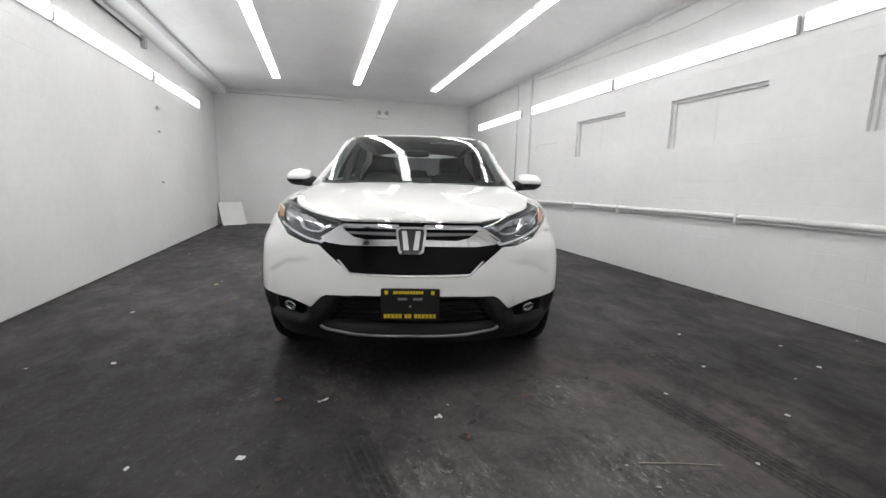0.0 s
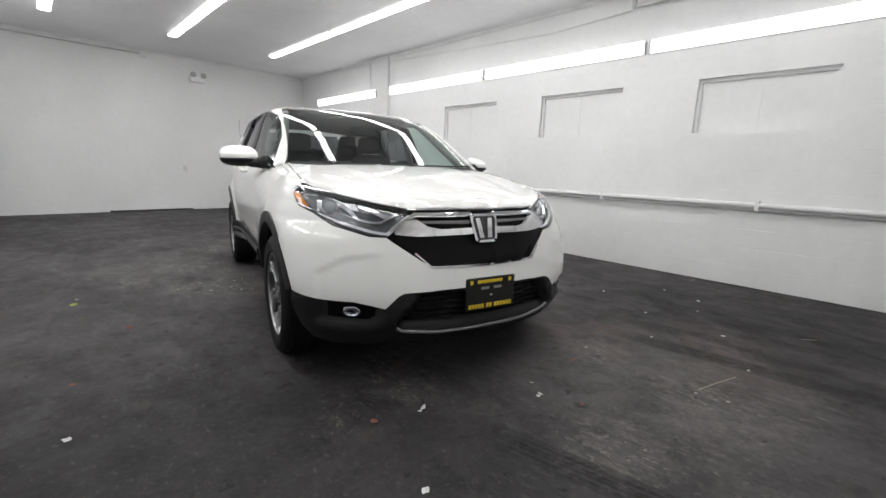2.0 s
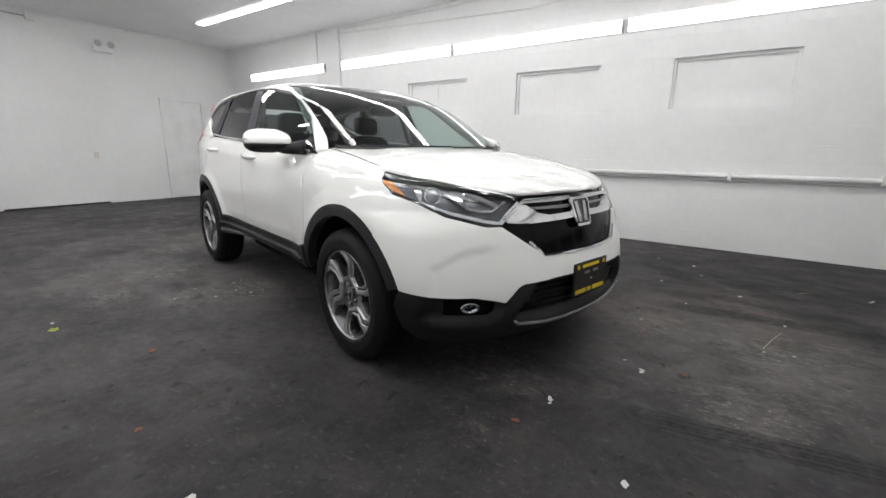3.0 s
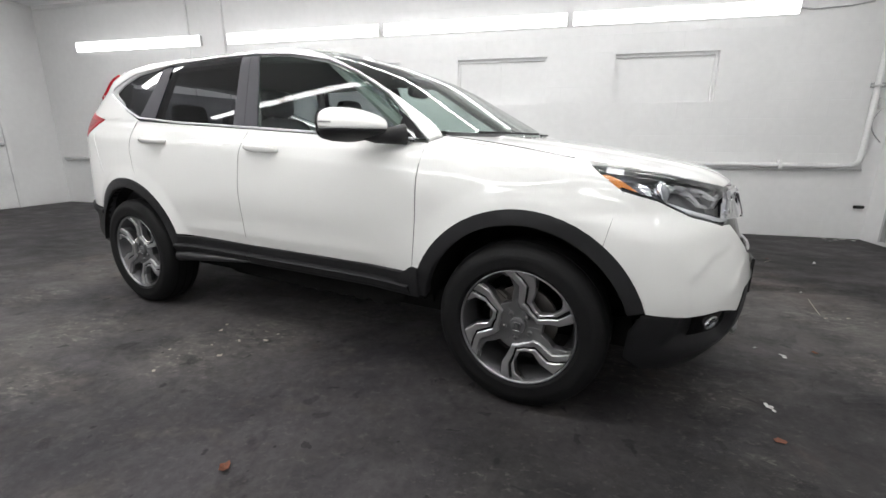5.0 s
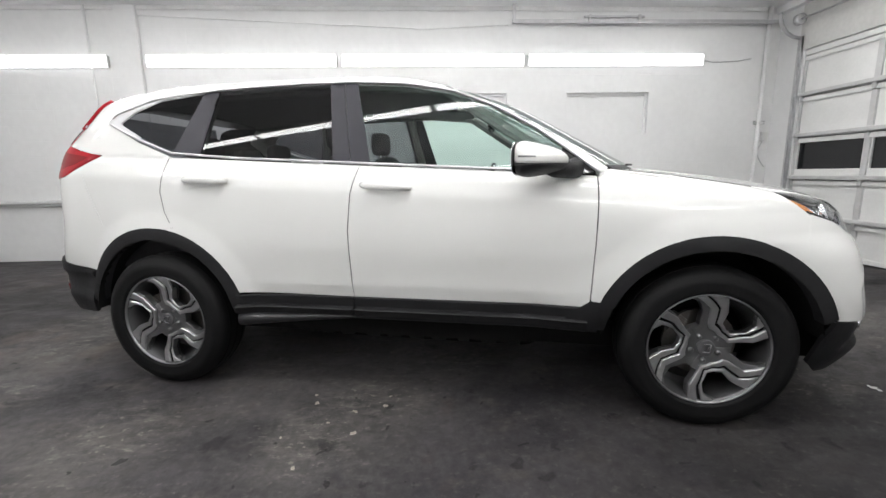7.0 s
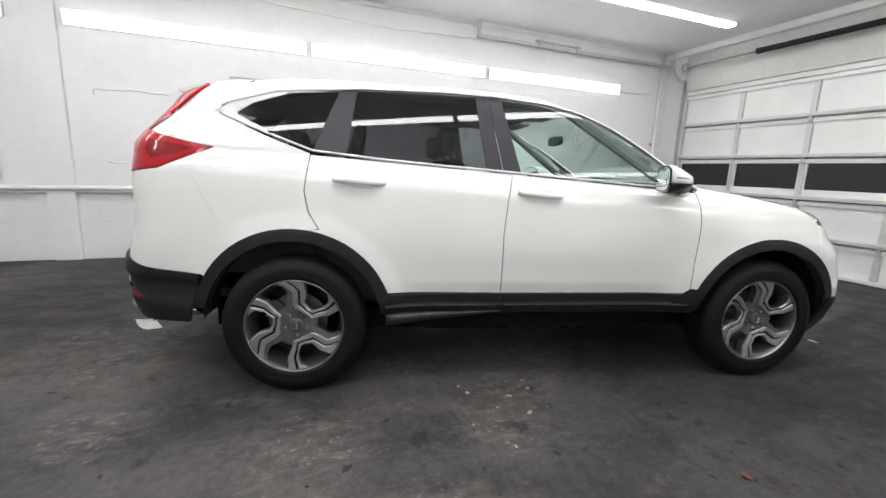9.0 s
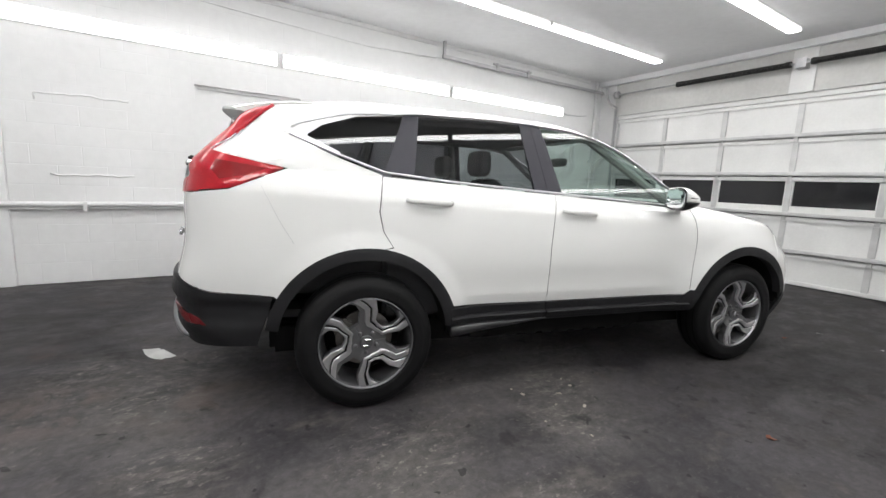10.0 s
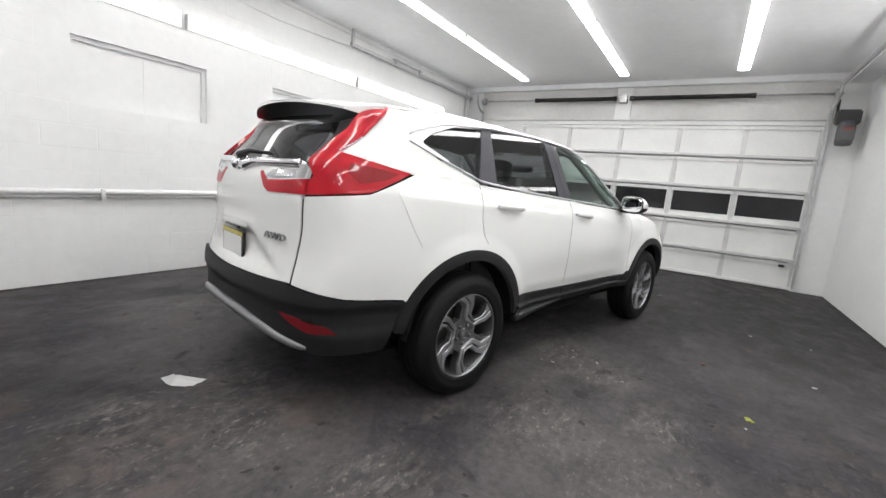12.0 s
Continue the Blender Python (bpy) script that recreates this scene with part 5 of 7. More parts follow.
# ---- wheels ----
def build_wheel():
    root = new("wheel")
    root.parent = car
    w, r = 0.118, WHEEL_R
    prof = [(0.236, 0.075), (0.242, 0.098), (0.256, 0.110), (0.262, 0.1125), (0.266, 0.1115), (0.290, w), (0.312, 0.116), (0.316, 0.113), (0.330, 0.107), (0.343, 0.097), (0.352, 0.084), (r, 0.06), (r + 0.001, 0.0), (r, -0.06), (0.352, -0.084), (0.330, -0.107), (0.29, -w), (0.25, -0.10), (0.236, -0.07)]
    bm = bmesh.new()
    add_lathe(bm, [(a, -b) for a, b in prof], 64)
    bmesh.ops.recalc_face_normals(bm, faces=bm.faces)
    ty = part("tyre", bm, TYRE, root, "black tyre", True)
    for k in range(3):
        bm = bmesh.new()
        add_lathe(bm, [(r - 0.004, -0.05 + 0.05 * k - 0.004), (r + 0.0015, -0.05 + 0.05 * k - 0.004), (r + 0.0015, -0.05 + 0.05 * k + 0.004), (r - 0.004, -0.05 + 0.05 * k + 0.004)], 48)
        part("tread_groove", bm, DARK, ty)
    bm = bmesh.new()
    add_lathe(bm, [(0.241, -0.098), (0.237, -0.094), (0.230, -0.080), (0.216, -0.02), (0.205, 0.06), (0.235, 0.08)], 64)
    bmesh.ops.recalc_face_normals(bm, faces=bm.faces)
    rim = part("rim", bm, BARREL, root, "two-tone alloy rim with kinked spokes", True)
    bm = bmesh.new()
    add_lathe(bm, [(0.246, -0.094), (0.2455, -0.103), (0.242, -0.105), (0.2385, -0.102), (0.237, -0.090)], 64)
    bmesh.ops.recalc_face_normals(bm, faces=bm.faces)
    part("rim_lip", bm, DULL_ALLOY, rim, "bright rim edge", True)

    def polar(deg, r, depth):
        """Degrees as seen from outside, anticlockwise from the car's front; r: share of the rim's radius."""
        a = radians(deg)
        d = 0.076 + 0.018 * r * r + depth
        return Vector((-d, -0.239 * r * math.cos(a), 0.239 * r * math.sin(a)))

    def plate(keys, d0, d1, turn, chamfer=0.0):
        """A spoke piece between two depths, its outline divided along the arc and its top edge drawn in."""
        line = []
        for (a0, r0), (a1, r1) in zip(keys, keys[1:] + keys[:1]):
            m = max(1, int(abs(a1 - a0) / 6), int(abs(r1 - r0) / 0.12))
            line += [(a0 + (a1 - a0) * k / m, r0 + (r1 - r0) * k / m) for k in range(m)]
        n = len(line)
        flat = [Vector((r * math.cos(radians(a)), r * math.sin(radians(a)))) for a, r in line]
        area = sum(flat[k - 1].x * flat[k].y - flat[k].x * flat[k - 1].y for k in range(n))
        bm = bmesh.new()
        low = [bm.verts.new(polar(a + turn, r, d0)) for a, r in line]
        mid_ = [bm.verts.new(polar(a + turn, r, d1 - chamfer)) for a, r in line]
        top, inset = mid_, flat
        if chamfer:
            inset = []
            for k in range(n):
                e = (flat[(k + 1) % n] - flat[k - 1]).normalized()
                inward = Vector((-e.y, e.x)) * (1 if area > 0 else -1)
                inset.append(flat[k] + inward * chamfer / 0.239)
            top = [bm.verts.new(polar(math.degrees(math.atan2(q.y, q.x)) + turn, q.length, d1)) for q in inset]
        for k in range(n):
            q = (k + 1) % n
            bm.faces.new((low[k], low[q], mid_[q], mid_[k]))
            if chamfer:
                bm.faces.new((mid_[k], mid_[q], top[q], top[k]))
        for t in tessellate_polygon([[Vector((q.x, q.y, 0)) for q in inset]]):
            bm.faces.new([top[i] for i in t])
        bmesh.ops.recalc_face_normals(bm, faces=bm.faces)
        return bm

    for k in range(3):
        turn = 120 * k + 52
        web = [(-45.5, 0.12), (-45.5, 0.435), (-31, 0.46), (-36, 0.76), (-32, 1.0), (-6, 1.0), (-17, 0.87), (-20, 0.65), (-10, 0.45), (4, 0.44), (17, 0.49), (20, 0.75), (26, 1.0), (57, 1.0), (50, 0.70), (60, 0.43), (74.5, 0.435), (74.5, 0.12)]
        part("spoke", plate(web, -0.050, -0.010, turn, 0.002), ALLOY_DARK, rim, "dark grey pair of kinked spokes")
        # bright machined bands on both sides of a black groove that runs round every second opening
        groove = [(48, 0.985), (33, 0.77), (30, 0.45), (5, 0.375), (-19, 0.40), (-26, 0.735), (-22, 0.985)]
        outer = [(-31, 0.985), (-35, 0.75), (-29, 0.36), (5, 0.305), (38, 0.36), (43, 0.46), (42, 0.745), (57, 0.985)]
        inner = [(44.5, 0.985), (29.5, 0.775), (25.5, 0.495), (4, 0.410), (-15, 0.44), (-22, 0.735), (-18, 0.985)]
        lip = [(-7, 0.985), (-15.5, 0.87), (-18.5, 0.67), (-9.5, 0.475), (4, 0.468), (17, 0.53), (19.5, 0.75), (27, 0.985)]
        part("spoke_groove", plate(groove + [(-18, 0.98), (-21, 0.735), (-14, 0.45), (4, 0.418), (25, 0.51), (29, 0.775), (43, 0.98)], -0.020, -0.006, turn), GLOSS_BLACK, rim, "black groove between the bright faces")
        part("spoke_face", plate(groove + outer, -0.030, 0.004, turn, 0.003), ALLOY, rim, "bright machined face")
        part("spoke_face", plate(inner + lip, -0.030, 0.002, turn, 0.003), ALLOY, rim, "bright machined face")
        part("spoke_foot", plate([(-2, 0.985), (-14, 0.985), (-15, 0.90)], -0.030, -0.006, turn), ALLOY_DARK, rim)
        part("spoke_foot", plate([(-58, 0.985), (-68, 0.985), (-64, 0.90)], -0.030, -0.006, turn), ALLOY_DARK, rim)
    part("centre_cap", lathe([(0.036, -0.066), (0.036, -0.079), (0.032, -0.082)], 24), HUB_DARK, rim)
    part("cap_frame", tube([(-0.084, 0.017 * sy, 0.017 * sz) for sy, sz in ((-1, 1), (1, 1), (0.8, -1), (-0.8, -1), (-1, 1))], 0.0022, 6), CHROME, rim, "chrome frame on the cap")
    part("cap_core", tube([(-0.084, -0.009, 0.011), (-0.084, -0.006, -0.011)], 0.0025, 6), CHROME, rim)
    part("cap_core", tube([(-0.084, 0.009, 0.011), (-0.084, 0.006, -0.011)], 0.0025, 6), CHROME, rim)
    for k in range(5):
        a = radians(72 * k + 54)
        bm = lathe([(0.0105, -0.055), (0.0105, -0.078), (0.006, -0.083)], 10)
        bmesh.ops.translate(bm, verts=bm.verts, vec=(0, 0.057 * math.cos(a), 0.057 * math.sin(a)))
        part("wheel_nut", bm, ALLOY_DARK, rim)
    part("brake_disc", lathe([(0.15, 0.0), (0.15, 0.02)], 40), BRAKE, root, "steel brake disc")
    bm = box(-0.04, 0.05, -0.05, 0.05, 0.10, 0.165, 0.01)
    bmesh.ops.rotate(bm, verts=bm.verts, cent=(0, 0, 0), matrix=Matrix.Rotation(radians(-60), 3, "X"))
    part("brake_caliper", bm, BRAKE, root)
    return root


wheel = build_wheel()
wheel.matrix_basis = pose(-0.815, FRONT_AXLE, HUB_Z, 5, 0, 0)
copy_thing(wheel, pose(-0.822, REAR_AXLE, HUB_Z))
copy_thing(wheel, pose(0.815, FRONT_AXLE, HUB_Z, 0, 0, 180))
copy_thing(wheel, pose(0.822, REAR_AXLE, HUB_Z, 10, 0, 180))
car.matrix_world = CAR

# ---- the car: details ----
def blob(cx, cy, cz, hx, hy, hz, power=0.55, seg=24, low=None, high=None):
    """A softened box, cut flat at a low or high level where given."""
    bm = bmesh.new()
    bmesh.ops.create_uvsphere(bm, u_segments=seg, v_segments=seg // 2, radius=1)
    for v in bm.verts:
        q = [math.copysign(abs(c) ** power, c) for c in v.co]
        m = max(1e-6, max(abs(c) for c in q))
        z = q[2] * hz
        if low is not None:
            z = max(z, low - cz)
        if high is not None:
            z = min(z, high - cz)
        v.co = (cx + q[0] * hx, cy + q[1] * hy, cz + z)
    return bm


def both(name, make, material, label="", smooth=True, parent=None):
    """The part on the right side and its image on the left."""
    out = []
    for s in (1, -1):
        bm = make()
        if s < 0:
            bmesh.ops.scale(bm, vec=(-1, 1, 1), verts=bm.verts)
            bmesh.ops.reverse_faces(bm, faces=bm.faces)
        out.append(part(name, bm, material, (parent[0 if s > 0 else 1] if parent else car), label, smooth))
    return out


# door mirrors
def mirror_shell(top):
    bm = blob(-1.005, 0.710, 1.165, 0.116, 0.122, 0.078, 0.62, 28, low=1.147 if top else None, high=None if top else 1.145)
    for v in bm.verts:
        # flat at the back, swept at the front
        back = 0.805 - (v.co.x + 1.005) * 0.30
        v.co.y = min(v.co.y, back)
        deep = (back - v.co.y) / 0.19
        pinch = 0.93 + 0.07 * min(1, deep * 5)
        v.co.y = back - (back - v.co.y) * (0.80 + 2.6 * (v.co.x + 1.005))
        v.co.x = -1.005 + (v.co.x + 1.005) * pinch
        v.co.z = 1.165 + (v.co.z - 1.165) * pinch
        # lower towards the front
        v.co.z = 1.146 + (v.co.z - 1.146) * (1 - 0.5 * min(1, max(0, deep)) ** 1.4)
    return bm


def turned_in(bm):
    """The glass faces slightly towards the driver."""
    for v in bm.verts:
        v.co.y -= (v.co.x + 1.005) * 0.30
    return bm


mirrors = both("door_mirror", lambda: mirror_shell(True), PAINT, "white door mirror on a black foot")
both("mirror_base", lambda: mirror_shell(False), CLADDING, "black lower shell", parent=mirrors)
both("mirror_bezel", lambda: turned_in(blob(-1.005, 0.798, 1.165, 0.101, 0.009, 0.067, 0.6)), GLOSS_BLACK, "black bezel", False, mirrors)
both("mirror_glass", lambda: turned_in(blob(-1.005, 0.804, 1.165, 0.092, 0.006, 0.058, 0.6)), mat("mirror_silver", (0.85, 0.87, 0.88), 0.02, metal=1.0), "mirror glass", False, mirrors)
both("mirror_foot", lambda: tube([(-0.985, 0.705, 1.124), (-0.935, 0.655, 1.120), (-0.89, 0.605, 1.121), (-0.842, 0.562, 1.128)], [0.016, 0.032, 0.036, 0.045], 14), CLADDING, "black mirror foot", True, mirrors)
both("indicator", lambda: tube([(-1.1165, 0.805, 1.172), (-1.1185, 0.785, 1.172), (-1.1175, 0.765, 1.171), (-1.112, 0.740, 1.170)], 0.0045, 8), SATIN_SILVER, "slim indicator strip", True, mirrors)


# door handles on shallow cups
def handle_at(y0, y1, z0, z1):
    def make():
        bm = bmesh.new()
        pts, rad = [], []
        for k in range(13):
            t = k / 12
            y, z = y0 + (y1 - y0) * t, z0 + (z1 - z0) * t
            w = half_width(y, z, False)
            pts.append((-(w + 0.004 + 0.034 * math.sin(math.pi * t) ** 0.5), y, z))
            rad.append(0.009 + 0.007 * math.sin(math.pi * t) ** 0.6)
        add_tube(bm, pts, rad, 12)
        for v in bm.verts:
            t = (v.co.y - y0) / (y1 - y0)
            v.co.z = z0 + (z1 - z0) * t + (v.co.z - z0 - (z1 - z0) * t) * 1.15
        return bm
    return make


both("door_handle", handle_at(1.525, 1.285, 1.066, 1.050), PAINT, "white door handle")
both("door_handle", handle_at(2.465, 2.215, 1.102, 1.092), PAINT, "white door handle")
# flat ovals; the cups' slight shading is put into a darker white
for y0, y1, z in ((1.49, 1.31, 1.054), (2.43, 2.24, 1.092)):
    side_panel("handle_cup", [("y", y1 + (y0 - y1) * (0.5 + 0.5 * math.cos(a)), z + 0.030 * math.sin(a)) for a in [2 * math.pi * k / 20 for k in range(20)]], mat("shade_toned_white_cup", (0.66, 0.66, 0.645), 0.35, coat=0.6), car, out=0.0012, rim=0.0, grid=0.03)

# seams
trim_line("seam", [(3.155, 1.145), (3.08, 0.99), (2.995, 0.845)], 0.0008, LAMP_GREY, "bumper seam", up=True, out=0.0005, closed=False)
for gap_line in ([(0.462, 1.088), (0.473, 0.80), (0.489, 0.53)], [(1.549, 1.15), (1.578, 1.03), (1.595, 0.85), (1.589, 0.53)], [(2.582, 1.215), (2.6035, 1.04), (2.5835, 0.94), (2.5335, 0.86)]):
    trim_line("door_gap", gap_line, 0.0017, SEAM_GREY, "", up=gap_line[0][0] > 2, out=-0.0012, closed=False)
side_panel("sill_step", [("y", 0.485, 0.556), ("y", 0.535, 0.520), ("y", 0.575, 0.478), ("y", 0.60, 0.470), ("y", 0.60, 0.425), ("y", 0.455, 0.42), ("y", 0.445, 0.552)], CLADDING, car, "raised end of the sill cladding", out=0.022, rim=0.02, grid=0.02)
def sill_ledge():
    bm = bmesh.new()
    pts, rad = [], []
    for k in range(13):
        t = k / 12
        y, z = 2.20 - 0.62 * t, 0.392 + 0.030 * t
        pts.append((-(half_width(y, z, False) + 0.012 + 0.010 * t), y, z))
        rad.append(0.034 - 0.028 * t)
    add_tube(bm, pts, rad, 12)
    return bm


both("sill_ledge", sill_ledge, mat("smooth_black_plastic", (0.018, 0.018, 0.02), 0.34), "flared rear end of the sill")

# grille bars, badge and front plate
for k, z in enumerate((0.862,)):
    side_panel("grille_slat", [("x", -0.08, z + 0.008), ("x", -0.34, z + 0.006), ("x", -0.36, z - 0.004), ("x", -0.08, z - 0.008)], SATIN_SILVER, car, "", out=-0.006, rim=0.02, grid=0.02)
centre_panel("grille_trim", [("x", 0.000, 0.647), ("x", -0.319, 0.650), ("x", -0.388, 0.715), ("x", -0.394, 0.711), ("x", -0.322, 0.641), ("x", 0.000, 0.638)], CHROME, car, "thin chrome edge under the grille", out=0.009, rim=0.01)


def trapezoid(w_top, w_low, h, r, n=5):
    """A rounded outline, wider at the top."""
    cs = [(w_top, h, 0), (-w_top, h, 90), (-w_low, -h, 180), (w_low, -h, 270)]
    out = []
    for x, y, a in cs:
        for k in range(n + 1):
            t = radians(a + 90 * k / n)
            out.append((x - math.copysign(r, x) + r * math.cos(t), y - math.copysign(r, y) + r * math.sin(t)))
    return out


def badge(y, z, s, face, lean=0.0, narrow=1.0):
    """A plain chrome frame with a chrome core on black."""
    root = part("badge", bmesh.new(), GLOSS_BLACK, car, "chrome badge on the grille")
    bm = bmesh.new()
    add_prism(bm, trapezoid(0.086 * s, 0.072 * s, 0.064 * s, 0.02 * s), 0.006, lambda u, v, w: Vector((u * narrow, y + face * w + lean * v, z + v)))
    bm.to_mesh(root.data)
    bm.free()
    bm = bmesh.new()
    outer, inner = trapezoid(0.094 * s, 0.080 * s, 0.072 * s, 0.028 * s), trapezoid(0.080 * s, 0.066 * s, 0.060 * s, 0.020 * s)
    rings = []
    for line, d in ((outer, 0.0), (outer, 0.012), (inner, 0.014), (inner, 0.004)):
        rings.append([bm.verts.new((u * narrow, y + face * d + lean * v, z + v)) for u, v in line])
    for a, b in zip(rings, rings[1:]):
        for k in range(len(a)):
            bm.faces.new((a[k], a[(k + 1) % len(a)], b[(k + 1) % len(a)], b[k]))
    bmesh.ops.recalc_face_normals(bm, faces=bm.faces)
    part("badge_frame", bm, CHROME, root, "chrome frame")
    for sx in (-1, 1):
        bm = bmesh.new()
        add_prism(bm, [(sx * 0.012 * s, -0.050 * s), (sx * 0.044 * s, -0.050 * s), (sx * 0.058 * s, 0.050 * s), (sx * 0.028 * s, 0.050 * s)], 0.012, lambda u, v, w: Vector((u * narrow, y + face * w + lean * v, z + v)))
        bmesh.ops.recalc_face_normals(bm, faces=bm.faces)
        part("badge_core", bm, CHROME, root)
    return root


badge(-0.800, 0.829, 1.0, -1, 0.33, 0.88)
badge(3.575, 1.205, 0.75, 1)


def number_plate(y, z, face, fill, label):
    root = part("plate_holder", box(-0.155, 0.155, min(y, y + face * 0.012), max(y, y + face * 0.012), z - 0.085, z + 0.085, 0.004), mat("plate_black", (0.012, 0.012, 0.012), 0.35), car, label)
    yy = y + face * 0.0125

    def bar(x0, x1, z0, z1, m, nm="print_bar"):
        part(nm, box(x0, x1, min(yy, yy + face * 0.002), max(yy, yy + face * 0.002), z0, z1), m, root)
    if fill:
        bar(-0.135, 0.135, z - 0.055, z + 0.058, mat("blank_white_plate", (0.78, 0.78, 0.78), 0.4), "blank_plate")
        bar(-0.145, 0.145, z - 0.082, z - 0.060, mat("dull_yellow", (0.55, 0.47, 0.12), 0.5), "yellow_band")
        bar(-0.145, 0.145, z + 0.062, z + 0.082, mat("dull_yellow", (0.55, 0.47, 0.12), 0.5), "yellow_band")
        for k in range(9):
            bar_y = -0.10 + 0.025 * k
            part("print_bar", box(bar_y - 0.008, bar_y + 0.006, min(yy, yy + face * 0.004), max(yy, yy + face * 0.004), z - 0.077, z - 0.065), mat("plate_black_print", (0.05, 0.05, 0.04), 0.5), root)
    else:
        # two rows of unlettered bars where the dealer's words stand
        x = -0.138
        for n_ in (5, 2, 6):
            for k in range(n_):
                bar(x, x + 0.0155, z - 0.076, z - 0.054, YELLOW)
                x += 0.0195
            x += 0.012
        x = -0.088
        for k in range(11):
            bar(x, x + 0.011, z + 0.056, z + 0.073, YELLOW)
            x += 0.0145
        for sx in (-0.125, 0.118):
            bar(sx - 0.009, sx + 0.009, z + 0.054, z + 0.074, YELLOW)
        for sx in (-0.04, 0.04):
            part("slot", box(sx - 0.025, sx + 0.025, min(yy, yy + face * 0.002), max(yy, yy + face * 0.002), z + 0.022, z + 0.036, 0.003), LAMP_GREY, root, "", False)
        part("screw", lathe([(0.006, yy), (0.006, yy + face * 0.004)], 10, "y"), GREY_STEEL, root).location = (0, 0, z - 0.01)
    return root


number_plate(-0.884, 0.498, -1, False, "black dealer plate with yellow print bars")
number_plate(3.614, 0.775, 1, True, "dealer plate frame with yellow bands")


# lower front: fog lamps, mesh bars and silver lip
def on_front(x, z, out):
    p = chart(at_x(x, z, False), z, False)
    return p + normal_at(p, False) * out


def fog():
    p = on_front(-0.690, 0.428, -0.020)
    n = normal_at(on_front(-0.690, 0.428, 0), False)
    bm = lathe([(0.020, -0.03), (0.040, -0.012), (0.044, 0.004), (0.040, 0.008), (0.034, 0.002), (0.02, -0.006), (0.008, -0.008)], 24)
    q = Vector((1, 0, 0)).rotation_difference(n).to_matrix().to_4x4()
    bmesh.ops.transform(bm, matrix=Matrix.Translation(p) @ Matrix.Diagonal((1, 1, 0.62, 1)) @ q, verts=bm.verts)
    return bm


fogs = both("fog_lamp", fog, REFLECTOR, "round fog lamp with a bright reflector")


def fog_glass():
    p = on_front(-0.690, 0.428, -0.014)
    n = normal_at(on_front(-0.690, 0.428, 0), False)
    bm = lathe([(0.039, 0.0), (0.030, 0.005), (0.012, 0.008)], 20)
    bmesh.ops.transform(bm, matrix=Matrix.Translation(p) @ Matrix.Diagonal((1, 1, 0.62, 1)) @ Vector((1, 0, 0)).rotation_difference(n).to_matrix().to_4x4(), verts=bm.verts)
    return bm


side_panel("fog_pocket", [("x", -0.585, 0.452), ("x", -0.68, 0.470), ("x", -0.79, 0.473), ("x", -0.785, 0.392), ("x", -0.62, 0.385), ("x", -0.590, 0.392)], GRILLE_BLACK, car, "black fog lamp pocket", out=-0.0215, rim=0.0, grid=0.03)
both("fog_lens", fog_glass, LENS, "clear lens", True, fogs)
for z in (0.375, 0.408, 0.441, 0.474, 0.505):
    w = 0.395 + 0.65 * (0.475 - z)
    bm = bmesh.new()
    add_tube(bm, [on_front(-w + 2 * w * k / 16, z, -0.030) for k in range(17)], 0.006, 6)
    part("lower_slat", bm, GRILLE_BLACK, car, "", True)
bm = bmesh.new()
lip = [(-0.485, 0.352), (-0.46, 0.336), (-0.30, 0.316), (-0.27, 0.315), (0.0, 0.318), (0.27, 0.315), (0.30, 0.316), (0.46, 0.336), (0.485, 0.352)]
fine = []
for (x0, z0), (x1, z1) in zip(lip, lip[1:]):
    fine += [(x0 + (x1 - x0) * k / 4, z0 + (z1 - z0) * k / 4) for k in range(4)]
fine.append(lip[-1])
add_tube(bm, [on_front(x, z, 0.014) for x, z in fine], 0.009, 10)
part("front_lip", bm, SATIN_SILVER, car, "satin silver lip under the lower grille", True)

# head lamp insides
def lamp_lens(x, z, r):
    def bowl():
        p = on_front(x, z, -0.030)
        n = (normal_at(on_front(x, z, 0), False) + Vector((0, -1.2, 0))).normalized()
        bm = lathe([(r * 0.9, -0.03), (r, 0.0), (r * 0.97, 0.004), (r * 0.90, 0.003), (r * 0.86, -0.004)], 28)
        bmesh.ops.transform(bm, matrix=Matrix.Translation(p) @ Vector((1, 0, 0)).rotation_difference(n).to_matrix().to_4x4(), verts=bm.verts)
        return bm

    def ball():
        p = on_front(x, z, -0.040)
        n = (normal_at(on_front(x, z, 0), False) + Vector((0, -1.2, 0))).normalized()
        bm = lathe([(r * 0.88, 0.0), (r * 0.75, 0.012), (r * 0.5, 0.021), (r * 0.2, 0.026)], 24)
        bmesh.ops.transform(bm, matrix=Matrix.Translation(p) @ Vector((1, 0, 0)).rotation_difference(n).to_matrix().to_4x4(), verts=bm.verts)
        return bm
    rings = both("lamp_ring", bowl, CHROME, "thin bright ring")
    both("lamp_ball", ball, mat("projector_lens", (0.30, 0.31, 0.33), 0.06, coat=1.0), "clear projector lens", True, rings)


lamp_lens(-0.735, 0.938, 0.040)
LD = dict(rim=0.012, grid=0.02)
side_panel("lamp_box", [("y", -0.40, 0.985), ("x", -0.755, 0.972), ("x", -0.785, 0.915), ("y", -0.50, 0.915), ("y", -0.455, 0.915)], REFLECTOR, car, "bright outer reflector", out=-0.038, **LD)
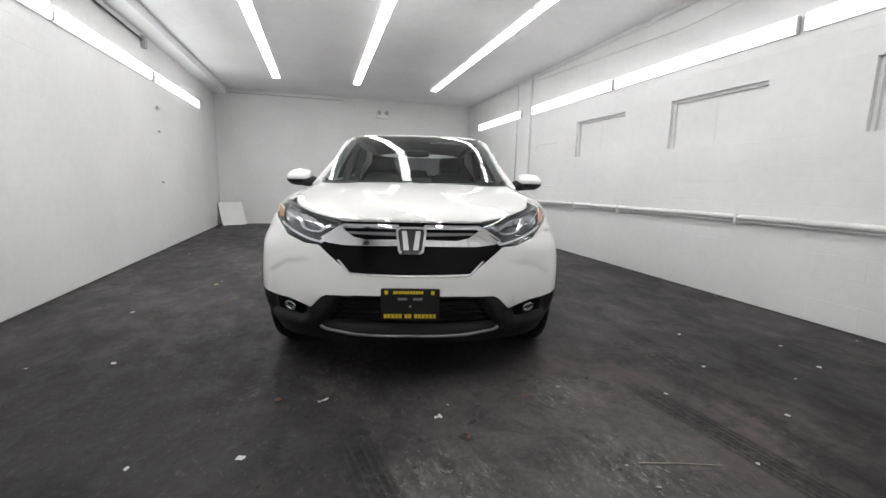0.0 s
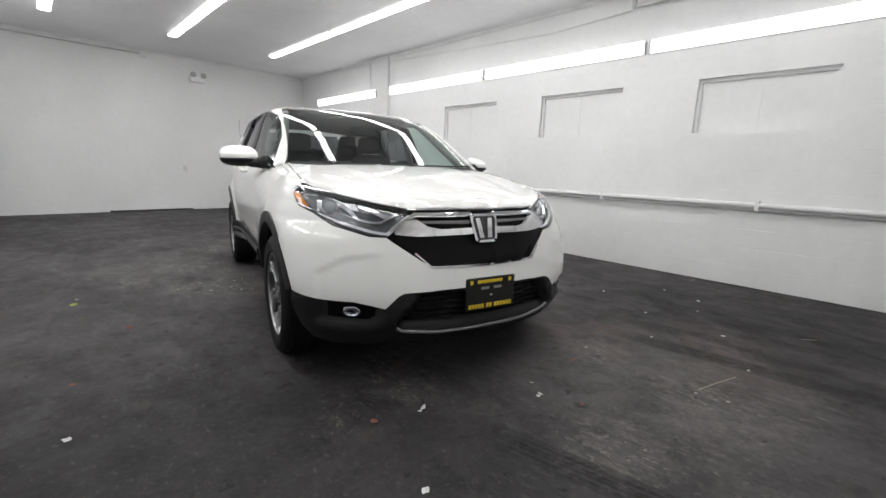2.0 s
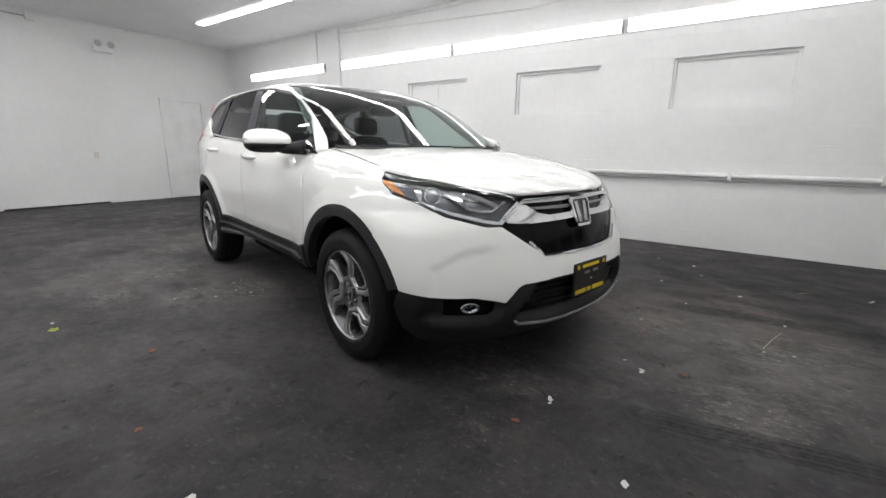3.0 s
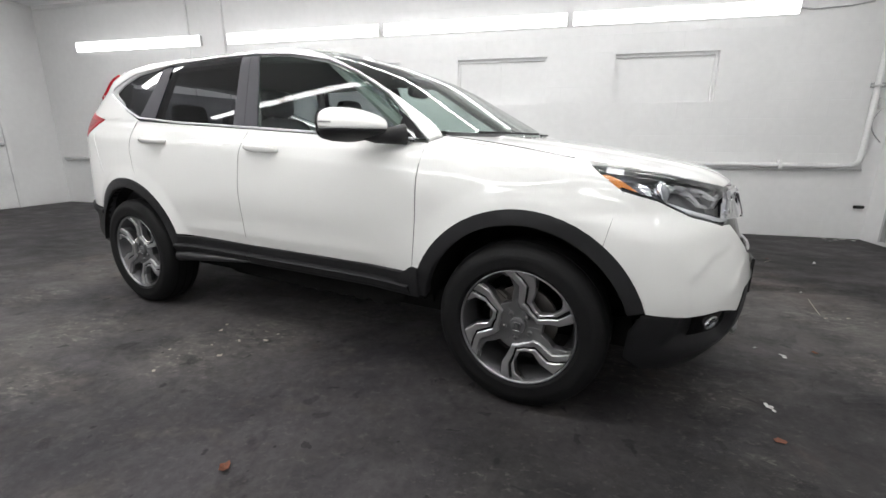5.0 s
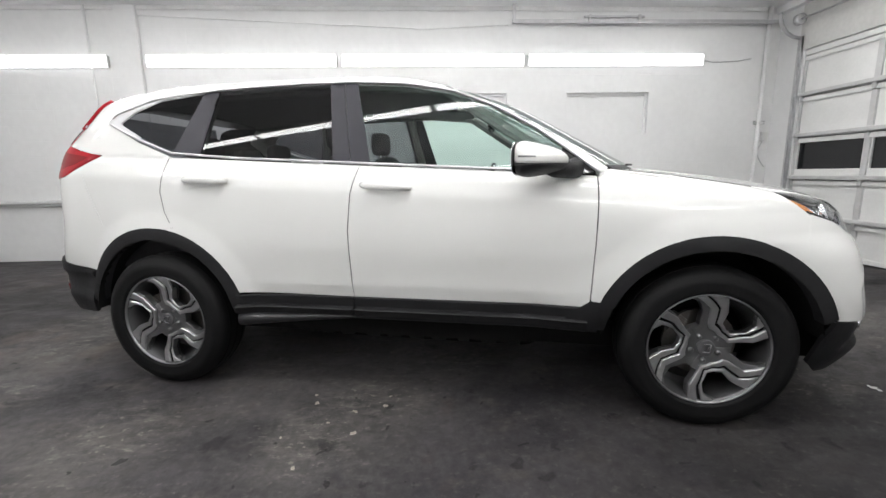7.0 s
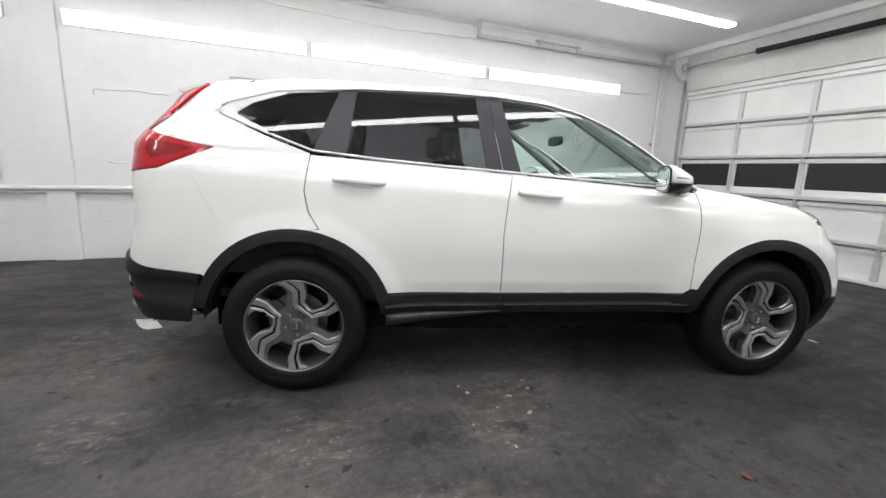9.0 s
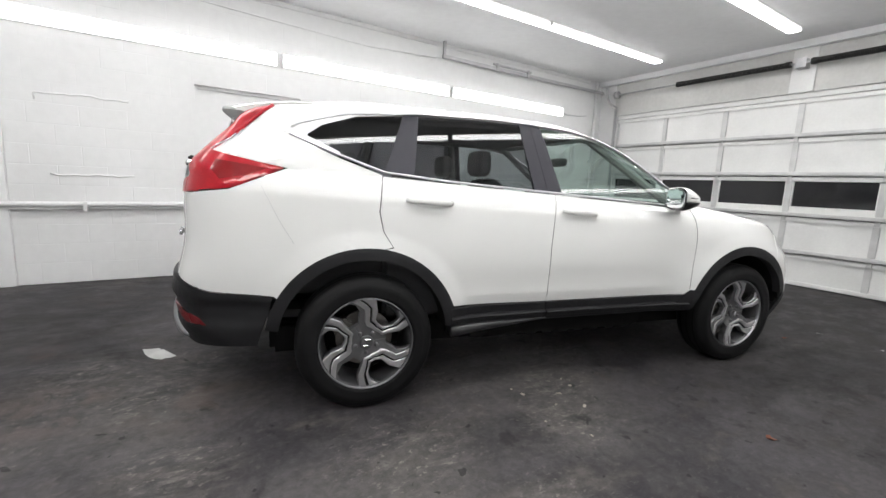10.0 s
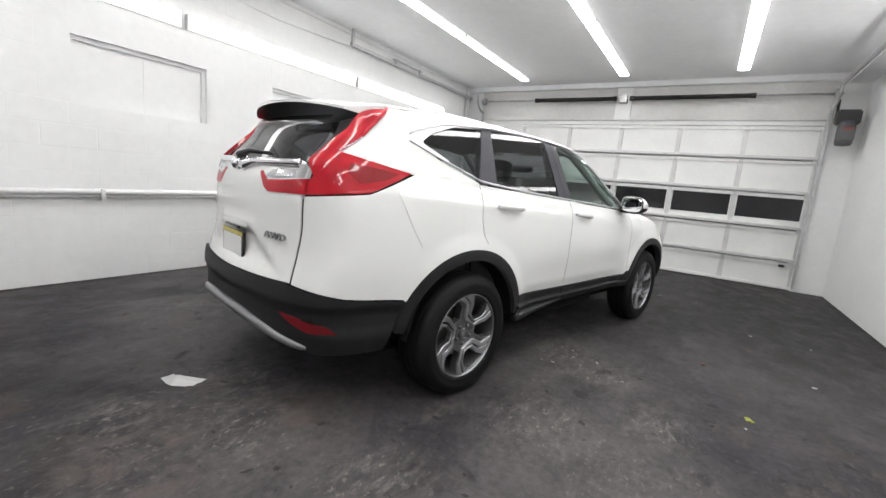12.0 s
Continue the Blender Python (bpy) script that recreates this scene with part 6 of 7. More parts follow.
side_panel("running_light", [("x", -0.800, 0.902), ("x", -0.704, 0.860), ("x", -0.575, 0.823), ("x", -0.512, 0.811), ("x", -0.462, 0.853), ("x", -0.397, 0.901), ("x", -0.394, 0.889), ("x", -0.501, 0.800), ("x", -0.522, 0.801), ("x", -0.581, 0.814), ("x", -0.704, 0.850), ("x", -0.795, 0.893)], LIGHT_GUIDE, car, "bright running light strip", out=-0.010, **LD)
side_panel("lamp_blade", [("x", -0.655, 0.947), ("x", -0.625, 0.879), ("x", -0.580, 0.866), ("x", -0.531, 0.865), ("x", -0.458, 0.906), ("x", -0.449, 0.901), ("x", -0.528, 0.857), ("x", -0.582, 0.857), ("x", -0.633, 0.870), ("x", -0.690, 0.944)], REFLECTOR, car, "bright angled bar", out=-0.020, **LD)
side_panel("lamp_blade", [("x", -0.611, 0.952), ("x", -0.564, 0.938), ("x", -0.493, 0.889), ("x", -0.504, 0.877), ("x", -0.585, 0.926), ("x", -0.612, 0.939)], REFLECTOR, car, "bright inner bar", out=-0.022, **LD)
for k in range(3):
    x0 = -0.70 + 0.045 * k
    side_panel("lamp_facet", [("x", x0, 0.975 - 0.010 * k), ("x", x0 + 0.036, 0.967 - 0.010 * k), ("x", x0 + 0.040, 0.935 - 0.010 * k), ("x", x0 + 0.006, 0.940 - 0.010 * k)], LAMP_GREY, car, "bright reflector facet", out=-0.034 + 0.005 * (k % 2), rim=0.01, grid=0.03)
side_panel("lamp_edge", [("y", -0.335, 0.937), ("y", -0.46, 0.896), ("x", -0.727, 0.836), ("x", -0.587, 0.793), ("x", -0.514, 0.791), ("x", -0.508, 0.799), ("x", -0.585, 0.802), ("x", -0.721, 0.845), ("y", -0.46, 0.904), ("y", -0.342, 0.943)], GLOSS_BLACK, car, "black lamp border", out=-0.003, rim=0.02, grid=0.02)
side_panel("lamp_edge", [("y", -0.222, 1.019), ("y", -0.34, 1.006), ("x", -0.66, 0.982), ("x", -0.56, 0.956), ("x", -0.48, 0.940), ("x", -0.397, 0.927), ("x", -0.397, 0.922), ("x", -0.48, 0.935), ("x", -0.56, 0.952), ("x", -0.66, 0.977), ("y", -0.34, 1.001)], GLOSS_BLACK, car, "black lamp border", out=-0.004, rim=0.02, grid=0.02)

# screen base, wipers, roof fin, spoiler
centre_panel("cowl", [("x", 0.0, 1.060), ("x", -0.70, 1.060), ("x", -0.745, 1.10), ("x", -0.73, 1.149), ("x", 0.0, 1.139)], CLADDING, car, "black cowl under the windscreen", up=True, out=-0.01)
for x0, x1, z0, z1 in ((-0.62, 0.02, 1.138, 1.143), (0.02, 0.66, 1.136, 1.148)):
    bm = bmesh.new()
    add_tube(bm, [chart(at_x(x0 + (x1 - x0) * k / 10, z0 + (z1 - z0) * k / 10, True), z0 + (z1 - z0) * k / 10, True) + Vector((0, -0.006, 0.002)) for k in range(11)], 0.0055, 6)
    part("wiper", bm, CLADDING, car, "black wiper arm", True)
bm = bmesh.new()
fin = [(2.82, 0.0), (2.98, 0.0), (2.985, 0.055), (2.965, 0.06), (2.90, 0.03)]
a = [bm.verts.new((-0.02 if z < 0.01 else -0.004, y, top_z(0, y, True) + z - 0.004)) for y, z in fin]
b = [bm.verts.new((0.02 if z < 0.01 else 0.004, y, top_z(0, y, True) + z - 0.004)) for y, z in fin]
bm.faces.new(a)
bm.faces.new(b[::-1])
for k in range(5):
    bm.faces.new((a[k], b[k], b[(k + 1) % 5], a[(k + 1) % 5]))
bmesh.ops.recalc_face_normals(bm, faces=bm.faces)
part("aerial_fin", bm, PAINT, car, "white shark-fin aerial")


def spoiler_point(u, v, low):
    x0 = 0.595 * u
    y0, y1 = 2.90 + 0.02 * u * u, 3.415 - 0.12 * abs(u) ** 2.4
    y = y0 + (y1 - y0) * v
    x = x0 * (1 - 0.10 * v)
    z_front = top_z(x0, y0, True) if abs(u) < 0.93 else 1.577
    z = z_front + (1.572 - 0.040 * abs(u) ** 2.2 - z_front) * v + 0.012 * math.sin(math.pi * v)
    return Vector((x, y, z - (0.012 + 0.055 * math.sin(math.pi * min(1, 0.35 + 0.6 * v))) * low))


def sheet(name, fn, nu, nv, material, label):
    bm = bmesh.new()
    g = [[bm.verts.new(fn(-1 + 2 * i / nu, j / nv)) for j in range(nv + 1)] for i in range(nu + 1)]
    for i in range(nu):
        for j in range(nv):
            bm.faces.new((g[i][j], g[i + 1][j], g[i + 1][j + 1], g[i][j + 1]))
    return part(name, bm, material, car, label, True)


spoiler = sheet("spoiler", lambda u, v: spoiler_point(u, v, 0) + Vector((0, 0, 0.004)), 24, 10, PAINT, "white roof spoiler")
sheet("spoiler_underside", lambda u, v: spoiler_point(u, 0.10 + 0.90 * v, min(1, 5 * v) * (1 - 0.62 * v**5)), 24, 10, mat("dark_blue_grey_plastic", (0.03, 0.031, 0.036), 0.3), "dark spoiler underside")
sheet("spoiler_edge", lambda u, v: spoiler_point(u, 1, 0.38 * v) + Vector((0, 0, 0.004 * (1 - v))), 24, 1, PAINT, "")
for s in (-1, 1):
    bm = bmesh.new()
    top = [bm.verts.new(spoiler_point(s, v / 8, 0) + Vector((0, 0, 0.004))) for v in range(9)]
    low = [bm.verts.new(spoiler_point(s, v / 8, min(1, 0.6 * v) * (1 - 0.62 * (v / 8) ** 5))) for v in range(9)]
    for k in range(8):
        bm.faces.new((top[k], top[k + 1], low[k + 1], low[k]))
    part("spoiler_end", bm, PAINT, car)

# tailgate: chrome bar, lamps' clear parts, wiper, lettering
for s_ in (-1, 1):
    bm = bmesh.new()
    line, rad = [], []
    for k in range(15):
        x = 0.05 + 0.545 * k / 14
        z = 1.205 + 0.026 * step(0.04, 0.20, x) + 0.004 * step(0.3, 0.6, x)
        p = chart(at_x(-x, z, True, True), z, True)
        p = p + normal_at(p, True) * 0.014
        line.append((p.x * s_, p.y, p.z))
        rad.append(0.030 - 0.013 * step(0.04, 0.18, x))
    add_tube(bm, line, rad, 12)
    part("chrome_bar", bm, CHROME, car, "chrome bar across the tailgate", True)
side_panel("reverse_lamp", [("r", -0.655, 1.232), ("r", -0.575, 1.212), ("r", -0.39, 1.200), ("r", -0.35, 1.168), ("r", -0.43, 1.160), ("r", -0.650, 1.176)], LAMP_GREY, car, "clear reversing lamp", up=True, out=0.004, rim=0.02, grid=0.02)
side_panel("reverse_lens", [("r", -0.62, 1.214), ("r", -0.45, 1.200), ("r", -0.44, 1.168), ("r", -0.62, 1.180)], REFLECTOR, car, "bright reflector", up=True, out=0.006, rim=0.01, grid=0.02)
side_panel("lamp_chrome", [("r", -0.600, 1.248), ("r", -0.60, 1.180), ("r", -0.625, 1.178), ("r", -0.645, 1.240)], LAMP_GREY, car, "bright lamp joint", up=True, out=0.008, rim=0.01, grid=0.02)
trim_line("lamp_line", [(3.385, 1.312), (3.300, 1.366), (3.218, 1.436)], 0.0035, REFLECTOR, "bright lamp edge", up=True, out=0.005, closed=False)
trim_line("lamp_ridge", [(3.108, 1.546), (3.165, 1.496), (3.225, 1.440), (3.300, 1.366)], 0.009, RED_LENS, "raised red lamp edge", up=True, out=0.006, closed=False)
side_panel("lamp_glow", [("y", 3.13, 1.228), ("y", 3.22, 1.243), ("y", 3.36, 1.262), ("y", 3.38, 1.215), ("y", 3.34, 1.170), ("y", 3.22, 1.192)], mat("deep_red_lens", (0.20, 0.003, 0.006), 0.3, coat=0.5, spec=0.15), car, "darker inner lens", up=True, out=0.0052, rim=0.01, grid=0.02)
part("rear_wiper", tube([(-0.02, 3.60, 1.262), (-0.12, 3.585, 1.285), (-0.33, 3.555, 1.275)], [0.022, 0.013, 0.007], 8), CLADDING, car, "black rear wiper", True)
centre_panel("gate_ledge", [("r", 0.0, 0.912), ("r", -0.195, 0.908), ("r", -0.205, 0.898), ("r", -0.20, 0.888), ("r", 0.0, 0.890)], PAINT, car, "white ledge over the plate", up=True, rear=True, out=0.016, rim=0.035)
part("gate_latch", box(-0.10, 0.10, 3.62, 3.634, 0.872, 0.886, 0.004), GLOSS_BLACK, car)
text = bpy.data.curves.new("badge_text", "FONT")
text.body, text.size, text.extrude, text.space_character = "AWD", 0.045, 0.006, 1.1
letters = new("badge_text", text)
dg = bpy.context.evaluated_depsgraph_get()
letters_mesh = bpy.data.meshes.new_from_object(letters.evaluated_get(dg))
bpy.data.objects.remove(letters)
letters_mesh.materials.clear()
letters_mesh.materials.append(DARK_CHROME)
lettering = new("lettering", letters_mesh)
lettering.parent = car
lettering["label"] = "chrome letters on the tailgate"
q = chart(at_x(-0.50, 0.925, True, True), 0.925, True)
lettering.matrix_basis = pose(-0.352, chart(at_x(-0.352, 0.89, True, True), 0.89, True).y + 0.004, 0.870, 90, 0, 180 + 9) @ Matrix.Diagonal((1.55, 1, 1, 1))

# rear bumper trim
def on_tail(x, z, out):
    p = chart(at_x(x, z, True, True), z, True)
    return p + normal_at(p, True) * out


bm = bmesh.new()
rl = [(-0.76, 0.385), (-0.68, 0.400), (-0.50, 0.435), (-0.25, 0.465), (0.0, 0.470), (0.25, 0.465), (0.50, 0.435), (0.68, 0.400), (0.76, 0.385)]
fine = []
for (x0, z0), (x1, z1) in zip(rl, rl[1:]):
    fine += [(x0 + (x1 - x0) * k / 4, z0 + (z1 - z0) * k / 4) for k in range(4)]
fine.append(rl[-1])
add_tube(bm, [on_tail(x, z, 0.012) for x, z in fine], [0.010 + 0.016 * math.sin(math.pi * k / (len(fine) - 1)) ** 0.4 for k in range(len(fine))], 10)
part("rear_lip", bm, SATIN_SILVER, car, "satin silver rear lip", True)
side_panel("reflector", [("r", -0.645, 0.540), ("r", -0.745, 0.530), ("y", 3.46, 0.497), ("y", 3.405, 0.452), ("r", -0.80, 0.462), ("r", -0.72, 0.495)], mat("dark_red_reflector", (0.17, 0.006, 0.01), 0.15, coat=0.6), car, "dark red reflector", up=True, out=0.008, rim=0.02, grid=0.02)
both("exhaust_tip", lambda: tube([(-0.60, 3.20, 0.350), (-0.62, 3.40, 0.346)], [0.035, 0.038], 16), CHROME, "chrome exhaust tip")
# cabin
def seat(x, y, wide, tall=0.62):
    s = part("seat", blob(x, y, 0.66, wide, 0.26, 0.09, 0.5), INTERIOR, car, "dark grey cloth seat", True)
    bm = blob(x, y + 0.27, 0.66 + tall / 2, wide * 0.95, 0.075, tall / 2, 0.5)
    bmesh.ops.rotate(bm, verts=bm.verts, cent=(x, y + 0.25, 0.66), matrix=Matrix.Rotation(radians(-14), 3, "X"))
    part("backrest", bm, INTERIOR, s, "", True)
    return s


def headrest(s, x, y, z):
    part("headrest", blob(x, y, z, 0.125, 0.05, 0.085, 0.55), INTERIOR, s, "", True)
    for dx in (-0.05, 0.05):
        part("headrest_post", tube([(x + dx, y - 0.02, z - 0.17), (x + dx, y, z - 0.02)], 0.006, 6), GREY_STEEL, s)


for x in (-0.37, 0.37):
    s = seat(x, 1.40, 0.25, 0.60)
    headrest(s, x, 1.845, 1.335)
s = seat(0.0, 2.28, 0.62, 0.56)
for x in (-0.40, 0.0, 0.40):
    headrest(s, x, 2.715, 1.27 if x else 1.22)
part("dashboard", blob(0, 0.74, 0.93, 0.72, 0.28, 0.16, 0.45), INTERIOR, car, "dark grey dashboard", True)
part("instrument_hood", blob(0.37, 0.83, 1.06, 0.20, 0.12, 0.05, 0.6), INTERIOR, car, "", True)
bm = bmesh.new()
ring = [(0.37 + 0.185 * math.cos(a), 1.06 - 0.07 * math.sin(a), 1.0 + 0.17 * math.sin(a)) for a in [2 * math.pi * k / 32 for k in range(33)]]
add_tube(bm, ring, 0.015, 8)
add_tube(bm, [(0.19, 1.06, 1.0), (0.37, 1.03, 0.99), (0.55, 1.06, 1.0)], 0.02, 8)
part("steering_wheel", bm, CLADDING, car, "black steering wheel", True)
part("rear_view_mirror", blob(0.0, 0.985, 1.405, 0.12, 0.02, 0.035, 0.6), CLADDING, car, "interior mirror", True)
for s in (-1, 1):
    part("door_lining", box(min(s * 0.80, s * 0.74), max(s * 0.80, s * 0.74), 0.55, 2.56, 0.45, 1.075, 0.02), INTERIOR, car)
    part("boot_lining", box(min(s * 0.79, s * 0.70), max(s * 0.79, s * 0.70), 2.56, 3.35, 0.60, 1.17, 0.02), INTERIOR, car)
    part("pillar_lining", tube([(s * 0.76, 1.60, 1.12), (s * 0.66, 1.68, 1.53)], 0.03, 8), INTERIOR_LIGHT, car)
    part("pillar_lining", tube([(s * 0.78, 2.49, 1.20), (s * 0.665, 2.42, 1.53)], 0.035, 8), INTERIOR_LIGHT, car)
    part("pillar_lining", tube([(s * 0.735, 0.60, 1.14), (s * 0.60, 1.17, 1.52), (s * 0.60, 1.5, 1.555), (s * 0.60, 2.6, 1.545), (s * 0.58, 3.0, 1.51)], 0.028, 8), INTERIOR_LIGHT, car)
part("sun_visor", box(0.12, 0.52, 1.14, 1.27, 1.515, 1.53, 0.006), INTERIOR_LIGHT, car)
part("sun_visor", box(-0.52, -0.12, 1.14, 1.27, 1.515, 1.53, 0.006), INTERIOR_LIGHT, car)
part("cabin_floor", box(-0.72, 0.72, 0.45, 3.40, 0.46, 0.50, 0.0), INTERIOR, car)
part("parcel_cover", box(-0.66, 0.66, 2.85, 3.30, 1.02, 1.04, 0.005), INTERIOR, car)
sheet("headlining", lambda u, v: Vector((0.55 * u, 1.22 + 1.75 * v, 1.585 - 0.03 * u * u - 0.05 * (2 * v - 1) ** 2)), 8, 10, INTERIOR_LIGHT, "light grey headlining")

# ---- litter on the floor ----
def scrap(x, y, size, material, label, category, lift=0.25, seed=0):
    """A torn, curled flake with a little thickness."""
    rnd = random.Random(seed)
    n = 9
    ring = [(size * (0.55 + 0.45 * rnd.random()) * math.cos(2 * math.pi * k / n), size * (0.35 + 0.35 * rnd.random()) * math.sin(2 * math.pi * k / n)) for k in range(n)]
    bm = bmesh.new()
    top, low = [], []
    for u, v in ring:
        h = 0.002 + size * lift * (rnd.random() ** 2)
        top.append(bm.verts.new((u, v, h + 0.0012)))
        low.append(bm.verts.new((u, v, max(0.0002, h - 0.0005))))
    mid_top, mid_low = bm.verts.new((0, 0, 0.003)), bm.verts.new((0, 0, 0.0004))
    for k in range(n):
        q = (k + 1) % n
        bm.faces.new((top[k], top[q], mid_top))
        bm.faces.new((low[q], low[k], mid_low))
        bm.faces.new((low[k], low[q], top[q], top[k]))
    ob = link_mesh("leaf" if "leaf" in label else "grit_flake" if "grit" in label else "paper_scrap" if "scrap" in label else "paper_sheet", bm, material)
    ob.matrix_world = pose(x, y, 0.0005, 0, 0, rnd.uniform(0, 360))
    return tagged(ob, label, category, "floor litter")


CHIPS = [(-2.33, -0.07), (-1.4, -1.22), (-0.98, -1.26), (-0.67, -0.87), (2.05, -0.48), (3.42, 0.4), (2.61, -0.85), (2.47, -1.19), (3.33, -0.91), (1.63, -1.58), (2.13, -1.28), (1.72, -1.0), (-2.18, 1.02), (-1.71, 1.95 + 0.12), (-2.54, 4.03), (-0.03, -1.06), (-0.12, -1.16), (-1.88, -0.1), (1.10, -1.83), (2.09, -2.42), (3.3, -3.2), (1.19, -1.24)]
for k, (x, y) in enumerate(CHIPS):
    scrap(x, y, 0.011 + 0.012 * ((k * 7) % 5) / 4, PAPER, "small torn white paper scrap on the floor", "scrap", 0.3, k)
LEAVES = [(0.87, -0.96), (0.41, -1.06), (-0.88, -0.80), (2.17, -2.06), (-1.83, 0.43), (-1.50, 1.14), (-0.02, -1.35)]
for k, (x, y) in enumerate(LEAVES):
    scrap(x, y, 0.020 + 0.005 * (k % 3), LEAF_BROWN, "small dry brown leaf on the floor", "leaf", 0.35, 100 + k)
scrap(-1.735, 1.935, 0.045, LEAF_GREEN, "yellow-green fallen leaf on the floor", "leaf", 0.25, 7)


def crumpled_sheet(x, y, turn):
    """A torn half sheet lying on the floor, creased and lifted at two corners."""
    rnd = random.Random(21)
    bm = bmesh.new()
    nu, nv = 10, 6
    grid = []
    for i in range(nu + 1):
        row = []
        for j in range(nv + 1):
            u, v = i / nu - 0.5, j / nv - 0.5
            fold = max(0, u + 0.35 * v - 0.22)
            edge = 0.0025 if i in (0, nu) or j in (0, nv) else 0.0
            row.append(bm.verts.new((0.20 * u - 0.10 * fold + 0.03 * v + rnd.uniform(-edge, edge), 0.115 * v * (1 + 0.25 * u) + rnd.uniform(-edge, edge), 0.002 + 0.09 * fold + 0.004 * abs(math.sin(6.0 * v + 1.0)) * (0.5 - u))))
        grid.append(row)
    for i in range(nu):
        for j in range(nv):
            if (i, j) not in ((0, nv - 1), (nu - 1, 0)):
                bm.faces.new((grid[i][j], grid[i + 1][j], grid[i + 1][j + 1], grid[i][j + 1]))
    loose = [v for v in bm.verts if not v.link_faces]
    bmesh.ops.delete(bm, geom=loose, context="VERTS")
    ext = bmesh.ops.solidify(bm, geom=bm.faces[:], thickness=0.0008)
    ob = link_mesh("paper_sheet", bm, PAPER)
    ob.matrix_world = pose(x, y, 0.001, 0, 0, turn)
    return tagged(ob, "creased white paper sheet with a folded corner on the floor", "paper", "floor litter")


crumpled_sheet(0.96, 3.745, 28)


def stick(x0, y0, x1, y1, r):
    bm = tube([(x0, y0, r), ((x0 + x1) / 2, (y0 + y1) / 2 + 0.004, r * 1.2), (x1, y1, r)], [r, r * 0.9, r * 0.6], 6)
    return tagged(link_mesh("stick", bm, mat("pale_stick", (0.34, 0.31, 0.27), 0.8, vary=0.2, scale=30)), "thin pale wooden stick on the floor", "stick", "floor litter")


stick(0.61, -1.70, 0.94, -1.80, 0.0028)
stick(2.02, -1.98, 2.10, -2.06, 0.003)

for k, (x, y, size) in enumerate(((3.40, -3.20, 0.045), (3.38, -3.30, 0.040), (3.42, -3.39, 0.050), (3.37, -3.47, 0.040), (2.12, -2.44, 0.020), (-0.10, -1.16, 0.020), (-0.64, -0.86, 0.022))):
    scrap(x, y, size, PAPER, "torn white paper scrap lying by the wall" if size > 0.03 else "small torn white paper scrap on the floor", "scrap", 0.4, 500 + k)
GRIT = mat("pale_grit", (0.36, 0.32, 0.28), 0.9, vary=0.2, scale=40)
FLAKES = [(-0.53, 1.59), (-0.49, 1.97), (-0.66, 1.75), (-0.83, 1.73), (-0.84, 2.04), (-1.04, 1.93), (-0.62, 1.61), (-0.57, 1.95), (-0.74, 1.86), (0.55, -1.70), (0.58, -1.84), (0.64, -1.02)]
for k, (x, y) in enumerate(FLAKES):
    scrap(x, y, 0.010 + 0.010 * ((k * 5) % 4) / 3, GRIT, "small pale flake of grit on the floor", "grit", 0.35, 300 + k)

# ---- wall blocks: painted concrete masonry, joints slightly sunk ----
def block_mesh():
    """One block face, a metre long and high before scaling, with softened edges, lying in the y-z plane."""
    bm = bmesh.new()
    back = [bm.verts.new((0, y, z)) for y, z in ((-0.5, -0.5), (0.5, -0.5), (0.5, 0.5), (-0.5, 0.5))]
    e, f = 0.492, 0.485
    mid_ = [bm.verts.new((0.0006, y, z)) for y, z in ((-e - 0.004, -e), (e + 0.004, -e), (e + 0.004, e), (-e - 0.004, e))]
    top = [bm.verts.new((0.0010, y, z)) for y, z in ((-f - 0.006, -f), (f + 0.006, -f), (f + 0.006, f), (-f - 0.006, f))]
    for a, b in ((back, mid_), (mid_, top)):
        for k in range(4):
            bm.faces.new((a[k], a[(k + 1) % 4], b[(k + 1) % 4], b[k]))
    bm.faces.new(top)
    bmesh.ops.recalc_face_normals(bm, faces=bm.faces)
    me = bpy.data.meshes.new("block")
    bm.to_mesh(me)
    bm.free()
    me.materials.append(WHITE_WALL)
    return me


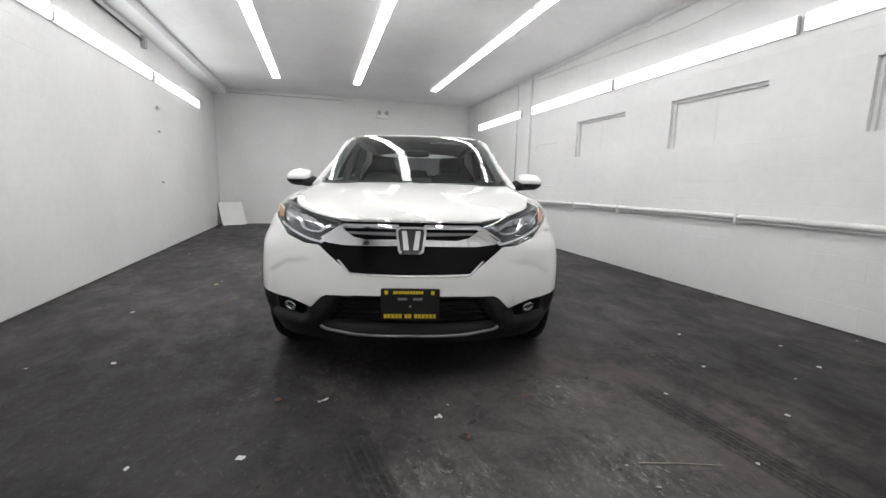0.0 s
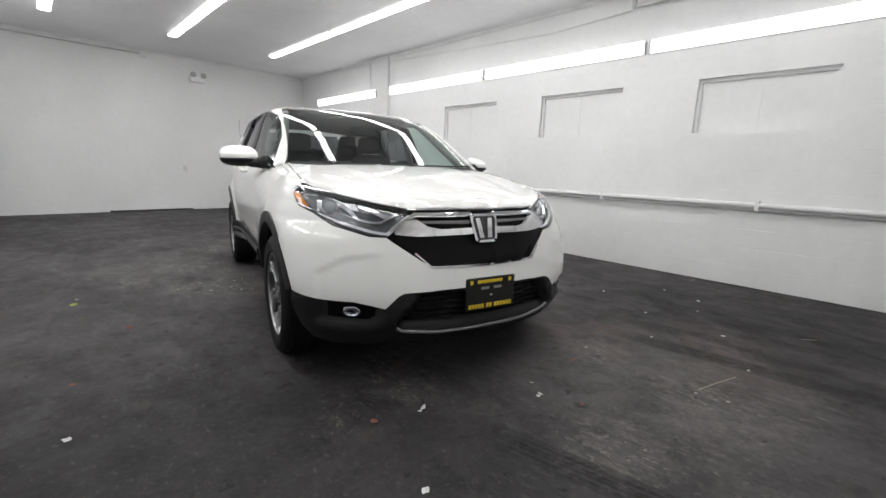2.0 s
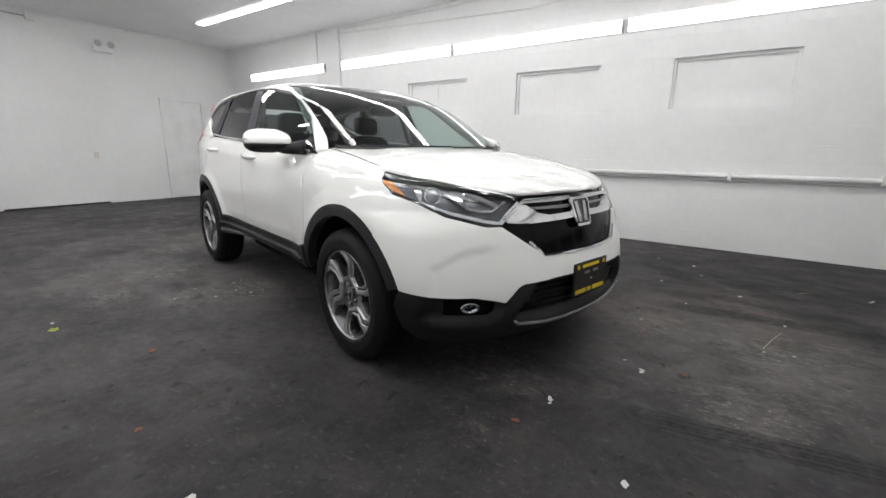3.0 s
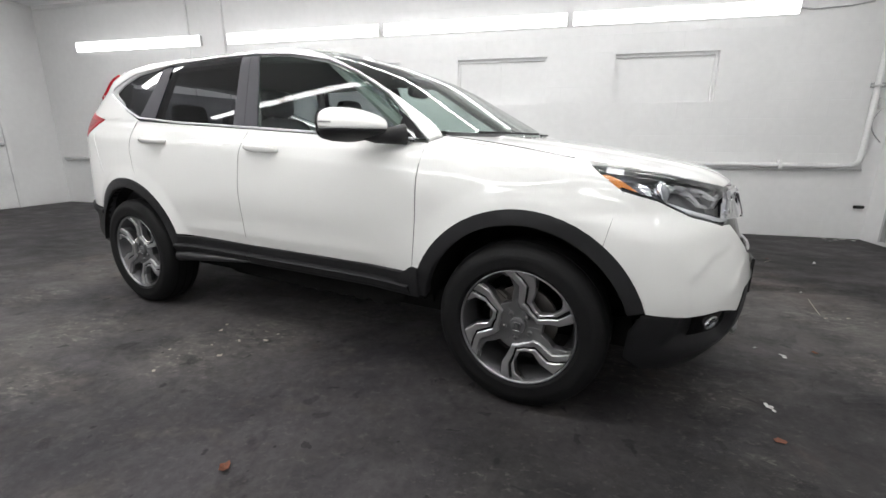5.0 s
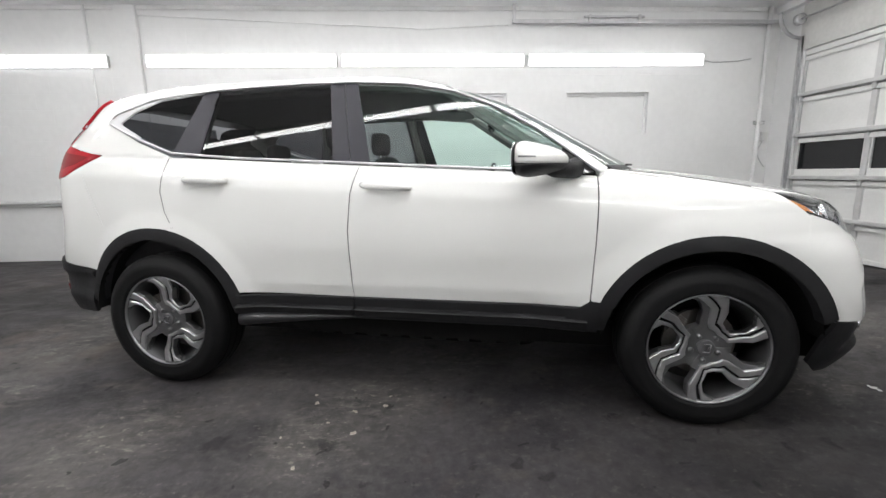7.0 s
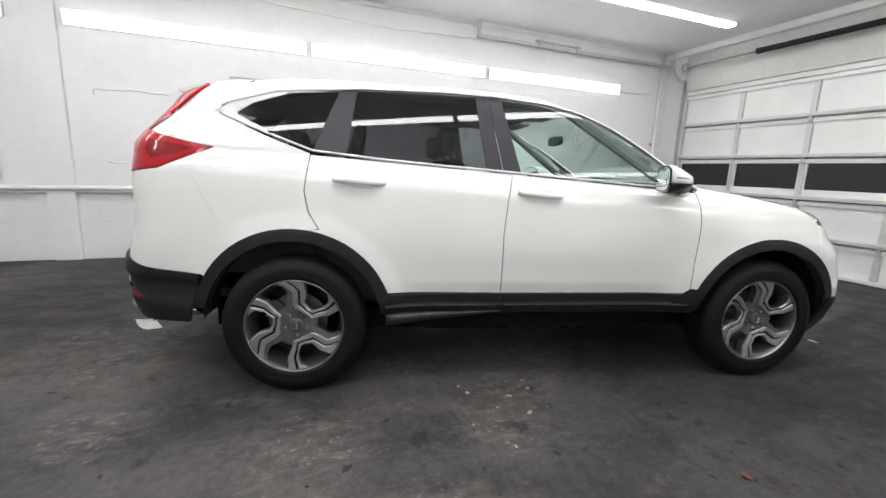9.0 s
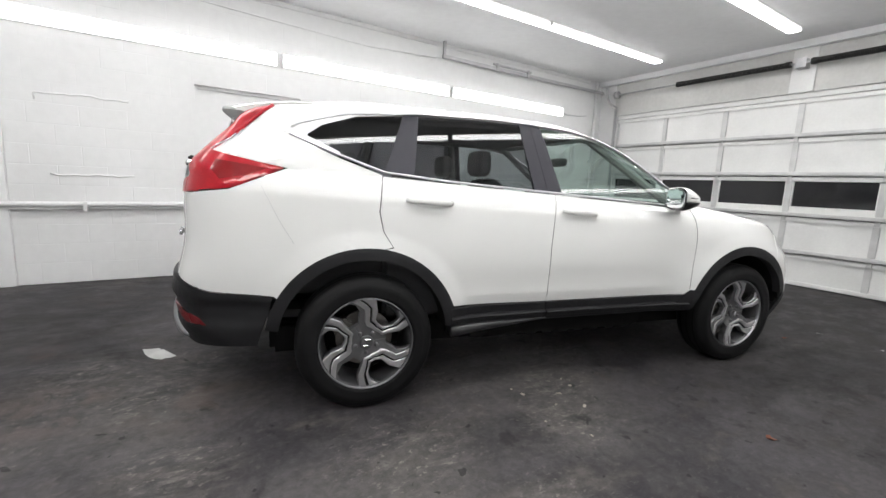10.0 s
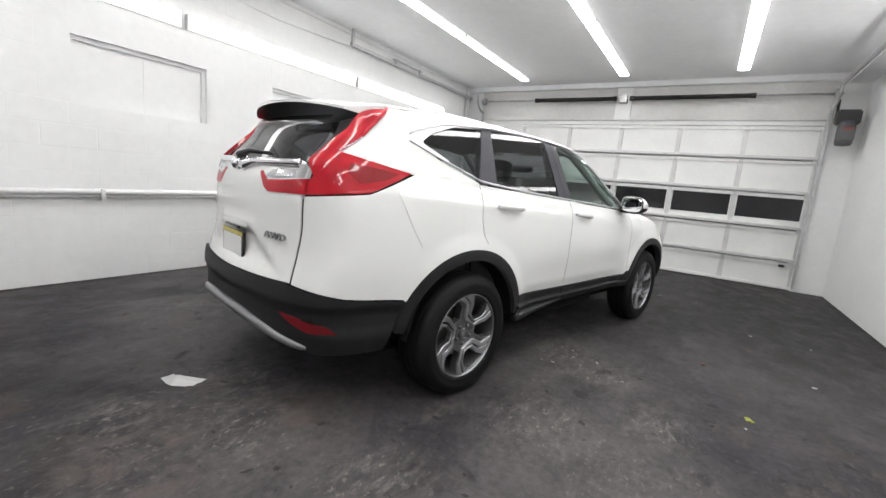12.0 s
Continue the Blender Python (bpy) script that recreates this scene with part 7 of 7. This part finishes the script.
BLOCK = block_mesh()
COURSE, RUN, Z0, JOINT = 0.2, 0.4, 0.015, 0.005


def lay(wall, x, face, y_from, y_to, gaps, near, deep):
    """Courses of blocks on a wall's face; those within the near stretch are pieces of their own, the rest one part."""
    rest_v, rest_f = [], []
    rng = random.Random(12)
    row = 0
    z = Z0
    while z + COURSE <= ZC - 0.05:
        cuts = [(y_from, y_to)]
        for g0, g1, gz0, gz1 in gaps:
            if z + COURSE > gz0 + 0.05 and z < gz1 - 0.05:
                cuts = [c for a, b in cuts for c in ((a, min(b, g0)), (max(a, g1), b)) if c[1] - c[0] > 0.04]
        for a, b in cuts:
            y = math.floor(a / RUN) * RUN + (0.2 if row % 2 else 0.0) - RUN
            while y < b:
                p, q = max(a, y), min(b, y + RUN)
                if q - p > 0.05:
                    sy, sz = q - p - JOINT, COURSE - JOINT
                    c = Vector((x, (p + q) / 2, z + COURSE / 2))
                    proud = deep * rng.choice((0.5, 0.7, 0.9, 1.1, 1.8))
                    sz -= rng.choice((0, 0, 0.002, 0.004))
                    if near[0] < c.y < near[1] and c.z < near[2]:
                        ob = new("block", BLOCK)
                        ob.parent = wall
                        ob.matrix_basis = Matrix.Translation(c) @ Matrix.Diagonal((face * proud, sy, sz, 1))
                    else:
                        n = len(rest_v)
                        rest_v += [(c.x + face * proud * v.co.x, c.y + sy * v.co.y, c.z + sz * v.co.z) for v in BLOCK.vertices]
                        rest_f += [[n + i for i in (f.vertices if face > 0 else reversed(f.vertices))] for f in BLOCK.polygons]
                y += RUN
        z += COURSE
        row += 1
    me = bpy.data.meshes.new("blocks")
    me.from_pydata(rest_v, [], rest_f)
    me.materials.append(WHITE_WALL)
    ob = new("blocks", me)
    ob.parent = wall
    tagged(ob, kind="stuff")


holes = [(y0, y1, WZ0, WZ1) for y0, y1 in WINDOWS]
lay(wall_right, XR, -1, YF + 0.01, YB - 0.01, holes + [(4.98, 5.24, 0, ZC)], (-3.7, 3.6, 3.0), 0.6)
lay(wall_left, XL, 1, YF + 0.01, YB - 0.01, [], (0.4, 8.0, 2.7), 0.55)
